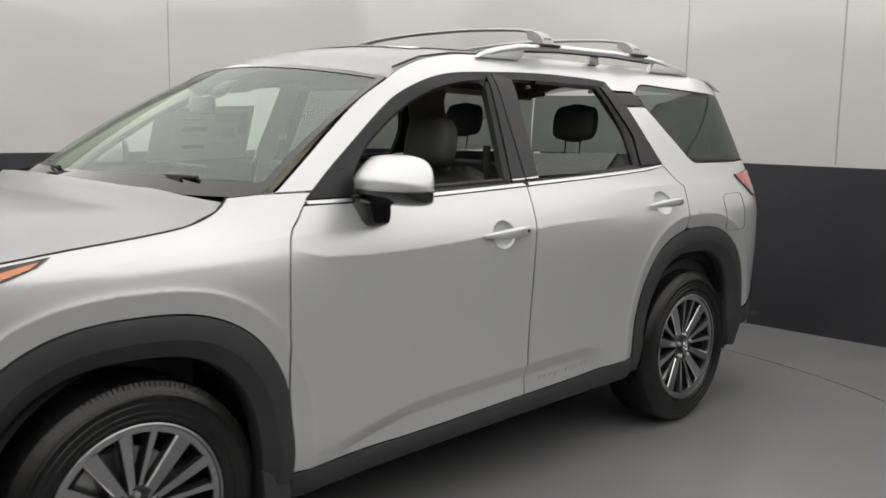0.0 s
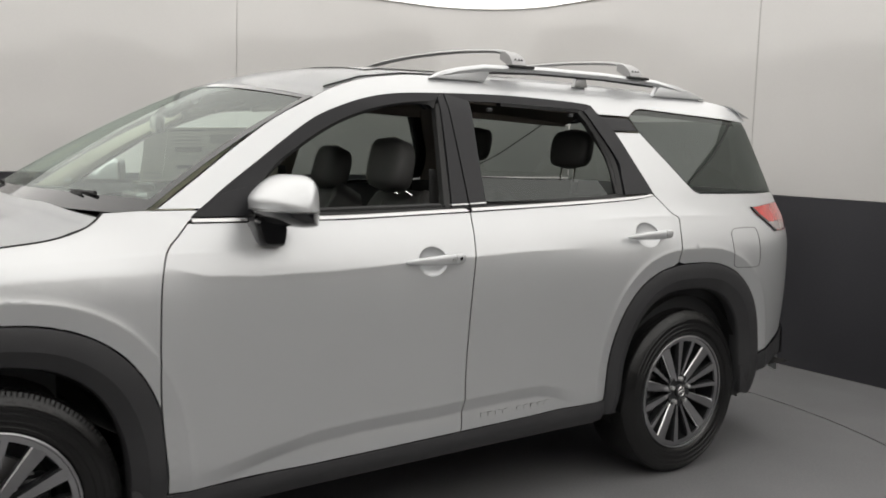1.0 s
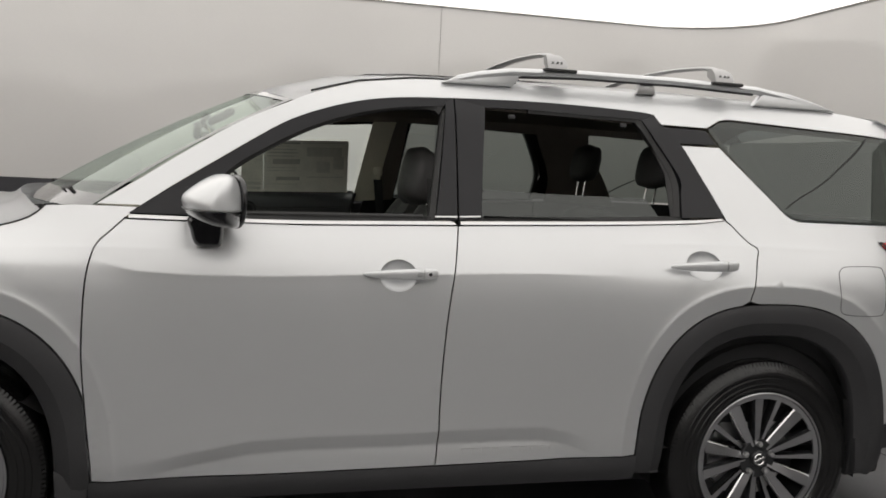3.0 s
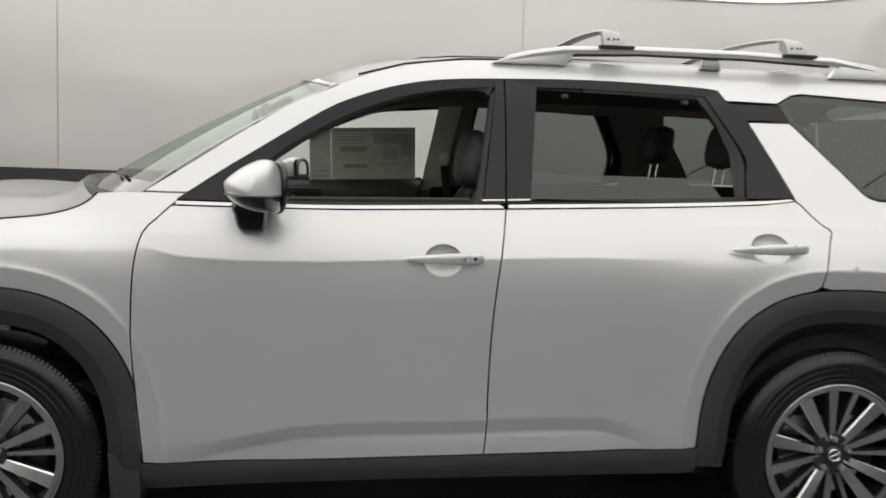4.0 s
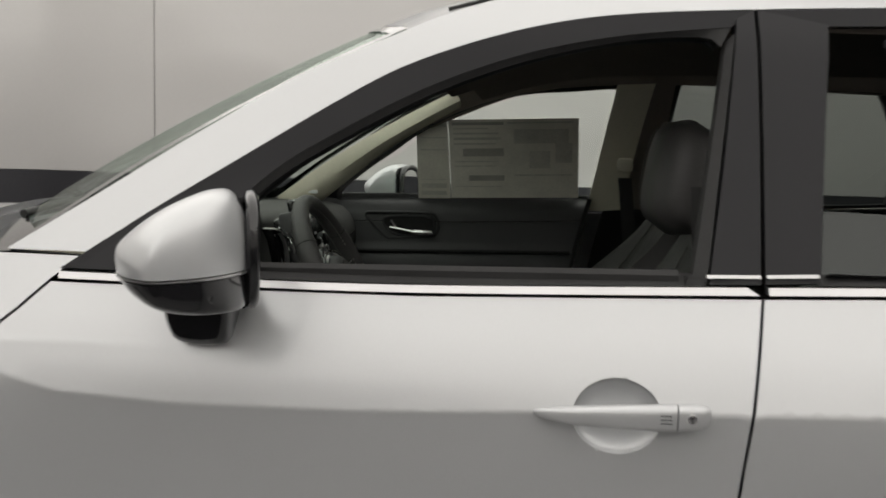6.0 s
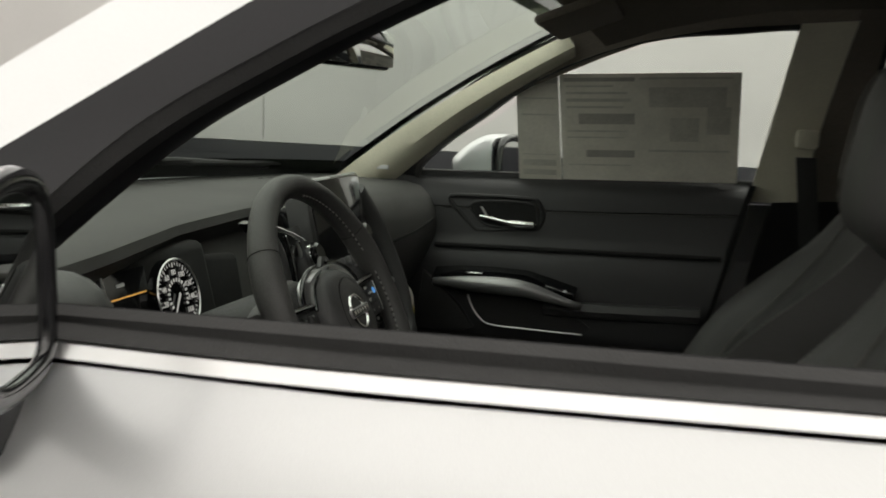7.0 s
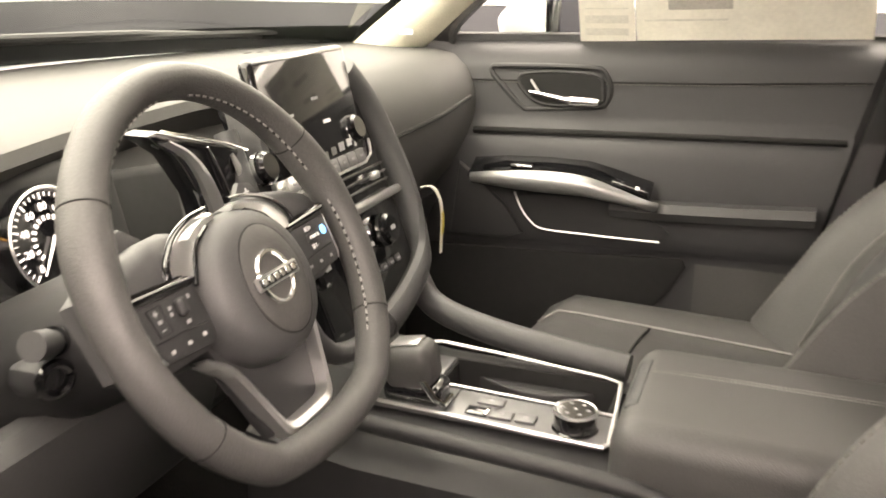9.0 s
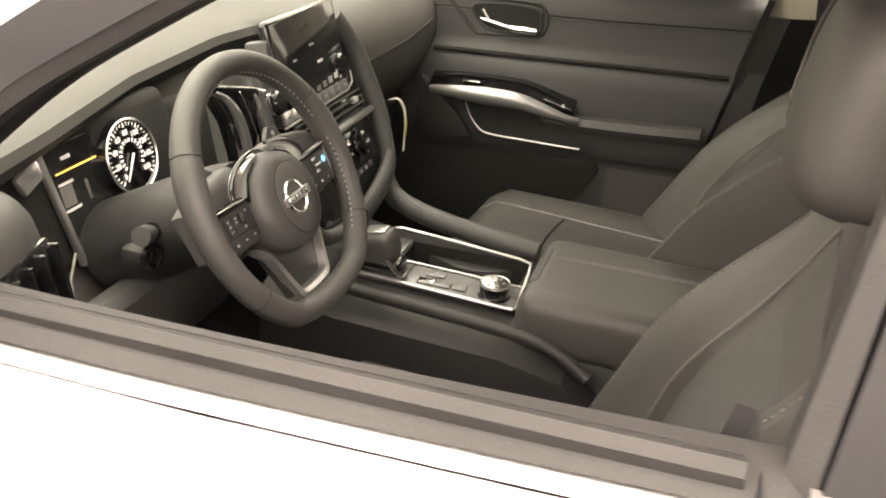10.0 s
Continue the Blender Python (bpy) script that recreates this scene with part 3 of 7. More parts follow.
        inn = [(inn[0][0], drop)] + inn + [(inn[-1][0], drop + 0.04)]
        rows = []
        for p, q, r in zip(o, mid, inn):
            w = float(half_width(*q))
            w0 = float(half_width(p[0], p[1]))
            rows.append([(p[0], s * (w0 - 0.02), p[1]), (p[0], s * (w0 + 0.006), p[1]), ((p[0] * 2 + q[0]) / 3, s * (w0 + 0.013), (p[1] * 2 + q[1]) / 3), (q[0], s * (w0 + 0.011), q[1]),
                         (r[0] + (q[0] - r[0]) * 0.1, s * (w0 - 0.018), r[1] + (q[1] - r[1]) * 0.1), (r[0], s * (w0 - 0.03), r[1]), (r[0], s * (w0 - 0.07), r[1])])
        on_car(part("wheel_arch_cladding", grid_bm(rows), CLADDING, car, angle=25))
        # the wheel well behind it
        rows = []
        for k in range(25):
            a = radians(-10 + 200 * k / 24)
            cx, cz = ARCH[which][0], 0.375
            x, z = cx + 0.44 * math.cos(a), cz + 0.45 * math.sin(a)
            rows.append([(x, s * 0.93, z), (x, s * 0.60, z)])
        on_car(part("wheel_well", grid_bm(rows), DARK, car))
    # rocker cladding
    on_car(side_ribbon("sill_cladding", [(0.502, 0.366), (0.998, 0.375), (1.628, 0.393), (1.981, 0.404), (2.375, 0.417)], [(0.502, 0.274), (0.998, 0.296), (1.626, 0.312), (1.994, 0.318), (2.375, 0.329)], CLADDING, car, s, 0.004, 0.012, 30, 4, crown=0.008, back=0.08))

SPLASH = [(0.395, 0.40), (0.44, 0.40), (0.50, 0.38), (0.505, 0.26), (0.495, 0.215), (0.42, 0.215), (0.405, 0.25)]
REAR_SPLASH = [(3.30, 0.46), (3.36, 0.50), (3.405, 0.53), (3.408, 0.40), (3.395, 0.33), (3.37, 0.312), (3.31, 0.325)]
for s in (-1, 1):
    for poly in (SPLASH, REAR_SPLASH):
        bm = prism(poly, 0.26, 0.012, XZ)
        on_car(part("mud_flap", moved(bm, Matrix.Translation((0, -0.70 if s < 0 else 0.96, 0))), CLADDING, car))


# ---- roof, bonnet, screens, ends ----
def sheet(name, f, us, vs, mat, parent=car, thick=0.0, label="", angle=60):
    rows = [[f(u, v) for v in vs] for u in us]
    bm = grid_bm(rows)
    if thick:
        bmesh.ops.solidify(bm, geom=bm.faces[:], thickness=thick)
    return on_car(part(name, bm, mat, parent, label, angle))


def roof_pt(u, v):
    x0 = 0.985 + 0.133 * v * v
    x = x0 + (3.62 - x0) * u
    e = float(np.interp(x, [p[0] for p in ROOFLINE], [p[1] for p in ROOFLINE]))
    w = float(half_width(x, e)) + 0.001
    crown = float(np.interp(x + 0.133 * (1 - v * v) * max(0.0, 1 - 2.5 * u), [p[0] for p in ROOFLINE], [p[1] for p in ROOFLINE]))
    return (x, v * w, crown - 0.002 + 0.052 * (1 - abs(v) ** 2.6))


US, VS = np.linspace(0, 1, 40), np.linspace(-1, 1, 31)
sheet("roof", roof_pt, US, VS, PAINT, thick=-0.01)
bm = grid_bm([[tuple(Vector(roof_pt(u, v)) + Vector((0, 0, 0.004))) for v in np.linspace(-0.72, 0.72, 15)] for u in np.linspace(0.16, 0.50, 14)])
on_car(part("glass_roof_panel", bm, GLOSS_BLACK, car, "dark tinted glass roof panel", 60))
for s in (-1, 1):
    pts = [tuple(Vector(roof_pt(u, s * 0.955)) + Vector((0, 0, 0.003))) for u in np.linspace(0.03, 0.34, 24)]
    on_car(part("roof_ditch_moulding", sweep(pts, 0.0035, 8), RUBBER, car))


def screen_pt(u, v, off=0.0):
    b = np.array((0.19 + 0.31 * v * v, 0.846 * v, 1.262 - 0.012 * v * v))
    t = np.array((0.985 + 0.133 * v * v, 0.708 * v, 1.688 - 0.059 * v * v))
    p = b + (t - b) * u
    bow = 0.020 * 4 * u * (1 - u)
    return (p[0] - bow * 0.5, p[1] * (1 + 0.02 * u * (1 - u)), p[2] + bow * 0.86 + off)


sheet("windscreen", screen_pt, np.linspace(-0.05, 1, 21), np.linspace(-0.995, 0.995, 25), WINDSCREEN)
# black border of the screen
rows = [[screen_pt(u, v, 0.003) for u in (0.965, 0.98, 1.0)] for v in np.linspace(-0.99, 0.99, 25)]
on_car(part("screen_border", grid_bm(rows), GLOSS_BLACK, car))
rows = [[screen_pt(u, v, 0.003) for u in (-0.05, 0.0, 0.05)] for v in np.linspace(-0.99, 0.99, 25)]
on_car(part("screen_border", grid_bm(rows), GLOSS_BLACK, car))
for s in (-1, 1):
    rows = [[screen_pt(u, s * v, 0.003) for v in (0.962, 0.978, 0.993)] for u in np.linspace(0.0, 1, 20)]
    on_car(part("screen_border", grid_bm(rows), GLOSS_BLACK, car))


def bonnet_pt(u, v):
    edge_x = -0.80 + (0.33 + 0.80) * u
    edge_z = float(np.interp(edge_x, [p[0] for p in hood_cut], [p[1] for p in hood_cut]))
    w = float(half_width(edge_x, edge_z)) - 0.004
    x = edge_x - (0.19 * u + 0.10 * (1 - u)) * (1 - v * v)
    bulge = 0.100 * (1 - abs(v) ** 2.4) + 0.006 * math.exp(-((abs(v) - 0.72) / 0.09) ** 2)
    z = edge_z + bulge - 0.050 * float(ease((u - 0.62) / 0.38)) * (1 - abs(v) ** 2.8)
    return (x, v * w, z)


sheet("bonnet", bonnet_pt, np.linspace(0, 1, 44), np.linspace(-1, 1, 45), PAINT, thick=-0.012, angle=70)
# cowl and wipers
rows = [[(0.16 + 0.22 * v * v + k * 0.10, 0.80 * v, 1.180 + 0.020 * v * v + k * 0.03) for k in (-0.35, 0, 0.5, 1.0)] for v in np.linspace(-0.98, 0.98, 25)]
# Near-black instead of cladding grey: the recess's shade is in the colour.
on_car(part("cowl_grille", grid_bm(rows), DARK, car))
for y0, y1 in ((0.05, -0.62), (0.62, 0.02)):
    a, b = screen_pt(0.0, y0 / 0.83, 0.008), screen_pt(0.035, y1 / 0.83, 0.014)
    wiper = on_car(part("wiper", sweep([a, tuple((np.array(a) + np.array(b)) / 2 + np.array((0, 0, 0.006))), b], 0.007, 8), RUBBER, car, "black wiper arm and blade"))
    c, d = screen_pt(0.03, y1 / 0.83 + 0.06, 0.008), screen_pt(0.02, y1 / 0.83 + 0.75, 0.006)
    part("wiper_blade", sweep([c, d], 0.004, 6, flat=1.6), RUBBER, wiper)

# nose: bumper, grille, lamps
def nose_pt(u, v):
    z = 0.24 + 0.80 * u
    w = float(half_width(-0.80, max(z, 0.5))) - 0.01
    x = -0.80 - 0.17 * (1 - abs(v) ** 2.6) - 0.05 * math.sin(math.pi * min(1, u * 1.05))
    return (x, v * w, z)


sheet("front_bumper", nose_pt, np.linspace(0, 1, 16), np.linspace(-1, 1, 31), PAINT)
sheet("grille", lambda u, v: tuple(Vector(nose_pt(0.35 + 0.55 * u, v * 0.45)) + Vector((-0.012, 0, 0))), np.linspace(0, 1, 6), np.linspace(-1, 1, 15), GLOSS_BLACK)
for s in (-1, 1):
    lamp = on_car(side_panel("headlamp", [(-0.80, 1.005), (-0.32, 1.104), (-0.197, 1.119), (-0.24, 1.096), (-0.33, 1.066), (-0.55, 1.02), (-0.80, 0.96)], GLOSS_BLACK, car, s, out=0.003, gap=0.001))
    side_panel("turn_lens", [(-0.50, 1.045), (-0.33, 1.093), (-0.225, 1.112), (-0.255, 1.094), (-0.34, 1.070), (-0.50, 1.035)], AMBER_LENS, lamp, s, out=0.006, gap=0.002)
# tail
def tail_pt(u, v):
    z = 0.35 + 0.93 * u
    w = float(half_width(3.80, min(max(z, 0.5), 1.25))) - 0.006
    return (3.80 + 0.17 * (1 - abs(v) ** 3) - 0.02 * u, v * w, z)


sheet("tailgate", tail_pt, np.linspace(0, 1, 14), np.linspace(-1, 1, 31), PAINT)


def rear_glass_pt(u, v):
    z = 1.28 + 0.37 * u
    w = float(half_width(3.72 - 0.12 * u, z)) - 0.006
    return (3.72 - 0.12 * u + (0.23 - 0.08 * u) * (1 - abs(v) ** 3), v * w, z)


sheet("rear_glass", rear_glass_pt, np.linspace(0, 1, 8), np.linspace(-1, 1, 25), PRIVACY)


def spoiler_pt(u, v):
    w = float(half_width(3.52, 1.70)) + 0.01
    x = 3.52 + (0.28 - 0.12 * abs(v) ** 3) * u
    return (x, v * w, 1.722 + 0.045 * (1 - abs(v) ** 2.4) - 0.055 * u - 0.01)


sheet("roof_spoiler", spoiler_pt, np.linspace(0, 1, 8), np.linspace(-1, 1, 25), PAINT, thick=0.035)
for s in (-1, 1):
    lamp = on_car(side_panel("tail_lamp", [(3.372, 1.222), (3.55, 1.233), (3.72, 1.238), (3.78, 1.15), (3.74, 1.105), (3.60, 1.102), (3.545, 1.108), (3.405, 1.183), (3.38, 1.205)], RED_LENS, car, s, out=0.006, gap=0.001))
    side_panel("reversing_lens", [(3.47, 1.152), (3.60, 1.152), (3.72, 1.152), (3.73, 1.112), (3.60, 1.108), (3.548, 1.113)], CLEAR_LENS, lamp, s, out=0.009, gap=0.001)
    side_panel("lamp_edge", [(3.368, 1.224), (3.40, 1.190), (3.545, 1.104), (3.56, 1.112), (3.42, 1.192), (3.385, 1.223)], GLOSS_BLACK, lamp, s, out=0.008, gap=0)
    on_car(side_panel("rear_bumper_cladding", [(3.40, 0.510), (3.58, 0.552), (3.72, 0.578), (3.82, 0.60), (3.82, 0.45), (3.62, 0.46), (3.40, 0.415)], CLADDING, car, s, out=0.004))
rows = [[(3.81 + 0.17 * (1 - abs(v) ** 3), v * 0.83, z) for z in (0.44, 0.51, 0.58)] for v in np.linspace(-1, 1, 21)]
on_car(part("rear_bumper_cladding", grid_bm(rows), CLADDING, car))
# joint across the quarter glass, where the tailgate's glass wraps round
for s in (-1, 1):
    pts = [side_point(x, z, 0.0, s) for x, z in smooth_line([(3.425, 1.628), (3.351, 1.566), (3.178, 1.443), (3.06, 1.380), (2.985, 1.335)], 24)]
    on_car(part("glass_joint", sweep(pts, 0.0035, 6, up=(0, 1, 0)), RUBBER, car))
# fuel flap, drawn by its joint
FLAP = [(3.153, 1.085), (3.165, 1.115), (3.197, 1.128), (3.333, 1.130), (3.352, 1.118), (3.359, 1.088), (3.356, 0.988), (3.348, 0.96), (3.325, 0.947), (3.203, 0.947), (3.172, 0.955), (3.160, 0.976)]
fl = smooth_line(FLAP, 60, closed=True)
on_car(part("fuel_flap_joint", sweep([side_point(x, z, 0.0002) for x, z in fl], 0.0013, 6, closed=True, up=(0, 1, 0)), CLADDING, car))
# raised letters along the foot of the rear door, as plain bars
for k in range(10):
    x = 1.722 + 0.036 * k
    if k != 4:
        side_panel("raised_mark", [(x, 0.436 + 0.0008 * k), (x + 0.025, 0.4365 + 0.0008 * k), (x + 0.025, 0.4515 + 0.0008 * k), (x, 0.451 + 0.0008 * k)], PAINT, rear_door_l, -1, out=0.0022, gap=0, lip=0.004, fine=False)
# underbody, closed below and inside
on_car(part("underbody", rbox(4.3, 1.5, 0.12, 0.03, 2, Matrix.Translation((1.45, 0, 0.30))), DARK, car))

# ---- roof rails and cross bars ----
for s in (-1, 1):
    rail = on_car(part("roof_rail", sweep([(1.72, s * 0.625, 1.752), (1.80, s * 0.63, 1.772), (1.92, s * 0.635, 1.792), (2.2, s * 0.638, 1.803), (2.6, s * 0.635, 1.805), (2.95, s * 0.63, 1.796), (3.10, s * 0.625, 1.775), (3.22, s * 0.62, 1.748)], lambda t: 0.019, 10, flat=0.8), PAINT, car, "silver roof rail with black inner gap"))
    part("rail_foot", prism([(1.66, 1.735), (1.72, 1.765), (1.86, 1.795), (1.99, 1.792), (1.955, 1.770), (1.93, 1.738)], 0.035, 0.006, Matrix.Translation((0, s * 0.625 + 0.0175, 0)) @ XZ), PAINT, rail)
    part("rail_foot", prism([(2.94, 1.735), (2.97, 1.775), (3.02, 1.80), (3.10, 1.792), (3.22, 1.765), (3.32, 1.735)], 0.035, 0.006, Matrix.Translation((0, s * 0.625 + 0.0175, 0)) @ XZ), PAINT, rail)
    part("rail_support", prism([(2.44, 1.748), (2.45, 1.790), (2.51, 1.790), (2.52, 1.748)], 0.022, 0.005, Matrix.Translation((0, s * 0.62 + 0.011, 0)) @ XZ), BAR_ALLOY, rail)
    part("rail_underside", sweep([(1.95, s * 0.637, 1.775), (2.2, s * 0.64, 1.787), (2.6, s * 0.637, 1.789), (2.94, s * 0.632, 1.779)], 0.006, 6), CLADDING, rail)
for x in (2.10, 2.80):
    pts = smooth_line([(x, -0.585, 1.866), (x, -0.50, 1.884), (x, -0.25, 1.899), (x, 0, 1.903), (x, 0.25, 1.899), (x, 0.50, 1.884), (x, 0.585, 1.866)], 30)
    bar = on_car(part("cross_bar", sweep(pts, 0.024, 12, flat=0.36), BAR_ALLOY, car, "silver aluminium roof cross bar"))
    for s in (-1, 1):
        foot = part("bar_foot", loft([[(x + dx * k, s * y, z) for dx, z in ((-0.035, z0), (0.035, z0), (0.035, z1), (-0.035, z1))] for y, k, z0, z1 in ((0.55, 0.62, 1.846, 1.879), (0.59, 0.80, 1.828, 1.874), (0.625, 1.0, 1.814, 1.858), (0.645, 1.1, 1.810, 1.842), (0.656, 1.1, 1.808, 1.824))]), BAR_ALLOY, bar)
        part("foot_pad", rbox(0.13, 0.07, 0.012, 0.004, 2, Matrix.Translation((x + 0.01, s * 0.635, 1.809))), RUBBER, bar)
        for k in (-0.02, 0.0, 0.015):
            part("foot_mark", rbox(0.008, 0.003, 0.007, 0.001, 1, Matrix.Translation((x + k, s * 0.652, 1.838))), RUBBER, foot)

# shut line of the bonnet
for s in (-1, 1):
    on_car(part("bonnet_seal", sweep([side_point(x, z - 0.0005, 0.0, s) for x, z in curve(hood_cut, 40)], 0.0032, 6, up=(0, 1, 0)), RUBBER, car))


# ---- wheels ----
def make_wheel(at, s, spin):
    w = empty("wheel", car, label="black tyre on a dark alloy wheel with machined spokes")
    w.matrix_parent_inverse = Matrix.Translation((-1.45, 0, 0))
    w.matrix_basis = Matrix.Translation(at) @ Matrix.Rotation(radians(90 if s < 0 else -90), 4, "X") @ Matrix.Rotation(radians(spin), 4, "Z")
    prof = [(0.262, -0.112), (0.285, -0.122), (0.325, -0.130), (0.352, -0.126), (0.370, -0.112), (0.379, -0.092), (0.3815, -0.05), (0.3815, 0.05), (0.379, 0.088), (0.371, 0.106),
            (0.356, 0.119), (0.345, 0.124), (0.340, 0.127), (0.325, 0.129), (0.300, 0.1275), (0.284, 0.124), (0.279, 0.126), (0.272, 0.123), (0.262, 0.112)]
    tyre = part("tyre", lathe(prof, 96), TYRE, w)
    lugs = bmesh.new()
    for k in range(150):
        a = Matrix.Rotation(2 * math.pi * k / 150, 4, "Z")
        r0 = 0.3475 if k % 3 else 0.342
        ring = [(r0, -0.0045, 0.1230), (r0, 0.0045, 0.1230), (0.3735, 0.0055, 0.1035), (0.3735, -0.0055, 0.1035)]
        up = [(r0 + 0.001, -0.0038, 0.1245), (r0 + 0.001, 0.0038, 0.1245), (0.3752, 0.0048, 0.1055), (0.3752, -0.0048, 0.1055)]
        low, top = [lugs.verts.new(a @ Vector(p)) for p in ring], [lugs.verts.new(a @ Vector(p)) for p in up]
        lugs.faces.new(top)
        for i in range(4):
            lugs.faces.new((low[i], low[(i + 1) % 4], top[(i + 1) % 4], top[i]))
    tagged(part("tread", lugs, TYRE, tyre), kind="stuff")
    for r, h in ((0.338, 0.1285), (0.318, 0.1292), (0.296, 0.1272)):
        part("sidewall_rib", lathe([(r - 0.002, h), (r, h + 0.0018), (r + 0.002, h - 0.0006)], 96), TYRE, tyre)
    rim = part("rim", lathe([(0.262, 0.112), (0.258, 0.119), (0.2535, 0.117), (0.247, 0.104), (0.240, 0.075), (0.228, 0.02), (0.222, -0.06), (0.240, -0.105), (0.262, -0.112)], 96), ALLOY_DARK, w)
    part("rim_lip", lathe([(0.2535, 0.1185), (0.2575, 0.1205), (0.2615, 0.1185)], 96), SPOKE_FACE, rim)
    part("rim_flat", lathe([(0.2340, 0.100), (0.2345, 0.1085), (0.2520, 0.1125), (0.2530, 0.110)], 96), SPOKE_FACE, rim)
    for k in range(15):
        group, which = divmod(k, 3)
        a = radians(72 * group + (74, 95, 121)[which])
        wide = which > 0
        lean = (0.0, 0.0045, -0.0045)[which]
        secs, face, edge = [], [], []
        stations = ((0.050, 0.0125, 0.090), (0.085, 0.0160, 0.094), (0.13, 0.0190, 0.0985), (0.18, 0.0220, 0.1035), (0.2365, 0.0255, 0.1085)) if wide else ((0.075, 0.0065, 0.086), (0.12, 0.0085, 0.0925), (0.18, 0.0105, 0.1005), (0.2365, 0.0135, 0.1075))
        for r, wd, h in stations:
            secs.append([(r, -wd * 0.75, h - 0.045), (r, wd * 0.75, h - 0.045), (r, wd, h - 0.008), (r, wd * 0.78, h + lean), (r, -wd * 0.78, h - lean), (r, -wd, h - 0.008)])
            face.append([(r, wd * 0.79, h + lean + 0.001), (r, -wd * 0.79, h - lean + 0.001)])
            # Only one chamfer gets the brighter metal, painting its catch of light.
            q = 1 if which == 2 else -1
            edge.append([(r, q * wd * 1.005, h - 0.0075), (r, q * wd * 0.79, h + q * lean + 0.001)])
        rot = Matrix.Rotation(a, 4, "Z")
        spoke = part("spoke", moved(loft(secs), rot), ALLOY_DARK, w, angle=15)
        part("machined_face", moved(grid_bm(face), rot), SPOKE_FACE, spoke, angle=15)
        part("machined_edge", moved(grid_bm(edge), rot), MACHINED, spoke, "machined edge, coloured bright where it catches light", angle=15)
    hub = part("hub", lathe([(0, 0.108), (0.026, 0.108), (0.031, 0.104), (0.032, 0.095), (0.048, 0.092), (0.072, 0.094), (0.078, 0.085), (0.078, 0.05)], 40), ALLOY_DARK, w)
    part("hub_ring", lathe([(0.0185, 0.1085), (0.0205, 0.1105), (0.0225, 0.1085)], 32), CHROME, hub)
    part("hub_bar", rbox(0.046, 0.008, 0.003, 0.001, 1, Matrix.Rotation(radians(25), 4, "Z") @ Matrix.Translation((0, 0, 0.110))), CHROME, hub)
    for k in range(5):
        a = 2 * math.pi * k / 5 + 0.3
        part("wheel_nut", lathe([(0, 0.112), (0.008, 0.112), (0.011, 0.108), (0.011, 0.085)], 6, Matrix.Translation((0.057 * math.cos(a), 0.057 * math.sin(a), 0))), SATIN, hub)
    part("brake_disc", lathe([(0.06, 0.02), (0.17, 0.02), (0.172, 0.0), (0.06, 0.0)], 48), SATIN, w)
    part("brake_caliper", rbox(0.09, 0.16, 0.07, 0.02, 2, Matrix.Translation((0.145, 0, 0.01))), ALLOY_DARK, w)
    part("valve", sweep([(0.235, 0.02, 0.09), (0.222, 0.021, 0.115)], 0.004, 8), RUBBER, rim)
    return w


make_wheel((0.0, -0.835, 0.3815), -1, 3)
make_wheel((2.9, -0.835, 0.3815), -1, 0)
make_wheel((0.0, 0.835, 0.3815), 1, 40)
make_wheel((2.9, 0.835, 0.3815), 1, 60)


# ---- door handles ----
def ring_section(x, z, y, hh, hd, n=20):
    """A soft-cornered section of a handle: flat outside, tapering below."""
    out = []
    for k in range(n):
        c, q = math.cos(2 * math.pi * k / n), math.sin(2 * math.pi * k / n)
        out.append((x, y + hd * math.copysign(abs(c) ** 0.7, c), z + hh * math.copysign(abs(q) ** 0.75, q) + (0.003 if c > 0 and q < 0 else 0)))
    return out


def make_handle(door, x0, x1, z0, z1, keyed):
    y = -1.000
    secs = []
    L = x1 - x0
    mid = lambda t: z0 + (z1 - z0) * t
    for t, hh, hd, dy in ((0.0, 0.003, 0.003, 0.014), (0.03, 0.006, 0.006, 0.011), (0.1, 0.0095, 0.008, 0.006), (0.2, 0.0125, 0.010, 0.001), (0.35, 0.0155, 0.011, -0.002), (0.5, 0.0175, 0.012, -0.004), (0.7, 0.019, 0.012, -0.005), (0.80, 0.0190, 0.012, -0.004)):
        secs.append(ring_section(x0 + L * t, mid(t), y + dy, hh, hd))
    h = part("door_handle", loft(secs), PAINT, door, "silver pull handle", angle=50)
    secs = []
    for t, hh, hd, dy in ((0.810, 0.0190, 0.012, -0.004), (0.90, 0.0185, 0.012, -0.002), (0.95, 0.0175, 0.0115, 0.0), (0.985, 0.014, 0.010, 0.003), (1.0, 0.008, 0.007, 0.006)):
        secs.append(ring_section(x0 + L * t, mid(t), y + dy, hh, hd))
    part("handle_end", loft(secs), PAINT, door, angle=50)
    if keyed:
        m = Matrix.Translation((x0 + L * 0.885, y - 0.0148, mid(0.885))) @ Matrix.Rotation(radians(90), 4, "X")
        part("keyhole", lathe([(0, 0.0005), (0.0065, 0.0), (0.0085, -0.003), (0.0085, -0.01)], 24, m), CHROME, door)
        part("key_slot", rbox(0.002, 0.002, 0.009, 0, 1, Matrix.Translation((x0 + L * 0.885, y - 0.0158, mid(0.885)))), GLOSS_BLACK, door)
        for k in range(3):
            part("sensor_line", rbox(0.016, 0.0012, 0.0010, 0, 1, Matrix.Translation((x0 + L * 0.74, y - 0.0168, mid(0.74) + 0.0055 * (k - 1)))), TRIM, door)


make_handle(door_l, 1.348, 1.597, 1.057, 1.066, True)
make_handle(rear_door_l, 2.453, 2.715, 1.112, 1.122, False)


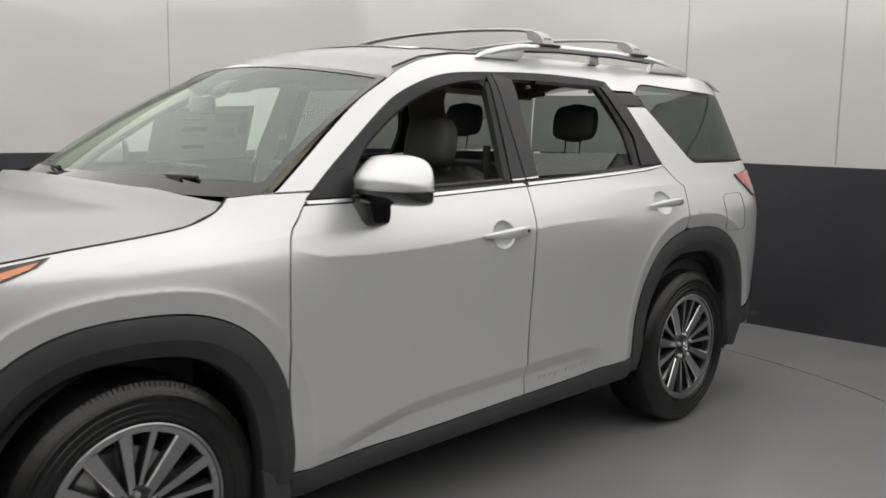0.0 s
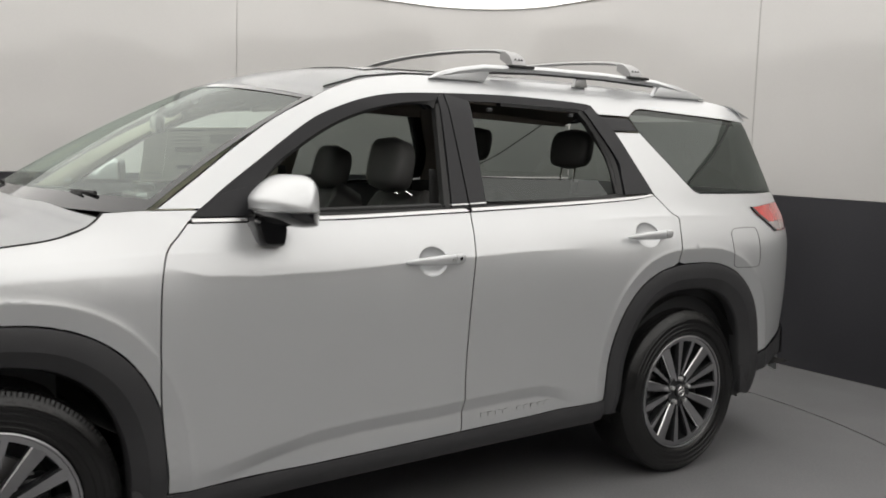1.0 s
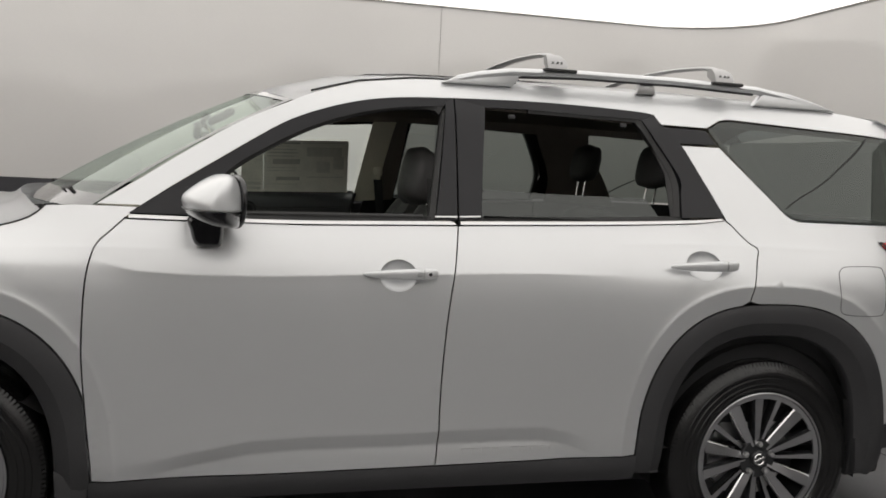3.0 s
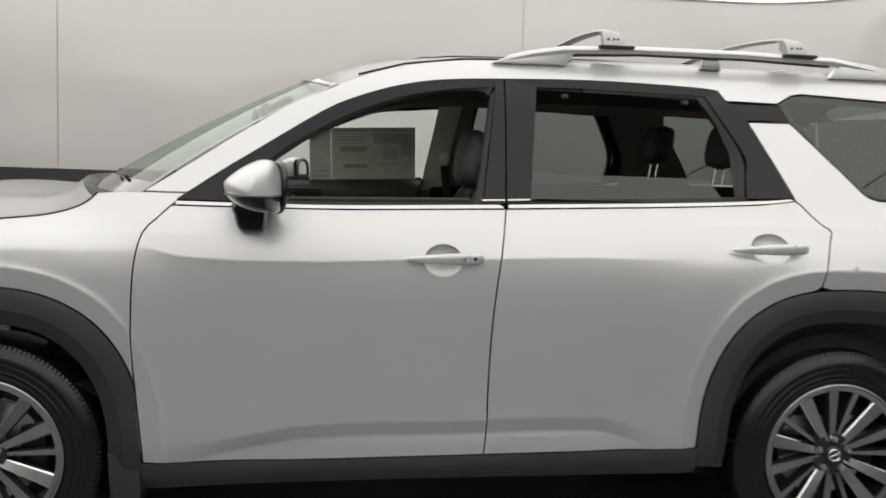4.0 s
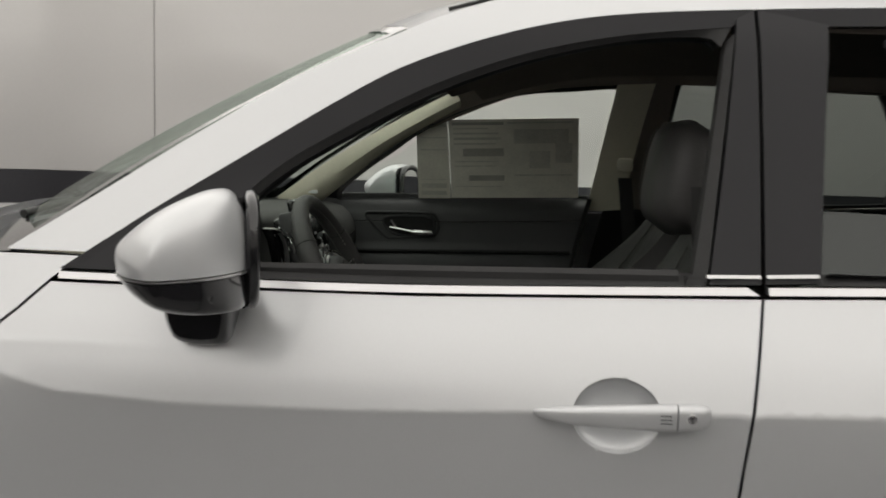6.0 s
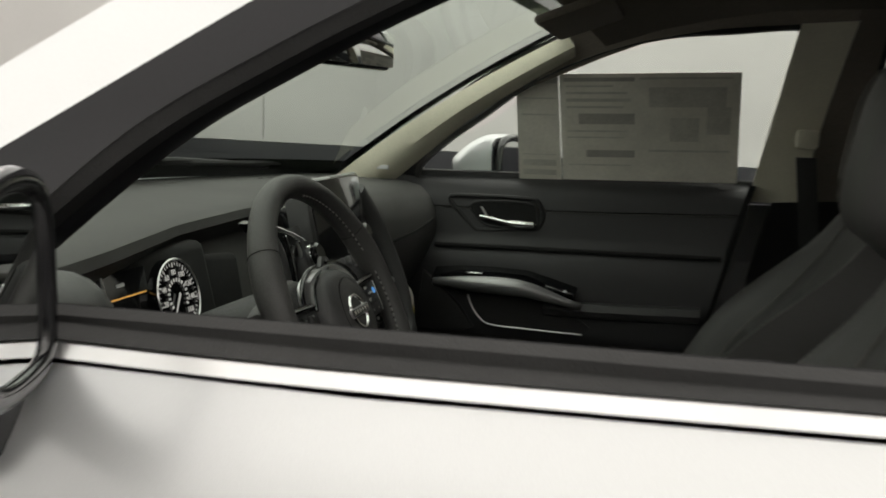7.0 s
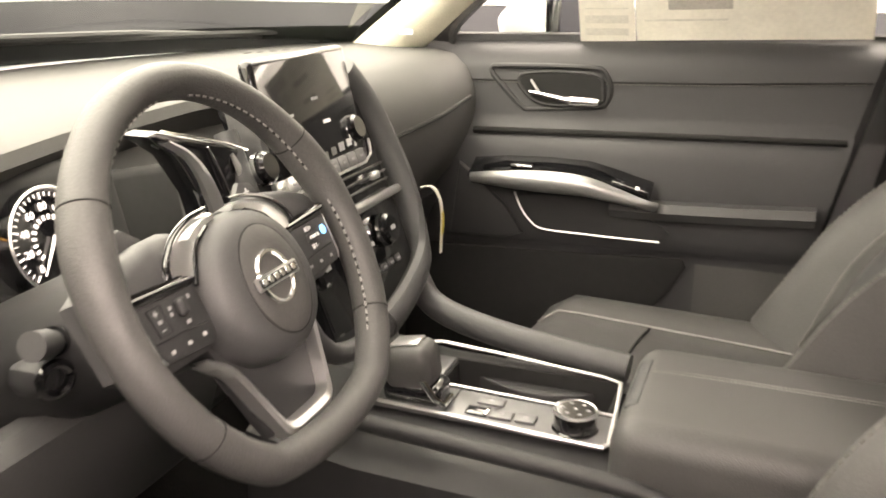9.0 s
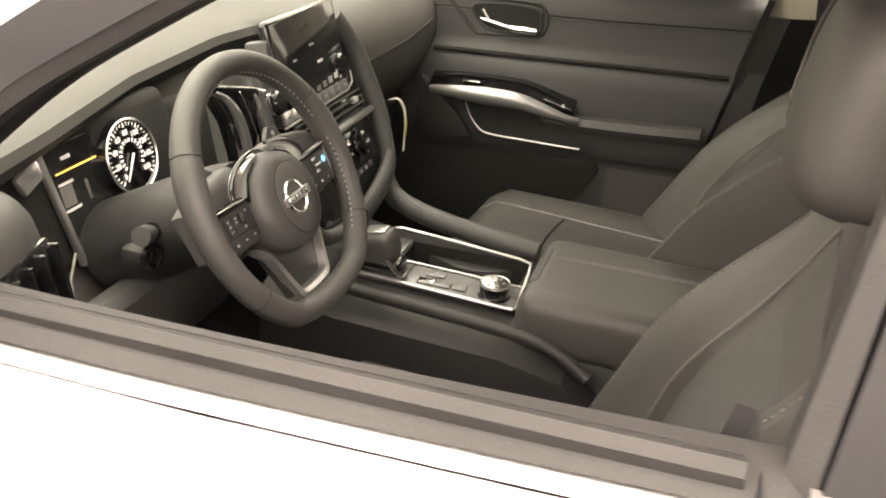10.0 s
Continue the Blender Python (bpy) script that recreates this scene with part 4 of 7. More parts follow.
# ---- door mirrors ----
def mirror_profile(pts, k, cx, cz, n=36):
    return [(cx + (x - cx) * k, cz + (z - cz) * k) for x, z in smooth_line(pts, n, closed=True)]


def make_mirror(door, s):
    cap_p = [(0.757, 1.2585), (0.7535, 1.272), (0.752, 1.286), (0.757, 1.299), (0.777, 1.318), (0.805, 1.339), (0.838, 1.358), (0.868, 1.370), (0.893, 1.373), (0.911, 1.366), (0.924, 1.348), (0.932, 1.322), (0.936, 1.292), (0.937, 1.2585)]
    base_p = [(0.758, 1.2525), (0.937, 1.2525), (0.937, 1.225), (0.934, 1.205), (0.927, 1.197), (0.905, 1.1935), (0.875, 1.194), (0.845, 1.199), (0.81, 1.212), (0.778, 1.232)]
    foot_p = [(0.785, 1.222), (0.79, 1.18), (0.80, 1.146), (0.815, 1.130), (0.85, 1.126), (0.885, 1.129), (0.893, 1.146), (0.896, 1.19), (0.88, 1.222)]
    # each section: how far out, height, front end, rear end
    ys = ((0.915, 0.74, 0.800, 0.895), (0.928, 0.87, 0.778, 0.905), (0.955, 0.91, 0.768, 0.916), (1.00, 0.925, 0.764, 0.931), (1.045, 0.925, 0.767, 0.946), (1.08, 0.90, 0.774, 0.944), (1.115, 0.85, 0.784, 0.935), (1.145, 0.77, 0.797, 0.922), (1.17, 0.65, 0.814, 0.905), (1.187, 0.51, 0.834, 0.888), (1.197, 0.36, 0.850, 0.876), (1.201, 0.22, 0.858, 0.869))
    m = empty("door_mirror", door, label="silver-capped door mirror with black lower shell")

    def turned(x, y, z):
        """Sets the rear face square to the driver, its outer end further back."""
        return (x + 0.34 * (abs(y) - 1.0), y, z)

    def shell(p, cz, grow=0.0, reach=2.0):
        out = []
        for y, k, front, rear in [r for r in ys if r[0] < reach]:
            out.append([(rear + 0.12 * grow - (0.937 - x) / 0.185 * (rear - front + 0.24 * grow), s * y, cz + (z - cz) * (k + grow)) for x, z in p])
        return loft(out)

    dense = lambda p: [tuple(q) for q in smooth_line(p, 44)]
    part("cap", shell(dense(cap_p), 1.2585), PAINT, m, angle=42)
    part("lower_shell", shell(base_p[:2] + dense(base_p[1:] + base_p[:1])[1:-1], 1.2525), GLOSS_BLACK, m, angle=42)
    secs = [[(x, s * y, z) for x, z in mirror_profile(foot_p, k, 0.85, 1.19)] for y, k in ((0.90, 1.0), (0.935, 1.0), (0.965, 0.97), (0.980, 0.90), (0.988, 0.78))]
    part("foot", loft(secs), GLOSS_BLACK, m)
    part("turn_signal", shell([(0.755, 1.2535), (0.938, 1.2535), (0.938, 1.2575), (0.755, 1.2575)], 1.2555, 0.008), SATIN, m, "thin bright strip", angle=30)
    part("rear_bezel", shell([(0.916, 1.3640), (0.924, 1.348), (0.932, 1.322), (0.937, 1.29), (0.938, 1.2585), (0.938, 1.225), (0.935, 1.205), (0.928, 1.197), (0.918, 1.1940), (0.918, 1.26)], 1.2585, 0.014, 1.06), GLOSS_BLACK, m, angle=42)
    frame_p = [(0.918, 1.268), (0.921, 1.218), (0.955, 1.204), (1.02, 1.207), (1.052, 1.237), (1.058, 1.29), (1.047, 1.332), (1.01, 1.352), (0.955, 1.352), (0.925, 1.33)]
    fl = smooth_line(frame_p, 40, closed=True)
    part("glass_frame", sweep([turned(0.934, s * y, z) for y, z in fl], 0.0105, 10, closed=True, up=(1, 0, 0)), GLOSS_BLACK, m)
    bm = prism([(s * y, z) for y, z in fl], 0.004, 0, Matrix(((0, 0, 1, 0.933), (1, 0, 0, 0), (0, 1, 0, 0), (0, 0, 0, 1))))
    for v in bm.verts:
        v.co = turned(*v.co)
    part("mirror_glass", bm, MIRROR, m)
    sail = [(0.625, 1.2265), (0.790, 1.2265), (0.835, 1.290), (0.80, 1.318), (0.72, 1.300)] if s < 0 else [(0.625, 1.2265), (0.702, 1.2265), (0.706, 1.268), (0.690, 1.272)]
    side_panel("mirror_sail", sail, TRIM, m, s, out=0.002, gap=0.0, lip=0.015)


MIRROR = material("mirror_silver", (0.85, 0.86, 0.86), rough=0.02, metal=1.0, stain=0.02, stain_size=5)
make_mirror(door_l, -1)
make_mirror(door_r, 1)

# ---- side glass ----
front_open = [(0.79, 1.225), (0.79, 1.252), (0.904, 1.398), (1.006, 1.476), (1.16, 1.552), (1.318, 1.601), (1.481, 1.622), (1.652, 1.636), (1.60, 1.40), (1.56, 1.235)]
rear_open = [(1.768, 1.25), (1.789, 1.455), (1.808, 1.652), (2.0, 1.655), (2.2, 1.651), (2.42, 1.646), (2.553, 1.432), (2.541, 1.275)]
side_panel("window_glass", [(0.70, 1.225), (0.70, 1.262), (0.80, 1.348)] + front_open[2:], CLEAR_GLASS, door_r, 1, out=-0.018, gap=0, lip=0.002)
side_panel("window_glass", rear_open, PRIVACY, rear_door_r, 1, out=-0.018, gap=0, lip=0.002)
side_panel("window_glass", [(1.766, 1.25), (1.786, 1.352), (2.0, 1.347), (2.2, 1.347), (2.412, 1.347), (2.462, 1.270), (2.2, 1.262)], HALF_GLASS, rear_door_l, -1, out=-0.020, gap=0, lip=0.004, label="rear window wound half down")
side_panel("fixed_glass", [(2.462, 1.560), (2.50, 1.555), (2.548, 1.44), (2.542, 1.282), (2.505, 1.28), (2.505, 1.44)], RUBBER, rear_door_l, -1, out=-0.022, gap=0, lip=0.004)
for x, z in ((1.915, 1.622), (2.36, 1.618)):
    part("window_clip", rbox(0.026, 0.012, 0.016, 0.004, 2, Matrix.Translation((x, -0.70, z))), CLADDING, rear_door_l)


# ---- cabin materials ----
LEATHER = material("black_leatherette", (0.058, 0.057, 0.056), rough=0.48, grain=0.12, grain_size=420, stain=0.10, stain_size=5, bump=0.0006, bump_size=520)
LEATHER_INSERT = material("black_perforated_leatherette", (0.052, 0.053, 0.054), rough=0.55, grain=0.16, grain_size=520, stain=0.08, stain_size=5, bump=0.0007, bump_size=620)
SOFT = material("soft_black_dash", (0.048, 0.048, 0.049), rough=0.46, grain=0.10, grain_size=600, stain=0.07, stain_size=4, bump=0.0005, bump_size=700)
HARD = material("hard_black_plastic", (0.022, 0.022, 0.023), rough=0.5, grain=0.10, grain_size=700, stain=0.08, stain_size=5, bump=0.0005, bump_size=900)
PIANO = material("piano_black", (0.006, 0.006, 0.007), rough=0.1, stain=0.2, stain_size=12, coat=0.8)
BEIGE = material("beige_pillar_fabric", (0.72, 0.685, 0.56), rough=0.85, grain=0.07, grain_size=300, stain=0.06, stain_size=6, bump=0.0005, bump_size=600)
HEADLINER = material("black_headliner_cloth", (0.22, 0.195, 0.165), rough=0.95, grain=0.15, grain_size=300, stain=0.08, bump=0.0006, bump_size=500)
CARPET = material("black_carpet", (0.014, 0.013, 0.013), rough=1.0, grain=0.35, grain_size=220, stain=0.15, stain_size=6, bump=0.003, bump_size=260)
STITCH = material("grey_thread", (0.24, 0.235, 0.23), rough=0.8, stain=0.1, stain_size=40)
PIPING = material("dark_grey_thread", (0.12, 0.118, 0.11), rough=0.7, stain=0.1, stain_size=40)
CONSOLE_PLATE = material("satin_graphite_console", (0.14, 0.14, 0.143), rough=0.34, metal=0.3, stain=0.07, stain_size=14, grain=0.04)
SCREEN = material("dark_display_glass", (0.012, 0.012, 0.013), rough=0.09, stain=0.2, stain_size=6, coat=0.5)
GLOW_WHITE = material("lit_white_marks", (0.42, 0.42, 0.42), rough=0.5, emit=(1, 0.98, 0.94), strength=0.2)
GLOW_AMBER = material("lit_amber_marks", (0.7, 0.4, 0.1), rough=0.5, emit=(1, 0.5, 0.12), strength=0.35)
GLOW_RED = material("lit_red_marks", (0.7, 0.1, 0.1), rough=0.5, emit=(1, 0.12, 0.08), strength=0.5)
GLOW_BLUE = material("blue_button_mark", (0.1, 0.35, 0.8), rough=0.5, emit=(0.1, 0.4, 1), strength=0.35)
MARK = material("printed_white_marks", (0.62, 0.62, 0.62), rough=0.5, stain=0.05)
PAPER = material("off_white_paper", (0.80, 0.77, 0.69), rough=0.8, grain=0.05, grain_size=120, stain=0.09, stain_size=9)
PRINT = material("pale_grey_print", (0.62, 0.60, 0.54), rough=0.8, grain=0.1, grain_size=200, stain=0.1, stain_size=20)
PRINT_DARK = material("grey_print", (0.46, 0.44, 0.40), rough=0.8, grain=0.1, grain_size=200, stain=0.1, stain_size=20)
DIM = material("grey_button_print", (0.27, 0.27, 0.27), rough=0.5, stain=0.05)
# The soft black plastic again, lightened: windscreen light is put into the colour.
DASH_LIT = material("soft_black_dash_lit", (0.062, 0.061, 0.059), rough=0.68, grain=0.10, grain_size=600, stain=0.07, stain_size=4, bump=0.0005, bump_size=700)
# The soft black plastic again, darkened: the far door's shade is in the colour.
CARD_SHADED = material("soft_black_card_shaded", (0.036, 0.036, 0.038), rough=0.5, grain=0.10, grain_size=600, stain=0.07, stain_size=4, bump=0.0005, bump_size=700)
RED_PLASTIC = material("red_release_button", (0.75, 0.10, 0.06), rough=0.4, stain=0.06, stain_size=40)
YELLOW = material("yellow_tag_print", (0.72, 0.58, 0.10), rough=0.7, stain=0.06, stain_size=60)
BELT_WEB = material("black_belt_webbing", (0.03, 0.03, 0.03), rough=0.8, grain=0.15, grain_size=600, stain=0.05, bump=0.0005, bump_size=800)


def comp(name, label="", at=(0, 0, 0)):
    """An assembly of the car, in the world's own axes, set off by at."""
    return on_car(empty(name, car, at, label=label))


def box_at(name, at, size, mat, parent, r=0.006, rot=(0, 0, 0), label="", seg=2):
    return part(name, rbox(*size, r, seg, pose(*at, *rot)), mat, parent, label)


def stitch_line(points, parent, gap=0.011, r=0.0011, mat=None, name="stitching"):
    """A row of thread stitches along a line, one part."""
    pts = np.array(points, float)
    length = float(np.linalg.norm(np.diff(pts, axis=0), axis=1).sum())
    n = max(4, int(length / gap))
    line = smooth_line(points, 2 * n)
    bm = bmesh.new()
    for k in range(0, 2 * n - 1, 2):
        a, b = Vector(line[k]), Vector(line[k + 1])
        d = b - a
        m = Matrix.Translation((a + b) / 2) @ d.to_track_quat("X", "Z").to_matrix().to_4x4()
        bmesh.ops.create_cube(bm, size=1, matrix=m @ Matrix.Diagonal((d.length * 1.15, 2 * r, 2 * r, 1)))
    return part(name, bm, mat or STITCH, parent)


def lettering(text, size, m, mat, parent, name="lettering"):
    cu = bpy.data.curves.new(name, "FONT")
    cu.body, cu.size, cu.align_x, cu.align_y, cu.resolution_u, cu.extrude = text, size, "CENTER", "CENTER", 2, 0.0004
    tmp = bpy.data.objects.new("tmp", cu)
    scene.collection.objects.link(tmp)
    bpy.context.view_layer.update()
    me = bpy.data.meshes.new_from_object(tmp)
    bpy.data.objects.remove(tmp)
    me.transform(m)
    return finish(me, mat, name, parent, "", angle=0)


# ---- cabin shell ----
floor_pan = comp("cabin_floor")
rows = [[(x, y, 0.43 + 0.06 * (abs(y) < 0.2) - (0.0 if x > 0.6 else -0.25 * (0.6 - x) / 0.4)) for x in (0.22, 0.45, 0.6, 1.0, 1.6, 2.3, 3.0, 3.75)] for y in np.linspace(-0.93, 0.93, 19)]
part("carpet", grid_bm(rows), CARPET, floor_pan)
part("firewall", grid_bm([[(0.20, y, z) for z in (0.45, 0.8, 1.15)] for y in np.linspace(-0.9, 0.9, 5)]), HARD, floor_pan)
part("load_floor", rbox(0.75, 1.3, 0.25, 0.03, 2, Matrix.Translation((3.4, 0, 0.55))), CARPET, floor_pan)
lining = comp("roof_lining", "black cloth headliner")
rows = [[tuple(Vector(roof_pt(u, v)) + Vector((0, -0.03 * np.sign(v), -0.045 - 0.035 * abs(v) ** 4))) for v in np.linspace(-1, 1, 17)] for u in np.linspace(0.03, 0.96, 20)]
part("headliner", grid_bm(rows), HEADLINER, lining)
for s in (-1, 1):
    # inner roof rail, from the lining down to the window's top
    top = [(1.08, 1.600), (1.36, 1.690), (1.70, 1.712), (2.1, 1.715), (2.5, 1.712), (3.0, 1.705), (3.55, 1.68)]
    low = [(1.02, 1.490), (1.318, 1.605), (1.62, 1.640), (2.0, 1.642), (2.42, 1.628), (2.8, 1.640), (3.55, 1.615)]
    side_ribbon("roof_rail_trim", top, low, HEADLINER, lining, s, -0.03, -0.045, 30, 2, back=0.004)
    # windscreen pillar
    a = [Vector(screen_pt(u, s * 0.955, -0.022)) for u in np.linspace(0.0, 0.99, 16)]
    lift = 0.034 if s > 0 else 0.0
    b_line = smooth_line([(0.60, 1.205), (0.64, 1.226 + 0.2 * lift), (0.72, 1.272 + 0.7 * lift), (0.86, 1.370 + lift), (1.00, 1.458 + lift), (1.12, 1.525 + lift)], 16)
    b = [Vector(side_point(x, z, -0.055, s)) for x, z in b_line]
    rows = []
    for p, q in zip(a, b):
        c = (p + q) / 2 + Vector((0.012, -s * 0.03, -0.004))
        rows.append([tuple(p), tuple(p * 0.72 + q * 0.28 + (c - (p + q) / 2) * 0.75), tuple(c), tuple(p * 0.25 + q * 0.75 + (c - (p + q) / 2) * 0.7), tuple(q)])
    part("windscreen_pillar_trim", grid_bm(rows), BEIGE, lining, "beige cloth windscreen pillar")
    p = Vector(rows[2][2])
    box_at("airbag_mark", (p.x, p.y - s * 0.001, p.z), (0.035, 0.003, 0.012), MARK, lining, 0.001, (0, 0, -12 * s))
    # centre and rear pillars
    ahead = 0.030 if s > 0 else -0.024
    side_ribbon("centre_pillar_trim", [(1.642 - ahead, 1.64), (1.612 - ahead, 1.45), (1.578 - ahead, 1.232)], [(1.725, 1.645), (1.690, 1.45), (1.660, 1.232)], BEIGE, lining, s, -0.052, -0.075, 14, 3, back=0.006, label="beige upper centre pillar")
    side_ribbon("centre_pillar_trim", [(1.722, 1.67), (1.688, 1.45), (1.658, 1.24)], [(1.79, 1.67), (1.775, 1.45), (1.755, 1.24)], HEADLINER, lining, s, -0.070, -0.060, 14, 3, back=0.006)
    side_ribbon("centre_pillar_trim", [(1.60, 1.235), (1.545, 0.9), (1.50, 0.5)], [(1.78, 1.25), (1.78, 0.9), (1.78, 0.5)], HARD, lining, s, -0.085, -0.085, 14, 3, back=0.006)
    side_ribbon("rear_pillar_trim", [(2.46, 1.67), (2.52, 1.56), (2.60, 1.40), (2.60, 1.25)], [(2.77, 1.66), (2.79, 1.58), (2.93, 1.39), (3.02, 1.25)], HEADLINER, lining, s, -0.05, -0.06, 16, 3, back=0.006)
    side_ribbon("load_side_trim", [(2.55, 1.27), (2.9, 1.285), (3.4, 1.285), (3.7, 1.285)], [(2.55, 0.5), (2.9, 0.5), (3.4, 0.5), (3.7, 0.5)], HARD, lining, s, -0.05, -0.12, 16, 4, back=0.006)
box_at("sun_visor", (1.17, -0.36, 1.615), (0.15, 0.34, 0.018), HEADLINER, lining, 0.008, (0, -20, 0))
box_at("sun_visor", (1.17, 0.36, 1.615), (0.15, 0.34, 0.018), HEADLINER, lining, 0.008, (0, -20, 0))
rear_view = comp("interior_mirror", "black-framed interior mirror on the windscreen")
box_at("mirror_shell", (0.800, 0.045, 1.525), (0.03, 0.25, 0.075), PIANO, rear_view, 0.014, (0, 0, -12), seg=3)
box_at("mirror_face", (0.817, 0.042, 1.525), (0.002, 0.235, 0.062), MIRROR, rear_view, 0.001, (0, 0, -12))
part("stalk", sweep([(0.792, 0.03, 1.55), (0.80, 0.01, 1.57), (0.82, 0, 1.595)], 0.012, 8), HARD, rear_view)
box_at("sensor_housing", (0.87, 0, 1.588), (0.12, 0.09, 0.03), HARD, rear_view, 0.015, (0, -30, 0))


# ---- door cards ----
def card_point(x, z, s):
    """The inner face of a front door."""
    zs = [0.42, 0.60, 0.78, 0.815, 0.83, 0.90, 0.98, 1.035, 1.05, 1.075, 1.10, 1.18, 1.208, 1.222, 1.230]
    ys = [0.800, 0.795, 0.790, 0.788, 0.775, 0.770, 0.772, 0.780, 0.790, 0.812, 0.815, 0.822, 0.832, 0.846, 0.872]
    tilt = 0.030 * (x - 1.1)
    return (x, s * float(np.interp(z - tilt, zs, ys)), z)


def door_card(door, s, detailed):
    card = empty("door_card", door, (-0.006, -0.008, 0.024) if detailed else (0, 0, 0), label="black padded door card")
    xs = np.linspace(0, 1, 24)
    zs = [0.42, 0.50, 0.60, 0.70, 0.78, 0.80, 0.815, 0.822, 0.83, 0.86, 0.90, 0.94, 0.98, 1.01, 1.035, 1.045, 1.052, 1.06, 1.075, 1.09, 1.12, 1.15, 1.18, 1.205, 1.222, 1.232, 1.238, 1.243, 1.247, 1.2475]
    rows = []
    for z in zs:
        x0, x1 = 0.60, float(np.interp(z, [0.42, 0.673, 0.827, 1.12, 1.255], [1.37, 1.416, 1.457, 1.524, 1.56]))
        row = []
        for t in xs:
            x = x0 + (x1 - x0) * t
            row.append(card_point(x, z + 0.022 * (x - 1.1), s))
        rows.append(row)
    part("card_panel", grid_bm(rows), CARD_SHADED, card, angle=40)
    rows = [[(x, s * y, float(np.interp(x, [0.6, 1.56], [1.237, 1.257])) + dz) for y, dz in ((0.868, -0.002), (0.880, 0.001), (0.889, -0.006), (0.889, -0.03))] for x in np.linspace(0.6, 1.56, 12)]
    part("sill_seal", grid_bm(rows), RUBBER, card)
    rows = [[(1.555 - (1.25 - z) * 0.24 + dx, s * y, z) for dx, y in ((-0.004, 0.80), (0.012, 0.805), (0.016, 0.90))] for z in np.linspace(0.45, 1.25, 8)]
    part("door_edge", grid_bm(rows), HARD, card)
    if not detailed:
        return card
    # handle bezel and lever
    hexa = [(0.806, 1.172), (0.822, 1.150), (0.876, 1.098), (0.90, 1.094), (1.03, 1.104), (1.050, 1.115), (1.056, 1.145), (1.045, 1.168), (1.02, 1.182), (0.83, 1.180)]
    hl = smooth_line(hexa, 48, closed=True)
    part("handle_bezel", sweep([(x, s * 0.817, z) for x, z in hl], 0.0055, 8, closed=True, up=(0, 1, 0)), HARD, card)
    cav = smooth_line([(0.872, 1.163), (0.912, 1.108), (1.03, 1.112), (1.042, 1.135), (1.02, 1.170)], 40, closed=True)
    # Flat plate on the card; the recess's shade is only its near-black colour.
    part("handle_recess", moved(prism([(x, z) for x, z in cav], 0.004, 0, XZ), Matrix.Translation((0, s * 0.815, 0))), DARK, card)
    part("recess_rim", sweep([(x, s * 0.813, z) for x, z in cav], 0.004, 8, closed=True, up=(0, 1, 0)), HARD, card)
    part("pull_lever", sweep(smooth_line([(0.893, s * 0.806, 1.130), (0.92, s * 0.800, 1.127), (0.96, s * 0.797, 1.120), (0.985, s * 0.796, 1.117), (1.01, s * 0.796, 1.117), (1.036, s * 0.798, 1.116)], 18), lambda t: 0.0055 if t < 0.55 else 0.0095, 10, flat=0.9, up=(0, 1, 0)), CHROME, card)
    part("lever_link", sweep([(0.895, s * 0.806, 1.155), (0.915, s * 0.804, 1.128)], 0.003, 8), SATIN, card)
    stitch_line([(0.78, s * 0.8165, 1.146), (1.0, s * 0.8165, 1.150), (1.25, s * 0.8165, 1.158), (1.52, s * 0.8165, 1.172)], card, 0.008, 0.0010, PIPING)
    part("card_seam", sweep([(0.70, s * 0.818, 1.148), (1.0, s * 0.818, 1.153), (1.25, s * 0.818, 1.161), (1.53, s * 0.818, 1.175)], 0.0018, 6), DARK, card)
    # Near-black tube along the step paints the shade of the groove.
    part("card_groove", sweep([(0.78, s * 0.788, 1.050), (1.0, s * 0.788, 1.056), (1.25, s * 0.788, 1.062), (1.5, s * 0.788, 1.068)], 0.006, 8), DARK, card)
    # armrest with its switch panel and bright pull
    pull_top = [(0.80, 0.712, 0.965), (0.86, 0.705, 0.968), (0.95, 0.700, 0.970), (1.03, 0.700, 0.968), (1.09, 0.705, 0.955), (1.15, 0.715, 0.938), (1.17, 0.735, 0.930)]
    part("pull_handle", sweep(smooth_line([(x, s * y, z) for x, y, z in pull_top], 30), lambda t: 0.010 + 0.012 * math.sin(math.pi * min(1, t * 1.1)), 10, flat=0.75, up=(0, 1, 0)), BAR_ALLOY, card, "satin silver pull handle")
    rows = [[(x, s * y0, z0), (x, s * (y0 + 0.03), z0 + 0.012), (x, s * 0.775, z0 + 0.028)] for x, y0, z0 in ((0.79, 0.715, 0.966), (0.86, 0.708, 0.974), (0.95, 0.703, 0.977), (1.03, 0.703, 0.975), (1.09, 0.708, 0.962), (1.16, 0.718, 0.944))]
    part("switch_panel", grid_bm(rows), PIANO, card)
    box_at("window_switch", (1.12, s * 0.728, 0.966), (0.075, 0.02, 0.012), PIANO, card, 0.004, (0, 14, 0))
    box_at("lock_switch", (0.90, s * 0.735, 0.992), (0.045, 0.016, 0.006), CHROME, card, 0.003)
    box_at("lock_switch", (0.90, s * 0.735, 0.9935), (0.036, 0.010, 0.006), PIANO, card, 0.003)
    box_at("switch_mark", (1.135, s * 0.722, 0.9665), (0.008, 0.008, 0.006), MARK, card, 0.001, (0, 14, 0))
    # padded rest behind the pull and pocket below it
    rows = [[(x, s * y, z) for y, z in ((0.775, zc + 0.03), (0.745, zc + 0.028), (0.735, zc + 0.012), (0.745, zc - 0.005), (0.772, zc - 0.012))] for x, zc in ((1.08, 0.905), (1.15, 0.905), (1.25, 0.908), (1.35, 0.912), (1.46, 0.918))]
    part("arm_pad", grid_bm(rows), SOFT, card)
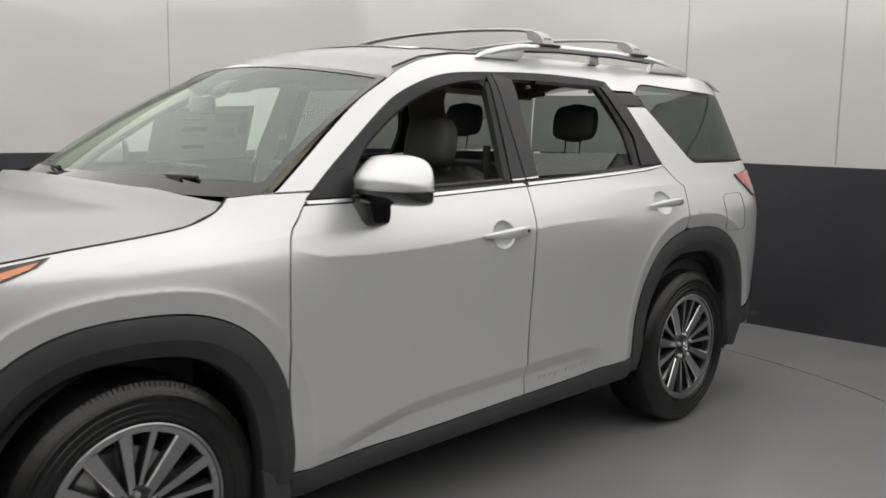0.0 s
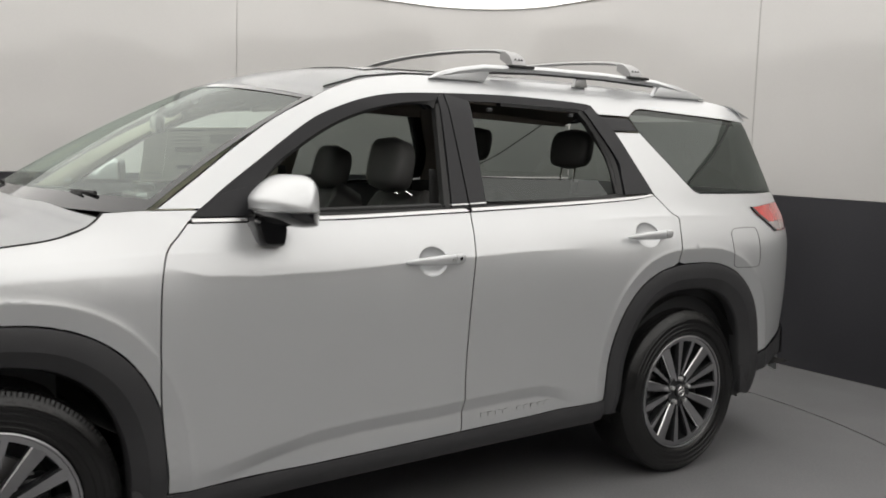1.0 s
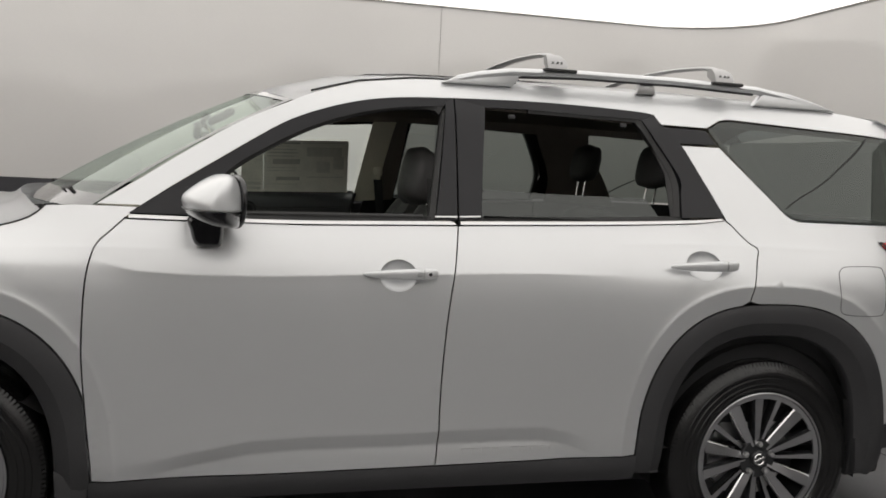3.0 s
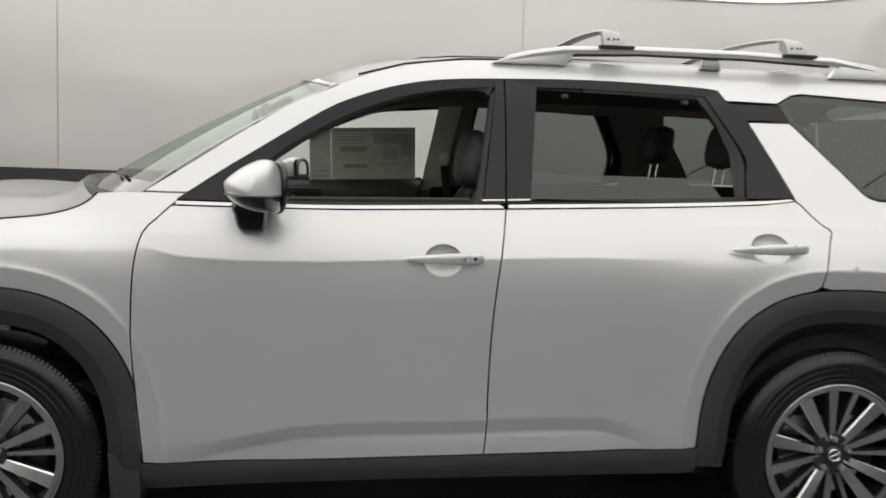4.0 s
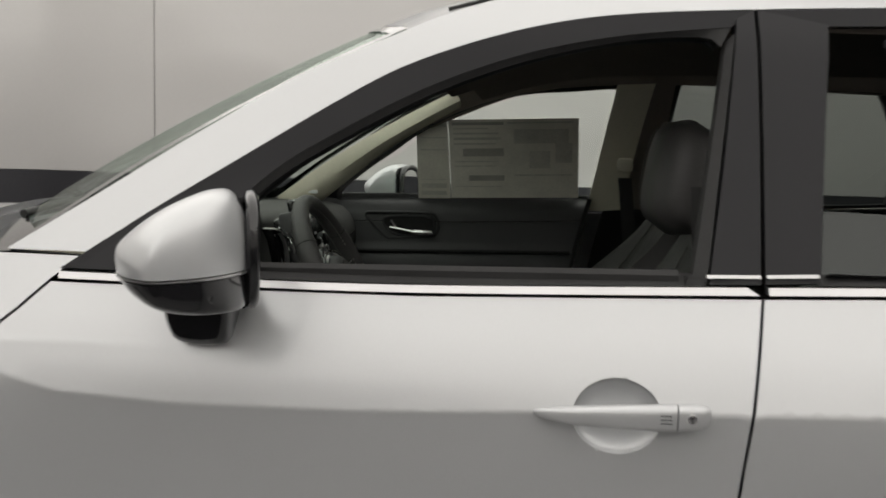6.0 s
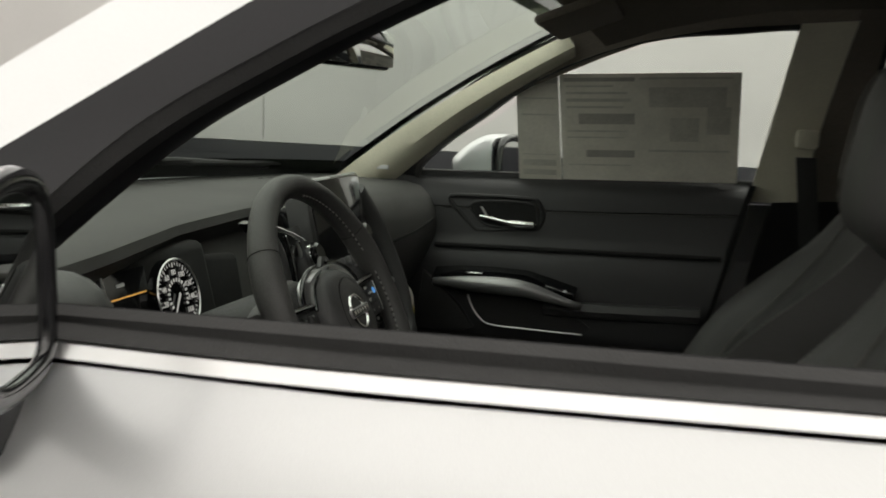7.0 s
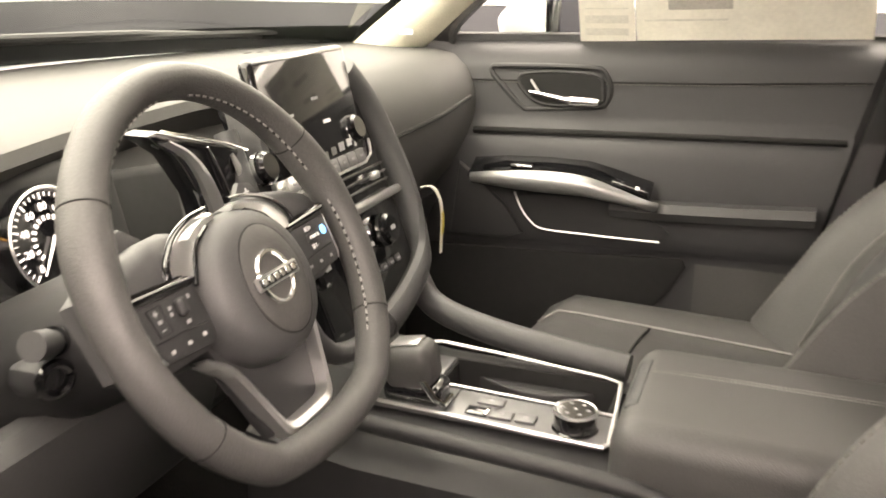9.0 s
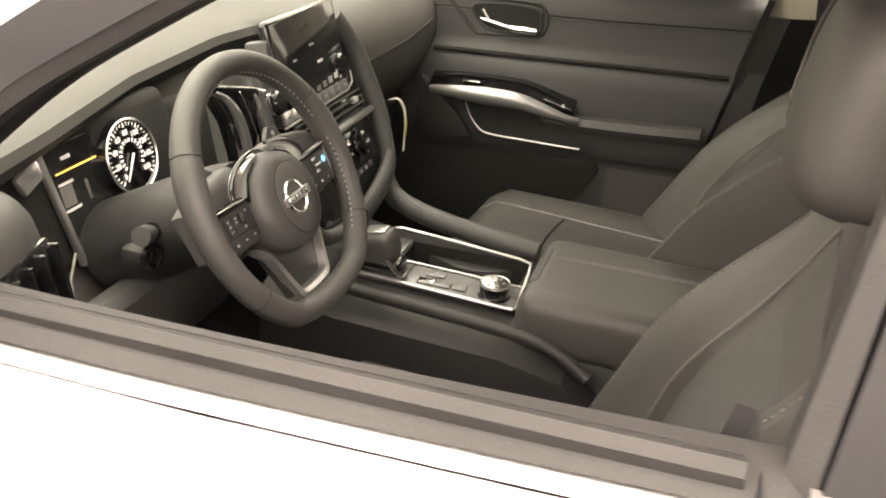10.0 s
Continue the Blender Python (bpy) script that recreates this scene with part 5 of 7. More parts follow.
    pock = [(0.84, 0.948), (0.886, 0.935), (1.02, 0.945), (1.10, 0.925), (1.16, 0.895), (1.185, 0.860), (0.94, 0.855), (0.905, 0.878), (0.875, 0.92)]
    pl = smooth_line(pock, 50, closed=True)
    part("map_pocket", moved(prism([(x, z) for x, z in pl], 0.004, 0, XZ), Matrix.Translation((0, s * 0.768, 0))), HARD, card)
    part("pocket_trim", sweep(smooth_line([(0.880, s * 0.760, 0.930), (0.893, s * 0.758, 0.900), (0.915, s * 0.757, 0.872), (0.945, s * 0.757, 0.857), (1.05, s * 0.757, 0.854), (1.18, s * 0.757, 0.853)], 30), 0.0024, 8), SATIN, card)
    wedge = [(0.76, 0.985), (0.80, 0.955), (0.86, 0.90), (0.90, 0.845), (0.86, 0.83), (0.74, 0.83)]
    part("speaker_wedge", moved(prism(wedge, 0.02, 0.006, XZ), Matrix.Translation((0, s * 0.772, 0))), HARD, card)
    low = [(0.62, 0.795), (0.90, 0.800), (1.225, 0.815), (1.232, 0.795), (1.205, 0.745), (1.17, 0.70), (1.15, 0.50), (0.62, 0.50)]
    # Raised near-black slab: the shade inside the pocket is put into its colour.
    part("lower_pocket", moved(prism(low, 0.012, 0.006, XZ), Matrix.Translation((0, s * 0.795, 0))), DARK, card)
    rows = [[(x, s * 0.783, z) for z in (0.66, 0.74, 0.808)] for x in (1.25, 1.34, 1.44)]
    part("lower_panel", grid_bm(rows), LEATHER, card)
    return card


door_card(door_r, 1, True)
door_card(door_l, -1, False)
for s, d in ((1, rear_door_r), (-1, rear_door_l)):
    rows = [[(x, s * y, z) for z, y in ((0.45, 0.80), (0.9, 0.80), (1.15, 0.82), (1.25, 0.86), (1.262, 0.885))] for x in np.linspace(1.78, 2.56, 8)]
    part("door_card", grid_bm(rows), SOFT, d)


# ---- seats ----
def make_seat(name, cx, cy, zc, recline, with_head, label, width=0.52, head_z=0.0, depth=0.52, head_x=0.0):
    """A front seat. cx: the front edge of the cushion; zc: its top."""
    seat = comp(name, label, (-0.02, 0.0, -0.01))
    w = width / 2
    # cushion: bolsters along both sides, rolled front
    rows = []
    for t in np.linspace(0, 1, 15):
        x = cx + depth * t
        drop = 0.085 * (1 - min(1, t / 0.16)) ** 2
        row = [(x + 0.02 * (t < 0.05), cy - w, zc - 0.20)]
        for v in np.linspace(-1, 1, 19):
            bol = 0.035 * ease((abs(v) - 0.52) / 0.25) * (0.4 + 0.6 * t) * (1 - ease((abs(v) - 0.86) / 0.14) * 1.2)
            sag = -0.012 * (1 - v * v) * t
            edge = -0.05 * ease((abs(v) - 0.88) / 0.12)
            row.append((x - 0.03 * (1 - v * v) * (1 - t), cy + v * w, zc - drop + bol + sag + edge - 0.035 * t))
        row.append((x + 0.02 * (t < 0.05), cy + w, zc - 0.20))
        rows.append(row)
    part("cushion", grid_bm(rows), LEATHER, seat, angle=60)
    bm = rbox(0.06, width * 0.94, 0.16, 0.03, 3, Matrix.Translation((cx + 0.012, cy, zc - 0.135)))
    part("cushion_front", bm, LEATHER, seat)
    part("seat_base", rbox(depth * 0.9, width * 0.8, 0.14, 0.02, 2, Matrix.Translation((cx + depth * 0.5, cy, zc - 0.24))), HARD, seat)
    for v in (-0.60, 0.60):
        pts = [(cx + depth * t - 0.03 * (1 - v * v) * (1 - t), cy + v * w, zc - 0.085 * (1 - min(1, t / 0.16)) ** 2 + 0.009 * (0.4 + 0.6 * t) - 0.012 * (1 - v * v) * t - 0.035 * t + 0.002) for t in np.linspace(0.06, 1, 14)]
        part("cushion_seam", sweep(pts, 0.0022, 6), STITCH, seat)
    yy = [(cx + depth * 0.42 - 0.02 * (1 - v * v), cy + v * w * 0.60, zc - 0.012 * (1 - v * v) * 0.42 - 0.014) for v in np.linspace(-1, 1, 9)]
    part("cushion_seam", sweep(yy, 0.0028, 6), DARK, seat)
    # back, reclined about its foot
    m = Matrix.Translation((cx + depth - 0.03, cy, zc - 0.06)) @ Matrix.Rotation(radians(recline), 4, "Y")
    H = 0.64
    rows, rows_b = [], []
    for t in np.linspace(0, 1, 17):
        z = H * t
        half = w * (1.0 - 0.10 * ease((t - 0.55) / 0.45) - 0.30 * ease((t - 0.90) / 0.10))
        row = []
        for v in np.linspace(-1, 1, 21):
            bol = 0.105 * ease((abs(v) - 0.50) / 0.30) * (1 - 0.82 * ease((t - 0.30) / 0.6)) * (1 - ease((abs(v) - 0.9) / 0.1) * 0.9)
            lumbar = 0.030 * math.exp(-((t - 0.32) / 0.22) ** 2)
            edge = -0.03 * ease((abs(v) - 0.9) / 0.1)
            row.append((-(bol + lumbar * (abs(v) < 0.6) + edge) - 0.02 + 0.03 * ease((t - 0.93) / 0.07), v * half, z))
        back = [(0.11, v * half * 0.97, z) for v in (1, 0.5, 0, -0.5, -1)]
        rows.append(row + back)
    part("backrest", moved(loft(rows), m), LEATHER, seat, angle=60)
    for v in (-0.58, 0.58):
        pts = [m @ Vector((-(0.105 * ease((abs(v) - 0.50) / 0.30) * (1 - 0.82 * ease((t - 0.30) / 0.6)) + 0.030 * math.exp(-((t - 0.32) / 0.22) ** 2)) - 0.0215, v * w * (1.0 - 0.10 * ease((t - 0.55) / 0.45)), H * t)) for t in np.linspace(0.05, 0.9, 14)]
        part("back_seam", sweep([tuple(p) for p in pts], 0.0024, 6), PIPING, seat)
    for v in (-0.86, 0.86):
        pts = [m @ Vector((-(0.105 * (1 - 0.82 * ease((t - 0.30) / 0.6))) - 0.0205, v * w * (1.0 - 0.10 * ease((t - 0.55) / 0.45)), H * t)) for t in np.linspace(0.05, 0.85, 14)]
        stitch_line([tuple(p) for p in pts], seat, 0.010, 0.0010, PIPING)
    panel = [[m @ Vector((-0.051 * math.exp(-((t - 0.32) / 0.30) ** 2) - 0.006, v * w * 0.40, H * t)) for v in np.linspace(-1, 1, 7)] for t in np.linspace(0.12, 0.80, 9)]
    part("back_insert", grid_bm([[tuple(p) for p in r] for r in panel]), LEATHER_INSERT, seat, angle=60)
    if with_head:
        hm = m @ Matrix.Translation((0.03 + head_x, 0, H + 0.115 + head_z)) @ Matrix.Rotation(radians(-8), 4, "Y")
        secs = []
        for t in np.linspace(-1, 1, 13):
            k = (1 - abs(t) ** 3.2) ** (1 / 3.2) if abs(t) < 1 else 0.0
            k = max(k, 0.12)
            ring = []
            for a in np.linspace(0, 2 * math.pi, 28, endpoint=False):
                ca, sa = math.cos(a), math.sin(a)
                ring.append(hm @ Vector((0.066 * k * math.copysign(abs(ca) ** 0.8, ca) - 0.012 * t, 0.135 * k * (1 - 0.06 * t) * math.copysign(abs(sa) ** 0.7, sa), 0.115 * t)))
            secs.append([tuple(p) for p in ring])
        part("headrest", loft(secs), LEATHER, seat, angle=70)
        hs = [hm @ Vector((-0.063 * (1 - abs(z / 0.105) ** 3.2) ** (1 / 3.2) - 0.012 * z / 0.105 - 0.002, 0.072, z)) for z in np.linspace(-0.09, 0.09, 9)]
        part("headrest_seam", sweep([tuple(p) for p in hs], 0.0018, 6), PIPING, seat)
        for y in (-0.055, 0.055):
            p0, p1 = m @ Vector((0.04, y, H - 0.04)), hm @ Vector((0.01, y, -0.08))
            part("headrest_post", sweep([tuple(p0), tuple(p1)], 0.006, 8), CHROME, seat)
    return seat


driver_seat = make_seat("driver_seat", 0.935, -0.40, 0.765, 23, True, "black leatherette driver's seat with stitched bolsters", head_z=-0.06, depth=0.60, head_x=-0.16)
passenger_seat = make_seat("passenger_seat", 0.985, 0.42, 0.790, 30, True, "black leatherette front passenger seat", depth=0.535, head_z=-0.05, width=0.49, head_x=-0.06)
for y in (-0.40, 0.40):
    make_seat("second_row_seat", 2.02, y, 0.74, 22, False, "black leatherette second-row seat", width=0.60, depth=0.50)
box_at("seat_bench", (3.20, 0, 0.80), (0.42, 1.15, 0.22), LEATHER, comp("third_row_bench", "folded black third-row bench"), 0.05)
heads = comp("rear_headrests")
for x, y, z in ((2.655, -0.40, 1.475), (2.655, 0.38, 1.485)):
    secs = []
    for t in np.linspace(-1, 1, 13):
        k = max((1 - abs(t) ** 3.2) ** (1 / 3.2) if abs(t) < 1 else 0.0, 0.12)
        secs.append([(x + 0.05 * k * math.copysign(abs(math.cos(a)) ** 0.8, math.cos(a)) + 0.015 * t, y + 0.13 * k * math.copysign(abs(math.sin(a)) ** 0.7, math.sin(a)), z + 0.095 * t) for a in np.linspace(0, 2 * math.pi, 28, endpoint=False)])
    hr = part("headrest", loft(secs), LEATHER, heads, "black rear headrest on chrome posts", angle=70)
    for dy in (-0.045, 0.045):
        part("headrest_post", sweep([(x - 0.024, y + dy, 1.318), (x - 0.012, y + dy, z - 0.07)], 0.0048, 8), CHROME, hr)


# ---- dashboard ----
dash = comp("dashboard", "soft black dashboard with stitched passenger pad", (-0.025, 0.008, 0.0))
BROW_Y = [-0.82, -0.60, -0.49, -0.21, 0.08, 0.22, 0.34, 0.60, 0.80]
BROW_X = [0.74, 0.71, 0.690, 0.625, 0.600, 0.62, 0.69, 0.725, 0.725]


def dash_row(y):
    bx = float(np.interp(y, BROW_Y, BROW_X))
    q = (y / 0.83) ** 2
    pas = float(ease((y - 0.20) / 0.14))
    x0, z0 = 0.225 + 0.28 * q, 1.240
    drv = [(x0, z0), (x0 + 0.08, 1.236), (bx - 0.08, 1.226), (bx - 0.02, 1.224), (bx, 1.216), (bx + 0.004, 1.200), (bx - 0.015, 1.180), (bx - 0.03, 1.165), (0.60, 1.12), (0.62, 1.06), (0.66, 1.00), (0.72, 0.93), (0.73, 0.85), (0.66, 0.78), (0.45, 0.74)]
    pad = [(x0, z0), (x0 + 0.08, 1.238), (bx - 0.10, 1.234), (bx - 0.03, 1.232), (bx + 0.015, 1.222), (bx + 0.045, 1.198), (bx + 0.062, 1.165), (bx + 0.068, 1.130), (bx + 0.066, 1.10), (bx + 0.055, 1.05), (bx + 0.03, 1.00), (bx - 0.01, 0.95), (0.67, 0.90), (0.62, 0.82), (0.45, 0.74)]
    return [(a[0] + (b[0] - a[0]) * pas, y, a[1] + (b[1] - a[1]) * pas) for a, b in zip(drv, pad)]


part("dash_body", grid_bm([dash_row(y) for y in np.linspace(-0.84, 0.82, 56)]), DASH_LIT, dash, angle=50)
seam = [(float(np.interp(y, BROW_Y, BROW_X)) + 0.0695, y, 1.105 + 0.035 * (y - 0.36) / 0.4) for y in np.linspace(0.33, 0.76, 14)]
part("pad_seam", sweep(seam, 0.0018, 6), DARK, dash)
stitch_line([(x + 0.0005, y, z + 0.006) for x, y, z in seam], dash, 0.008, 0.0009, PIPING)
# end vent on the passenger side
rows = [[(0.735 + dx, 0.795, z), (0.765 + dx, 0.80, z), (0.765 + dx, 0.825, z)] for z, dx in ((1.215, -0.02), (1.17, 0.012), (1.11, 0.02), (1.05, 0.0))]
part("end_vent", grid_bm(rows), PIANO, dash)
box_at("vent_trim", (0.775, 0.792, 1.125), (0.010, 0.012, 0.045), SATIN, dash, 0.003, (0, -8, 0))
box_at("vent_trim", (0.765, 0.795, 1.065), (0.008, 0.010, 0.03), SATIN, dash, 0.003, (0, 12, 0))
for k in range(4):
    box_at("demister_slot", (0.42 + 0.012 * k, 0.52 + 0.028 * k, 1.2365), (0.010, 0.020, 0.004), DARK, dash, 0.001)
# driver's end vent pod
pod = part("vent_pod", rbox(0.17, 0.20, 0.27, 0.07, 5, pose(0.765, -0.735, 1.095, 0, -6, 14)), SOFT, dash)
for k in range(5):
    box_at("vent_slat", (0.856, -0.755 + 0.021 * k, 1.085 + 0.006 * k), (0.016, 0.005, 0.125), PIANO, dash, 0.002, (0, -8, 14))
box_at("vent_frame", (0.846, -0.712, 1.09), (0.012, 0.125, 0.155), PIANO, dash, 0.02, (0, -8, 14))
box_at("vent_knob", (0.866, -0.712, 1.085), (0.012, 0.010, 0.035), SATIN, dash, 0.003, (0, -8, 14))
part("pod_seam", sweep([(0.853, -0.655, 1.06), (0.80, -0.60, 1.075), (0.77, -0.55, 1.085)], 0.002, 6), PIPING, dash)
box_at("knee_panel", (0.745, -0.42, 0.90), (0.06, 0.56, 0.20), SOFT, dash, 0.03, (0, 18, 0))
box_at("side_panel", (0.72, -0.72, 0.93), (0.12, 0.16, 0.14), HARD, dash, 0.03)
box_at("glovebox_lid", (0.69, 0.52, 0.88), (0.03, 0.46, 0.17), HARD, dash, 0.012, (0, 25, 0))

# instrument cluster


def facing(x, y, z, lean=14):
    """A frame whose own x runs to the car's right, y up, z towards the seats."""
    a = radians(lean)
    return Matrix(((0, -math.sin(a), math.cos(a), x), (1, 0, 0, y), (0, math.cos(a), math.sin(a), z), (0, 0, 0, 1)))


cluster = comp("instrument_cluster", "lit instrument cluster with round dial and small display", (-0.042, 0.026, 0.0))
CM = facing(0.693, -0.37, 1.098)
# Shell and cowl are near-black: the brow's shade is put into their colour.
part("cluster_shell", moved(rbox(0.36, 0.20, 0.05, 0.02, 3), CM @ Matrix.Translation((0.02, 0, -0.035))), DARK, cluster)
part("cluster_glass", moved(rbox(0.108, 0.165, 0.004, 0.002, 1), CM @ Matrix.Translation((-0.055, -0.002, -0.004))), SCREEN, cluster)
part("cluster_frame", moved(rbox(0.010, 0.175, 0.012, 0.004, 2), CM @ Matrix.Translation((-0.115, -0.005, 0.004)) @ Matrix.Rotation(radians(6), 4, "Z")), SATIN, cluster)
part("binnacle_trim", moved(rbox(0.05, 0.03, 0.012, 0.006, 2), CM @ Matrix.Translation((-0.145, 0.055, 0.0)) @ Matrix.Rotation(radians(20), 4, "Z")), SATIN, cluster)
part("cluster_cowl", moved(rbox(0.20, 0.18, 0.03, 0.025, 3), CM @ Matrix.Translation((0.222, -0.02, -0.040)) @ Matrix.Rotation(radians(-6), 4, "Z")), DARK, cluster)
DM = facing(0.697, -0.321, 1.121) @ Matrix.Scale(1.06, 4)
part("dial_face", lathe([(0, 0), (0.050, 0.0), (0.0535, 0.004), (0.056, 0.003), (0.057, -0.01)], 48, DM), PIANO, cluster)
part("dial_ring", lathe([(0.0520, 0.0035), (0.0535, 0.0055), (0.0550, 0.0035)], 64, DM), SATIN, cluster)
for k in range(33):
    a = radians(225 - 270 * k / 32)
    big = k % 4 == 0
    part("dial_tick", moved(rbox(0.007 if big else 0.0042, 0.0016 if big else 0.0008, 0.001, 0, 1), DM @ Matrix.Rotation(a, 4, "Z") @ Matrix.Translation((0.0455 if big else 0.0468, 0, 0.0022))), GLOW_WHITE, cluster)
    if big:
        r = 0.0345
        lettering(str(int(k * 5)), 0.0115, DM @ Matrix.Translation((r * math.cos(a), r * math.sin(a), 0.002)), GLOW_WHITE, cluster, "dial_number")
for k in range(16):
    a = radians(215 - 250 * k / 15)
    part("dial_inner_tick", moved(rbox(0.005, 0.003, 0.001, 0, 1), DM @ Matrix.Rotation(a, 4, "Z") @ Matrix.Translation((0.0235, 0, 0.0022))), GLOW_WHITE, cluster)
part("dial_needle", moved(prism([(0.004, -0.0022), (0.004, 0.0022), (-0.040, 0.0007), (-0.040, -0.0007)], 0.001, 0, Matrix.Translation((0, 0, 0.004))), DM @ Matrix.Rotation(radians(52), 4, "Z")), GLOW_WHITE, cluster)
for x, y, w_, h_, mat in ((-0.055, 0.042, 0.085, 0.0022, GLOW_AMBER), (-0.035, -0.048, 0.080, 0.0022, GLOW_AMBER), (-0.085, 0.026, 0.030, 0.004, MARK), (-0.085, -0.012, 0.032, 0.004, MARK), (-0.060, -0.064, 0.012, 0.010, MARK), (-0.030, -0.066, 0.034, 0.004, MARK), (-0.070, 0.060, 0.018, 0.005, MARK), (-0.046, 0.004, 0.005, 0.030, PIPING), (-0.088, 0.008, 0.026, 0.030, PIPING)):
    part("display_mark", moved(rbox(w_, h_, 0.0012, 0, 1), CM @ Matrix.Translation((x, y, -0.0005))), mat, cluster)
part("warning_lamp", moved(rbox(0.011, 0.009, 0.001, 0, 1), CM @ Matrix.Translation((-0.098, 0.083, 0.0))), GLOW_AMBER, cluster)
part("warning_lamp", moved(rbox(0.008, 0.008, 0.001, 0, 1), CM @ Matrix.Translation((-0.066, 0.089, 0.0))), GLOW_RED, cluster)

# ---- centre stack ----
stack = comp("centre_stack", "gloss black centre stack with display, knobs and climate panel", (-0.019, 0.004, 0.002))


def stack_frame(y, z, off=0.0):
    z = 1.166 + (z - 1.144) * 0.89
    m = facing(0.798 + (1.18 - z) * 0.40, y, z, 21)
    return m @ Matrix.Translation((0, 0, off))


part("stack_panel", moved(rbox(0.30, 0.36, 0.05, 0.015, 2), stack_frame(0.085, 1.055, -0.026)), PIANO, stack)
TAB = facing(0.793, 0.074, 1.196, 13)
part("display", moved(rbox(0.262, 0.166, 0.020, 0.009, 3), TAB @ Matrix.Translation((-0.008, 0.012, 0))), SCREEN, stack, "dark touch display")
for x, y, w_, h_, mat in ((0.0, 0.030, 0.018, 0.004, DIM), (0.02, -0.004, 0.020, 0.005, MARK), (-0.070, 0.016, 0.014, 0.0035, DIM), (0.045, -0.045, 0.016, 0.012, DIM), (0.020, -0.047, 0.014, 0.011, PIPING), (-0.005, -0.049, 0.014, 0.010, PIPING), (0.070, -0.043, 0.014, 0.010, MARK), (-0.02, -0.062, 0.012, 0.005, GLOW_RED), (0.088, -0.050, 0.006, 0.004, MARK)):
    part("display_mark", moved(rbox(w_, h_, 0.001, 0, 1), TAB @ Matrix.Translation((x, y, 0.0103))), mat, stack)
part("display_side", moved(rbox(0.02, 0.15, 0.045, 0.008, 2), facing(0.782, -0.068, 1.185, 12)), SOFT, stack)
for y, z, r in ((-0.088, 1.140, 0.0195), (0.168, 1.148, 0.0195)):
    part("knob", lathe([(0, 0.018), (r * 0.8, 0.018), (r, 0.014), (r, 0.0)], 32, stack_frame(y, z, 0.0)), PIANO, stack)
    part("knob_ring", lathe([(r, 0.006), (r + 0.0018, 0.008), (r + 0.0025, 0.002)], 32, stack_frame(y, z, 0.0)), CHROME, stack)
for k in range(9):
    y = -0.062 + 0.0285 * k
    b = part("stack_button", moved(rbox(0.0275, 0.021, 0.010, 0.003, 2), stack_frame(y, 1.106, 0.0)), SATIN if k < 2 else CONSOLE_PLATE, stack)
    part("button_mark", moved(rbox(0.009, 0.0035, 0.001, 0, 1), stack_frame(y, 1.106, 0.0053)), DIM, b)
part("button_frame", sweep([tuple(stack_frame(y, z, 0.003) @ Vector((0, 0, 0))) for y, z in ((-0.085, 1.092), (0.06, 1.093), (0.175, 1.094), (0.20, 1.103), (0.208, 1.125))], 0.0022, 6), SATIN, stack)
for k in range(3):
    part("vent_slat", moved(rbox(0.27, 0.003, 0.014, 0.001, 1), stack_frame(0.085, 1.083 - 0.013 * k, -0.002)), HARD, stack)
    part("vent_slat_edge", moved(rbox(0.27, 0.0012, 0.001, 0, 1), stack_frame(0.085, 1.0845 - 0.013 * k, 0.0055)), PIPING, stack)
for y in (0.055, 0.178):
    part("vent_tab", moved(rbox(0.020, 0.012, 0.014, 0.004, 2), stack_frame(y, 1.070, 0.006)), SATIN, stack)
part("bright_bar", moved(rbox(0.30, 0.013, 0.014, 0.005, 2), stack_frame(0.092, 1.035, 0.004)), SATIN, stack, "satin silver bar")
for y in (-0.055, 0.152):
    r = 0.0225
    part("climate_knob", lathe([(0, 0.018), (r * 0.82, 0.018), (r, 0.014), (r, 0.0)], 32, stack_frame(y, 0.988, 0.0)), PIANO, stack)
    part("climate_ring", lathe([(r, 0.006), (r + 0.002, 0.008), (r + 0.003, 0.002)], 32, stack_frame(y, 0.988, 0.0)), CHROME, stack)
    part("knob_mark", moved(rbox(0.014, 0.006, 0.001, 0, 1), stack_frame(y, 0.988, 0.0183)), DIM, stack)
for k in range(6):
    b = part("climate_button", moved(rbox(0.020, 0.012, 0.004, 0.002, 1), stack_frame(0.045 + 0.024 * k, 0.938, 0.0)), HARD, stack)
    part("button_mark", moved(rbox(0.008, 0.0035, 0.001, 0, 1), stack_frame(0.045 + 0.024 * k, 0.938, 0.0024)), DIM, b)
for k in range(4):
    for q in range(2):
        part("button_mark", moved(rbox(0.008, 0.006, 0.001, 0, 1), stack_frame(0.045 + 0.032 * k, 1.004 - 0.026 * q, 0.0005)), DIM, stack)
bez = [(0.775, 0.205, 1.250), (0.792, 0.238, 1.205), (0.812, 0.252, 1.155), (0.845, 0.256, 1.080), (0.872, 0.250, 1.005), (0.893, 0.218, 0.962), (0.904, 0.13, 0.935), (0.908, 0.05, 0.922)]
part("stack_bezel", sweep(smooth_line(bez, 36), 0.017, 10, flat=1.3), SOFT, stack)
bez = [(0.775, -0.112, 1.21), (0.81, -0.118, 1.13), (0.865, -0.125, 1.01), (0.900, -0.09, 0.935), (0.908, 0.05, 0.920)]
part("stack_bezel", sweep(smooth_line(bez, 30), 0.014, 10), SOFT, stack)
# gloss black cheek between the cluster and the stack, with its satin strips
cheek = [(-0.285, 1.236), (-0.265, 1.238), (-0.15, 1.205), (-0.10, 1.188), (-0.065, 1.11), (-0.075, 1.02), (-0.15, 1.02), (-0.172, 1.09), (-0.196, 1.155), (-0.235, 1.205)]
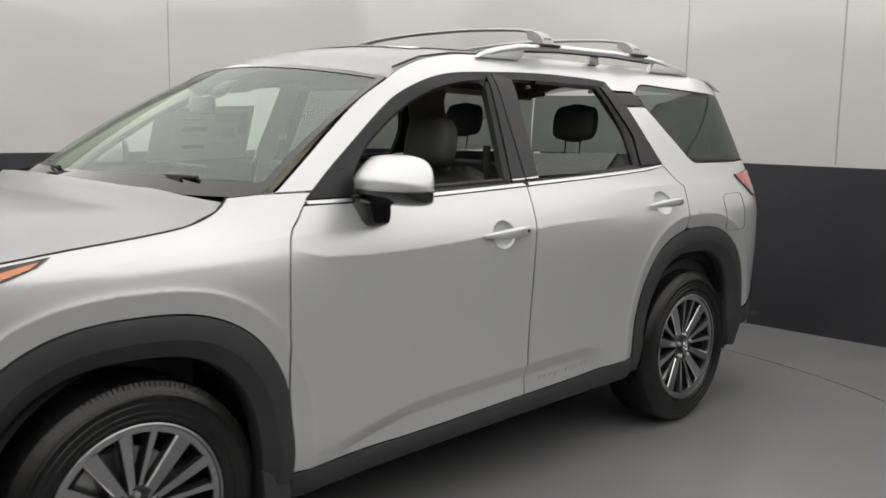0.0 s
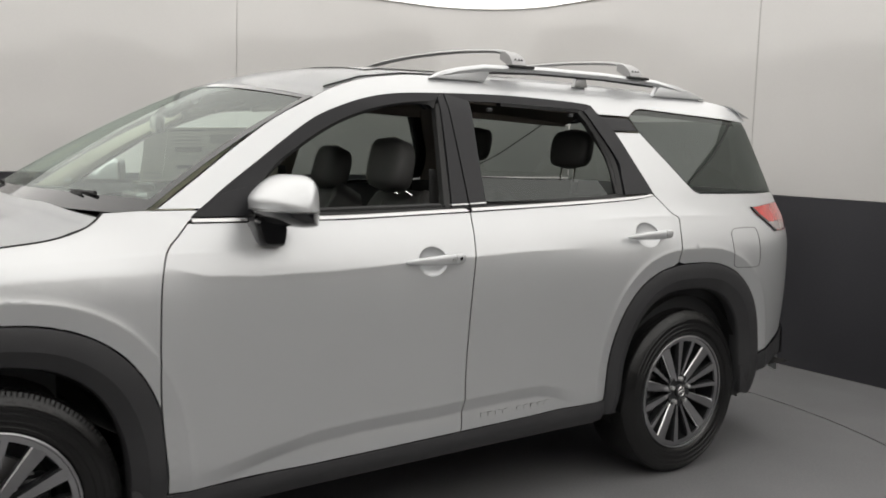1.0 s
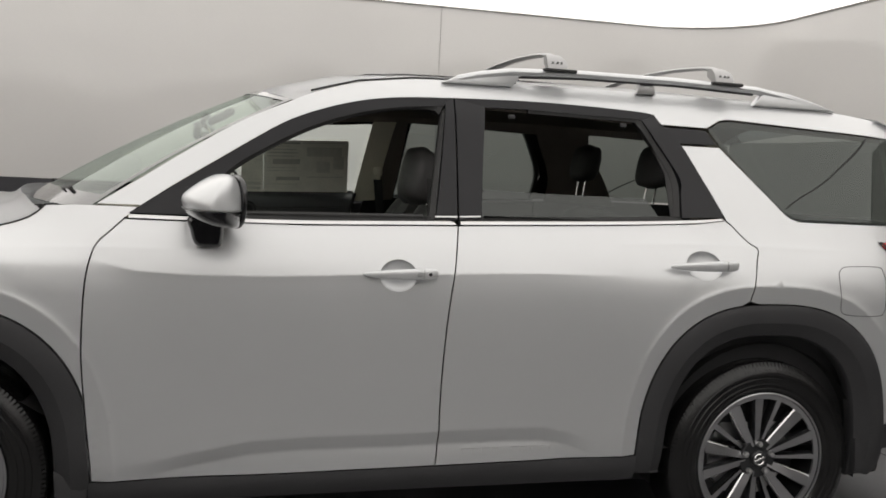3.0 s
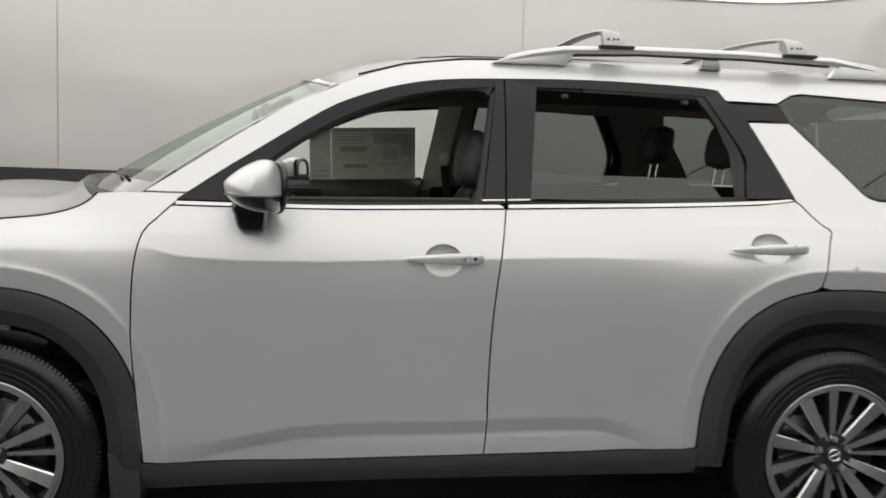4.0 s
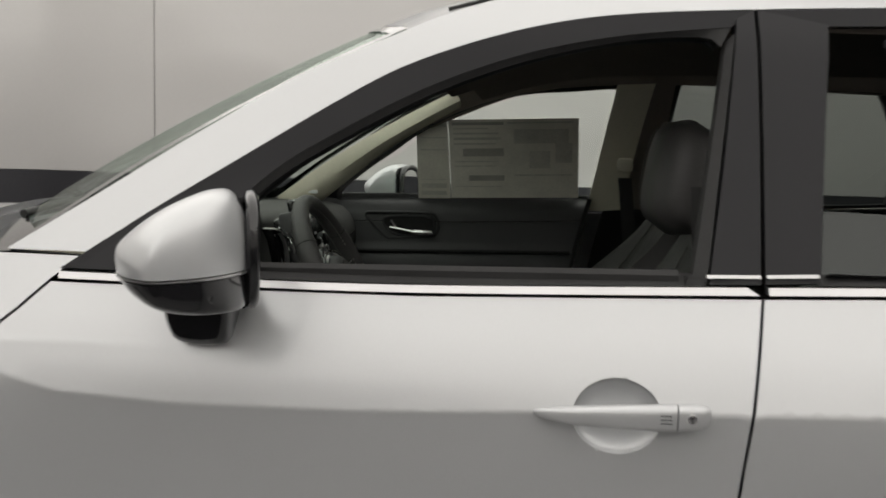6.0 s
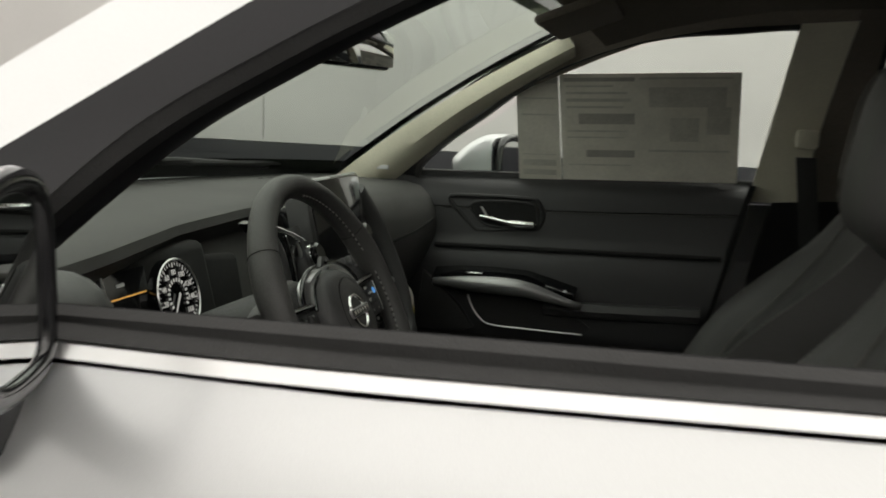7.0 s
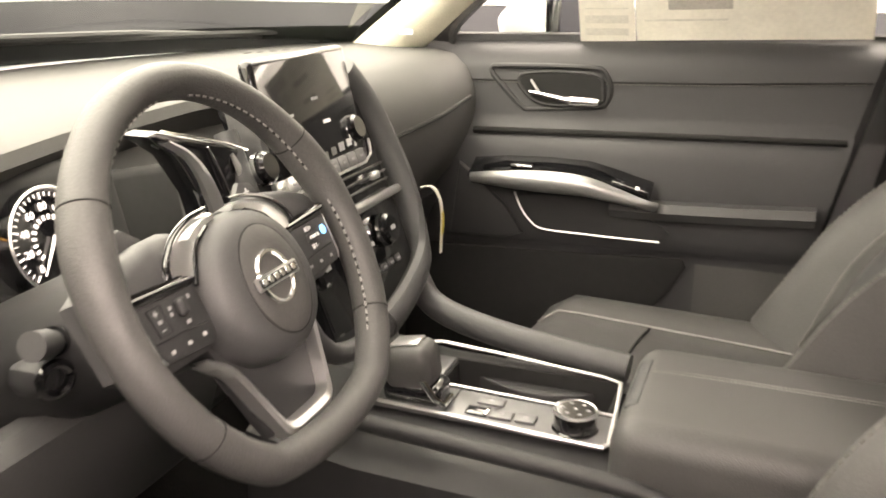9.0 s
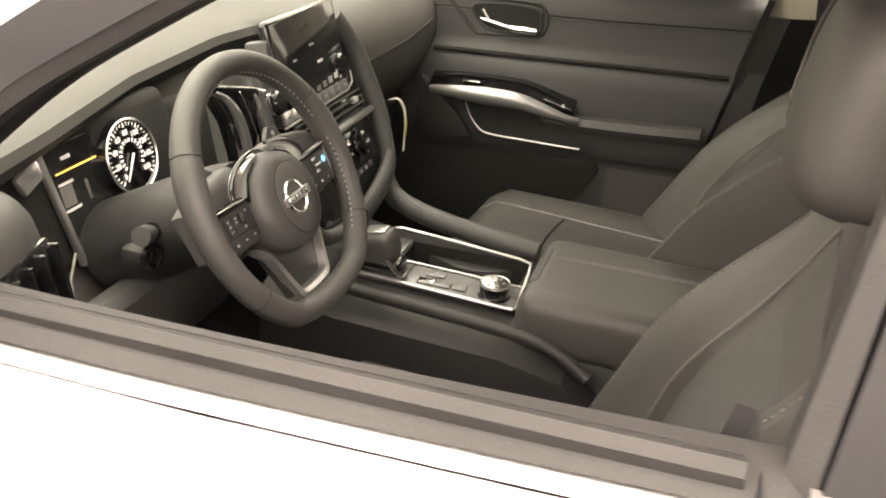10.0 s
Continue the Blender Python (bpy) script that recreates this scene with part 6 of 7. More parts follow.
YZ = Matrix(((0, 0, 1, 0), (1, 0, 0, 0), (0, 1, 0, 0), (0, 0, 0, 1)))
part("cheek_panel", prism(cheek, 0.035, 0.005, Matrix.Translation((0.762, 0, 0)) @ YZ), PIANO, stack)
inner = smooth_line([(-0.262, 1.226), (-0.226, 1.204), (-0.199, 1.168), (-0.180, 1.125), (-0.170, 1.08), (-0.168, 1.04)], 24)
outer = smooth_line([(-0.250, 1.226), (-0.214, 1.207), (-0.182, 1.175), (-0.158, 1.13), (-0.148, 1.085), (-0.148, 1.04)], 24)
rows = [[(0.788, a[0] - 0.004, a[1] - 0.003), (0.801, a[0], a[1]), (0.8035, (a[0] + b[0]) / 2, (a[1] + b[1]) / 2), (0.800, b[0], b[1]), (0.795, b[0], b[1])] for a, b in zip(inner, outer)]
part("cheek_strip", grid_bm(rows), SATIN, stack, "curved satin silver strip")
part("cheek_line", sweep([(0.799, -0.183, 1.207), (0.801, -0.158, 1.165), (0.802, -0.130, 1.105)], 0.0016, 6), CHROME, stack)
part("cheek_strip", sweep(smooth_line([(0.797, -0.134, 1.190), (0.801, -0.122, 1.165), (0.803, -0.098, 1.132), (0.803, -0.082, 1.106)], 16), lambda t: 0.0015 + 0.0055 * math.sin(math.pi * min(1, t * 0.9 + 0.1)), 8, flat=0.5, up=(1, 0, 0)), SATIN, stack)
part("cheek_edge", sweep([(0.799, -0.262, 1.238), (0.800, -0.15, 1.206), (0.800, -0.105, 1.190)], 0.0014, 6), CHROME, stack)

# ---- steering wheel ----
sw = comp("steering_wheel", "black leather steering wheel with silver lower trim")
A = radians(27.5)
SWM = Matrix(((0, -math.sin(A), math.cos(A), 0.940), (1, 0, 0, -0.370), (0, math.cos(A), math.sin(A), 1.158), (0, 0, 0, 1)))
RIM_R, RIM_FLAT = 0.178, -0.152


def rim_centre(a):
    """The rim's middle line, flattened at its foot."""
    y = RIM_R * math.sin(a)
    if y < RIM_FLAT:
        y = RIM_FLAT + (y - RIM_FLAT) * 0.45
    return Vector((0.006 + RIM_R * math.cos(a), y - 0.012, 0))


def rim_grip(a):
    """The rim's thickness: fuller where the thumbs rest."""
    return 0.0168 + 0.0024 * math.exp(-((math.sin(a) - 0.35) / 0.25) ** 2)


rings = []
for k in range(120):
    a = 2 * math.pi * k / 120
    c, g, o = rim_centre(a), rim_grip(a), Vector((math.cos(a), math.sin(a), 0))
    rings.append([tuple(SWM @ (c + o * (g * math.cos(t)) + Vector((0, 0, g * 1.12 * math.sin(t))))) for t in np.linspace(0, 2 * math.pi, 18, endpoint=False)])
part("rim", grid_bm(rings, close_u=True, close_v=True), LEATHER, sw, angle=80)
for a0, a1 in ((22, 82), (98, 158), (-44, 8), (172, 224)):
    pts = []
    for a in np.radians(np.linspace(a0, a1, 18)):
        c, g, o = rim_centre(a), rim_grip(a), Vector((math.cos(a), math.sin(a), 0))
        pts.append(tuple(SWM @ (c - o * (g * 0.97) + Vector((0, 0, 0.006)))))
    stitch_line(pts, sw, 0.0085, 0.0010)
    part("rim_seam", sweep(pts, 0.0011, 5), DARK, sw)
for a in np.radians([32, 148, 214, -34]):
    c, g, o = rim_centre(a), rim_grip(a), Vector((math.cos(a), math.sin(a), 0))
    loop = [tuple(SWM @ (c + o * (g * math.cos(q)) + Vector((0, 0, g * 1.12 * math.sin(q))))) for q in np.linspace(0, 2 * math.pi, 24, endpoint=False)]
    part("rim_joint", sweep(loop, 0.0008, 5, closed=True), DARK, sw)
# hub pad, with its round cover and emblem
secs = []
for h, k in ((-0.060, 0.90), (-0.035, 0.97), (-0.015, 1.0), (0.000, 0.985), (0.010, 0.94), (0.017, 0.86), (0.021, 0.74), (0.0225, 0.60)):
    row = []
    for a in np.linspace(0, 2 * math.pi, 56, endpoint=False):
        ca, sa = math.cos(a), math.sin(a)
        row.append(tuple(SWM @ Vector((0.074 * k * math.copysign(abs(ca) ** 0.95, ca), -0.028 + 0.0705 * k * math.copysign(abs(sa) ** 0.95, sa) - 0.004 * (1 - k), h))))
    secs.append(row)
part("hub_pad", loft(secs), SOFT, sw, angle=70)
secs = [[tuple(SWM @ Vector((0.0425 * k * math.cos(a), -0.030 + 0.0505 * k * math.sin(a), h))) for a in np.linspace(0, 2 * math.pi, 48, endpoint=False)] for h, k in ((0.0195, 1.0), (0.0232, 1.0), (0.0240, 0.98), (0.0252, 0.6))]
part("hub_cover", loft(secs), LEATHER, sw, angle=40)
ov = [tuple(SWM @ Vector((0.0428 * math.cos(a), -0.030 + 0.0508 * math.sin(a), 0.0222))) for a in np.linspace(0, 2 * math.pi, 48, endpoint=False)]
part("hub_groove", sweep(ov, 0.0012, 6, closed=True), DARK, sw)
EM = SWM @ Matrix.Translation((-0.004, -0.028, 0.0252))
part("emblem_ring", moved(lathe([(0.0205, 0.0), (0.0220, 0.0026), (0.0240, 0.0026), (0.0252, 0.0)], 48), EM), CHROME, sw)
part("emblem_bar", moved(rbox(0.066, 0.0125, 0.0036, 0.0016, 2), EM @ Matrix.Translation((0, 0, 0.0022))), SATIN, sw)
part("emblem_bar_face", moved(rbox(0.060, 0.0085, 0.001, 0.0004, 1), EM @ Matrix.Translation((0, 0, 0.0040))), PIANO, sw)
for k in range(6):
    part("emblem_stroke", moved(rbox(0.0064, 0.0058, 0.001, 0.0004, 1), EM @ Matrix.Translation((-0.0237 + 0.0095 * k, 0, 0.0048))), CHROME, sw)
# spokes: padded cover, satin crescent beside the hub, gloss strip and switch pad
for side in (-1, 1):
    w2 = lambda pts: [(side * x, y) for x, y in pts]
    secs = []
    for x, top, low, h in ((0.040, 0.045, -0.060, -0.018), (0.060, 0.048, -0.058, -0.012), (0.090, 0.047, -0.056, -0.008), (0.125, 0.040, -0.056, -0.006), (0.158, 0.032, -0.050, -0.010), (0.172, 0.024, -0.040, -0.014)):
        secs.append([tuple(SWM @ Vector((side * x, y, z))) for y, z in ((top, h - 0.012), (top - 0.006, h - 0.003), (top - 0.016, h), (low + 0.010, h), (low, h - 0.008), (low, h - 0.022), (top, h - 0.026))])
    part("spoke", loft(secs), SOFT, sw, angle=50)
    crescent = [tuple(p) for p in smooth_line([(0.094, 0.010), (0.088, 0.022), (0.070, 0.036), (0.044, 0.045), (0.018, 0.0475)], 16)] + [tuple(p) for p in smooth_line([(0.014, 0.040), (0.040, 0.034), (0.060, 0.020), (0.068, 0.009), (0.072, 0.003)], 16)]
    rows = []
    for p, q in zip(crescent[:16], crescent[16:][::-1]):
        rows.append([tuple(SWM @ Vector((side * (p[0] + (q[0] - p[0]) * t), p[1] + (q[1] - p[1]) * t, z))) for t, z in ((0, -0.010), (0.04, -0.001), (0.5, 0.004), (0.96, 0.003), (1, -0.006))])
    part("spoke_crescent", grid_bm(rows), SATIN, sw, "satin silver crescent")
    edge = [tuple(SWM @ Vector((side * x, y, 0.0005))) for x, y in smooth_line([(0.098, 0.008), (0.092, 0.023), (0.073, 0.0385), (0.045, 0.048), (0.018, 0.0505)], 20)]
    part("crescent_edge", sweep(edge, 0.0032, 8, flat=0.7), PIANO, sw)
    inner_edge = [tuple(SWM @ Vector((side * x, y, 0.002))) for x, y in smooth_line([(0.074, -0.004), (0.064, 0.012), (0.052, 0.026), (0.030, 0.036)], 16)]
    part("crescent_gap", sweep(inner_edge, 0.0026, 8), PIANO, sw)
    part("gloss_strip", moved(prism(w2([(0.078, 0.001), (0.152, 0.004), (0.158, 0.010), (0.150, 0.0125), (0.090, 0.010), (0.076, 0.008)]), 0.006, 0.002), SWM @ Matrix.Translation((0, 0, -0.003))), PIANO, sw)
    part("strip_line", sweep([tuple(SWM @ Vector((side * x, y, 0.0036))) for x, y in ((0.080, 0.0045), (0.118, 0.0065), (0.152, 0.0080))], 0.0009, 6), SATIN, sw)
    pad_p = w2([(0.074, -0.001), (0.147, 0.001), (0.152, -0.004), (0.146, -0.043), (0.140, -0.048), (0.082, -0.052), (0.076, -0.047)])
    part("switch_pad", moved(prism(pad_p, 0.007, 0.002), SWM @ Matrix.Translation((0, 0, -0.006))), HARD, sw)
    part("pad_edge", sweep([tuple(SWM @ Vector((side * x, y, 0.0012))) for x, y in ((0.150, 0.000), (0.1465, -0.040), (0.142, -0.047))], 0.0007, 6), SATIN, sw)
    part("pad_groove", sweep([tuple(SWM @ Vector((side * x, y, 0.0012))) for x, y in ((0.080, -0.034), (0.112, -0.031), (0.144, -0.030))], 0.0007, 5), DARK, sw)
    # lower row of three marks
    for x in (0.090, 0.110, 0.131):
        part("switch_mark", moved(rbox(0.0050, 0.0030, 0.0006, 0.0002, 1), SWM @ Matrix.Translation((side * x, -0.041, 0.0013))), DIM, sw)
# volume rocker and selector on one side, speed switches on the other
rocker = [(-0.138, -0.004), (-0.122, -0.004), (-0.121, -0.027), (-0.136, -0.027), (-0.138, -0.004)]
part("volume_rocker", sweep([tuple(SWM @ Vector((x, y, 0.0014))) for x, y in rocker], 0.0007, 5), DARK, sw)
for x, y, w_, h_ in ((-0.130, -0.009, 0.0050, 0.0010), (-0.130, -0.009, 0.0010, 0.0050), (-0.129, -0.016, 0.0040, 0.0030), (-0.129, -0.023, 0.0050, 0.0010), (-0.088, -0.008, 0.0035, 0.0035), (-0.113, -0.010, 0.0035, 0.0030), (-0.100, -0.026, 0.0050, 0.0028), (-0.114, -0.015, 0.0030, 0.0030)):
    part("switch_mark", moved(rbox(w_, h_, 0.0006, 0, 1), SWM @ Matrix.Translation((x, y, 0.0014))), DIM, sw)
part("selector_roller", moved(rbox(0.010, 0.015, 0.008, 0.0035, 3), SWM @ Matrix.Translation((-0.102, -0.013, 0.0030))), HARD, sw)
part("speed_rocker", moved(rbox(0.020, 0.0085, 0.006, 0.0025, 2), SWM @ Matrix.Translation((0.112, -0.0155, 0.0025))), HARD, sw)
lettering("RES+", 0.0062, SWM @ Matrix.Translation((0.112, -0.0065, 0.0016)), MARK, sw, "switch_word")
lettering("CANCEL", 0.0048, SWM @ Matrix.Translation((0.112, -0.0155, 0.0060)), MARK, sw, "switch_word")
lettering("SET-", 0.0062, SWM @ Matrix.Translation((0.112, -0.0250, 0.0016)), MARK, sw, "switch_word")
part("blue_switch", moved(lathe([(0, 0.0016), (0.0048, 0.0014), (0.0052, 0.0)], 20), SWM @ Matrix.Translation((0.138, -0.014, 0.0005))), GLOW_BLUE, sw)
# shift paddle behind the spoke
for side in (-1, 1):
    part("shift_paddle", moved(prism([(side * x, y) for x, y in ((0.070, 0.020), (0.098, 0.026), (0.116, 0.040), (0.106, 0.060), (0.088, 0.064), (0.070, 0.050))], 0.010, 0.004), SWM @ Matrix.Translation((0, 0, -0.040))), SOFT, sw)
part("paddle_mark", moved(rbox(0.008, 0.0014, 0.0006, 0, 1), SWM @ Matrix.Translation((0.092, 0.052, -0.0296))), MARK, sw)
part("paddle_mark", moved(rbox(0.0014, 0.008, 0.0006, 0, 1), SWM @ Matrix.Translation((0.092, 0.052, -0.0294))), MARK, sw)
# lower spoke and its V-shaped silver trim
part("lower_spoke", moved(prism([(-0.074, -0.050), (0.074, -0.050), (0.064, -0.090), (0.046, -0.152), (-0.046, -0.152), (-0.064, -0.090)], 0.016, 0.004), SWM @ Matrix.Translation((0, 0, -0.036))), HARD, sw)
out_v = smooth_line([(-0.096, -0.062), (-0.082, -0.074), (-0.068, -0.088), (-0.048, -0.140), (-0.040, -0.156), (-0.024, -0.161), (0.024, -0.161), (0.040, -0.156), (0.048, -0.140), (0.068, -0.088), (0.074, -0.074)], 60)
in_v = smooth_line([(-0.092, -0.060), (-0.076, -0.070), (-0.061, -0.086), (-0.041, -0.134), (-0.034, -0.144), (-0.022, -0.147), (0.022, -0.147), (0.034, -0.144), (0.041, -0.134), (0.061, -0.086), (0.068, -0.070)], 60)
rows = [[tuple(SWM @ Vector((p[0] + (q[0] - p[0]) * t, p[1] + (q[1] - p[1]) * t, z))) for t, z in ((0, -0.024), (0.0, -0.010), (0.35, -0.006), (0.8, -0.008), (1, -0.014), (1, -0.024))] for p, q in zip(out_v, in_v)]
part("lower_trim", grid_bm(rows), SATIN, sw, "satin silver V-shaped trim", 30)
# column, shroud and stalks
col = comp("steering_column", "black steering column with control stalks")
part("shroud", moved(loft([[(0.070 * math.cos(a) * k, 0.062 * math.sin(a) * k - 0.012, h) for a in np.linspace(0, 2 * math.pi, 24, endpoint=False)] for h, k in ((-0.30, 1.15), (-0.18, 1.1), (-0.09, 1.0), (-0.055, 0.9))]), SWM), HARD, col)
part("wiper_stalk", sweep([tuple(SWM @ Vector(p)) for p in ((0.05, -0.02, -0.09), (0.12, 0.005, -0.075), (0.20, 0.02, -0.06))], 0.011, 10), HARD, col)
part("light_stalk", sweep([(0.770, -0.370, 1.060), (0.788, -0.425, 1.078), (0.800, -0.472, 1.092)], lambda t: 0.008 + 0.004 * t, 12), HARD, col)
part("stalk_end", sweep([(0.797, -0.462, 1.089), (0.803, -0.484, 1.096)], 0.0135, 16), SOFT, col)
part("stalk_band", sweep([(0.790, -0.436, 1.082), (0.795, -0.452, 1.087)], 0.0138, 16), PIANO, col)
box_at("switch_boss", (0.775, -0.460, 1.052), (0.040, 0.032, 0.032), HARD, col, 0.012)
part("boss_ring", sweep([(0.800 + 0.004 * math.cos(a), -0.460 + 0.014 * math.cos(a), 1.055 + 0.014 * math.sin(a)) for a in np.linspace(0, 2 * math.pi, 24, endpoint=False)], 0.005, 8, closed=True), PIANO, col)


# ---- centre console ----
cons = comp("centre_console", "black centre console with graphite top plate and cup holders", (-0.032, 0.016, -0.008))
SECTIONS = ((0.80, -0.16, 0.875), (0.95, -0.165, 0.855), (1.10, -0.165, 0.850), (1.25, -0.165, 0.845), (1.36, -0.165, 0.825), (1.42, -0.165, 0.76), (1.75, -0.165, 0.74))
part("console_body", loft([[(x, y0, 0.44), (x, y0 + 0.02, z0 - 0.04), (x, -0.055, z0 - 0.010), (x, 0.038, z0 - 0.010), (x, 0.038, 0.44)] for x, y0, z0 in SECTIONS]), HARD, cons, angle=30)
part("console_side", loft([[(x, 0.136, 0.44), (x, 0.136, z0 - 0.008), (x, 0.170, z0 - 0.008), (x, 0.225, z0 - 0.03), (x, 0.26, 0.44)] for x, y0, z0 in SECTIONS]), SOFT, cons, angle=30)
part("console_infill", rbox(0.19, 0.122, 0.40, 0, 1, Matrix.Translation((0.897, 0.0985, 0.645))), SOFT, cons)
part("console_infill", rbox(0.51, 0.122, 0.29, 0, 1, Matrix.Translation((1.494, 0.0985, 0.59))), SOFT, cons)
part("console_ledge", sweep(smooth_line([(0.90, -0.105, 0.862), (1.05, -0.105, 0.852), (1.20, -0.110, 0.846), (1.32, -0.12, 0.838), (1.40, -0.135, 0.80)], 24), 0.012, 10), HARD, cons)
part("top_plate", rbox(0.315, 0.080, 0.008, 0.003, 2, pose(1.088, -0.004, 0.850, 0, 1.5, 0)), CONSOLE_PLATE, cons)
# Tray floor and walls are near-black: the well's shade is painted in.
part("tray_floor", rbox(0.24, 0.091, 0.004, 0, 1, Matrix.Translation((1.115, 0.086, 0.772))), DARK, cons)
for size, at in (((0.24, 0.004, 0.078), (1.115, 0.041, 0.810)), ((0.24, 0.004, 0.082), (1.115, 0.133, 0.812)), ((0.004, 0.091, 0.078), (0.995, 0.087, 0.810)), ((0.004, 0.091, 0.078), (1.235, 0.087, 0.810))):
    box_at("tray_wall", at, size, DARK, cons, 0)
box_at("tray_surround", (0.955, 0.088, 0.849), (0.075, 0.098, 0.010), CONSOLE_PLATE, cons, 0.003)
wave = [(1.03, 0.130), (1.06, 0.114), (1.10, 0.100), (1.14, 0.100), (1.18, 0.116), (1.20, 0.131)]
part("cup_divider", prism([(x, y) for x, y in smooth_line(wave, 20)], 0.045, 0.003, Matrix.Translation((0, 0, 0.788))), HARD, cons)
wave = [(1.03, 0.045), (1.07, 0.060), (1.12, 0.062), (1.16, 0.052), (1.18, 0.045)]
part("cup_divider", prism([(x, y) for x, y in smooth_line(wave, 20)], 0.045, 0.003, Matrix.Translation((0, 0, 0.788))), HARD, cons)
for x, y in ((1.07, 0.105), (1.165, 0.095)):
    box_at("cup_tab", (x, y - 0.03, 0.822), (0.008, 0.010, 0.02), SATIN, cons, 0.002)
frame_pts = [(0.958, 0.125, 0.878), (0.970, 0.136, 0.876), (1.05, 0.142, 0.868), (1.21, 0.136, 0.858), (1.236, 0.128, 0.856), (1.241, 0.09, 0.854), (1.250, -0.035, 0.850), (1.245, -0.046, 0.850), (1.10, -0.045, 0.854), (0.93, -0.043, 0.860)]
part("bright_frame", sweep(frame_pts, 0.0032, 8, flat=0.7), SATIN, cons, "bright frame round the console top")
part("bright_divider", sweep([(0.99, 0.040, 0.857), (1.10, 0.038, 0.855), (1.243, 0.036, 0.852)], 0.0022, 8), SATIN, cons)
part("plate_joint", rbox(0.0015, 0.078, 0.001, 0, 1, Matrix.Translation((1.035, -0.004, 0.8565))), DARK, cons)
for x, y, w_, d_ in ((1.085, 0.012, 0.036, 0.020), (1.075, -0.020, 0.030, 0.022), (1.108, -0.020, 0.030, 0.022), (1.140, -0.018, 0.026, 0.022)):
    b = box_at("console_button", (x, y, 0.8555), (w_, d_, 0.004), PIANO if x == 1.075 else CONSOLE_PLATE, cons, 0.0015)
    if x != 1.075:
        box_at("button_mark", (x, y, 0.8578), (0.006, 0.003, 0.0006), DIM, cons, 0)
box_at("button_tip", (1.0885, -0.020, 0.8585), (0.006, 0.020, 0.003), CHROME, cons, 0.001)
part("mode_knob", lathe([(0, 0.024), (0.024, 0.024), (0.0265, 0.022), (0.0275, 0.0), (0.030, -0.002)], 40, Matrix.Translation((1.202, -0.012, 0.8535))), PIANO, cons)
part("knob_ring", lathe([(0.0255, 0.0235), (0.0272, 0.0245), (0.0285, 0.021)], 40, Matrix.Translation((1.202, -0.012, 0.8535))), SATIN, cons)
for k in range(7):
    a = 2 * math.pi * k / 6
    rr = 0.0 if k == 6 else 0.016
    box_at("knob_mark", (1.202 + rr * math.cos(a), -0.012 + rr * math.sin(a), 0.878), (0.005, 0.004, 0.0006), DIM, cons, 0)
shift = part("gear_selector", rbox(0.070, 0.060, 0.062, 0.018, 4, pose(0.978, -0.006, 0.902, 0, -10, 0)), LEATHER, cons, "short gear selector with lit top")
part("selector_top", rbox(0.040, 0.034, 0.004, 0.002, 2, pose(0.972, -0.006, 0.9335, 0, -10, 0)), SATIN, cons)
part("selector_foot", rbox(0.080, 0.056, 0.030, 0.010, 3, pose(0.985, -0.006, 0.868, 0, 0, 0)), PIANO, cons)
part("selector_blade", sweep([(1.000, -0.030, 0.892), (1.020, -0.034, 0.870), (1.032, -0.034, 0.862), (1.036, -0.010, 0.866)], 0.005, 8), CHROME, cons)
part("side_rail", sweep(smooth_line([(0.875, 0.240, 0.985), (0.890, 0.232, 0.935), (0.935, 0.210, 0.898), (1.05, 0.190, 0.876), (1.24, 0.172, 0.860)], 26), 0.021, 12), SOFT, cons)
rest = part("armrest", rbox(0.36, 0.275, 0.115, 0.034, 5, pose(1.435, 0.040, 0.846, 0, 1, 0)), LEATHER, cons, "padded black armrest lid")
stitch_line([(1.285, 0.075, 0.9055), (1.40, 0.078, 0.9048), (1.60, 0.08, 0.902)], cons, 0.005, 0.0006)
stitch_line([(1.285, 0.083, 0.9053), (1.40, 0.086, 0.9046), (1.60, 0.088, 0.902)], cons, 0.005, 0.0006)
box_at("embossed_tab", (1.272, 0.045, 0.899), (0.020, 0.14, 0.008), LEATHER_INSERT, cons, 0.004, (0, -28, 0))
for k in range(10):
    box_at("embossed_bar", (1.2695, -0.008 + 0.0115 * k, 0.9025), (0.010, 0.006, 0.0012), LEATHER_INSERT, cons, 0.0005, (0, -28, 0))
box_at("armrest_box", (1.46, 0.04, 0.76), (0.34, 0.26, 0.10), SOFT, cons, 0.015)

# ---- belts, buckles ----
belts = comp("seat_belts", "black seat belts with chrome tongues", (0.0, 0.0, 0.0))
part("buckle", rbox(0.030, 0.026, 0.10, 0.006, 2, pose(1.362, -0.077, 0.690, 8, 10, 0)), HARD, belts)
part("release_button", rbox(0.012, 0.024, 0.016, 0.003, 2, pose(1.351, -0.073, 0.737, 8, 10, 0)), RED_PLASTIC, belts)
rows = [[(1.655 + 0.10 * t + dx, 0.70 - 0.02 * t, 1.35 - 0.85 * t) for dx in (-0.022, 0.022)] for t in np.linspace(0, 1, 12)]
part("belt_webbing", grid_bm(rows), BELT_WEB, belts)
rows = [[(1.62 + 0.06 * t + dx, -0.74 + 0.0 * t, 1.38 - 0.85 * t) for dx in (-0.022, 0.022)] for t in np.linspace(0, 1, 12)]
part("belt_webbing", grid_bm(rows), BELT_WEB, belts)
part("belt_tongue", rbox(0.045, 0.004, 0.018, 0.003, 2, pose(1.648, 0.735, 1.081, 0, 15, 0)), CHROME, belts)
part("belt_tongue", rbox(0.014, 0.004, 0.045, 0.003, 2, pose(1.642, 0.735, 1.062, 0, 15, 0)), CHROME, belts)
box_at("belt_guide", (1.655, 0.715, 1.39), (0.05, 0.02, 0.045), BEIGE, belts, 0.01)
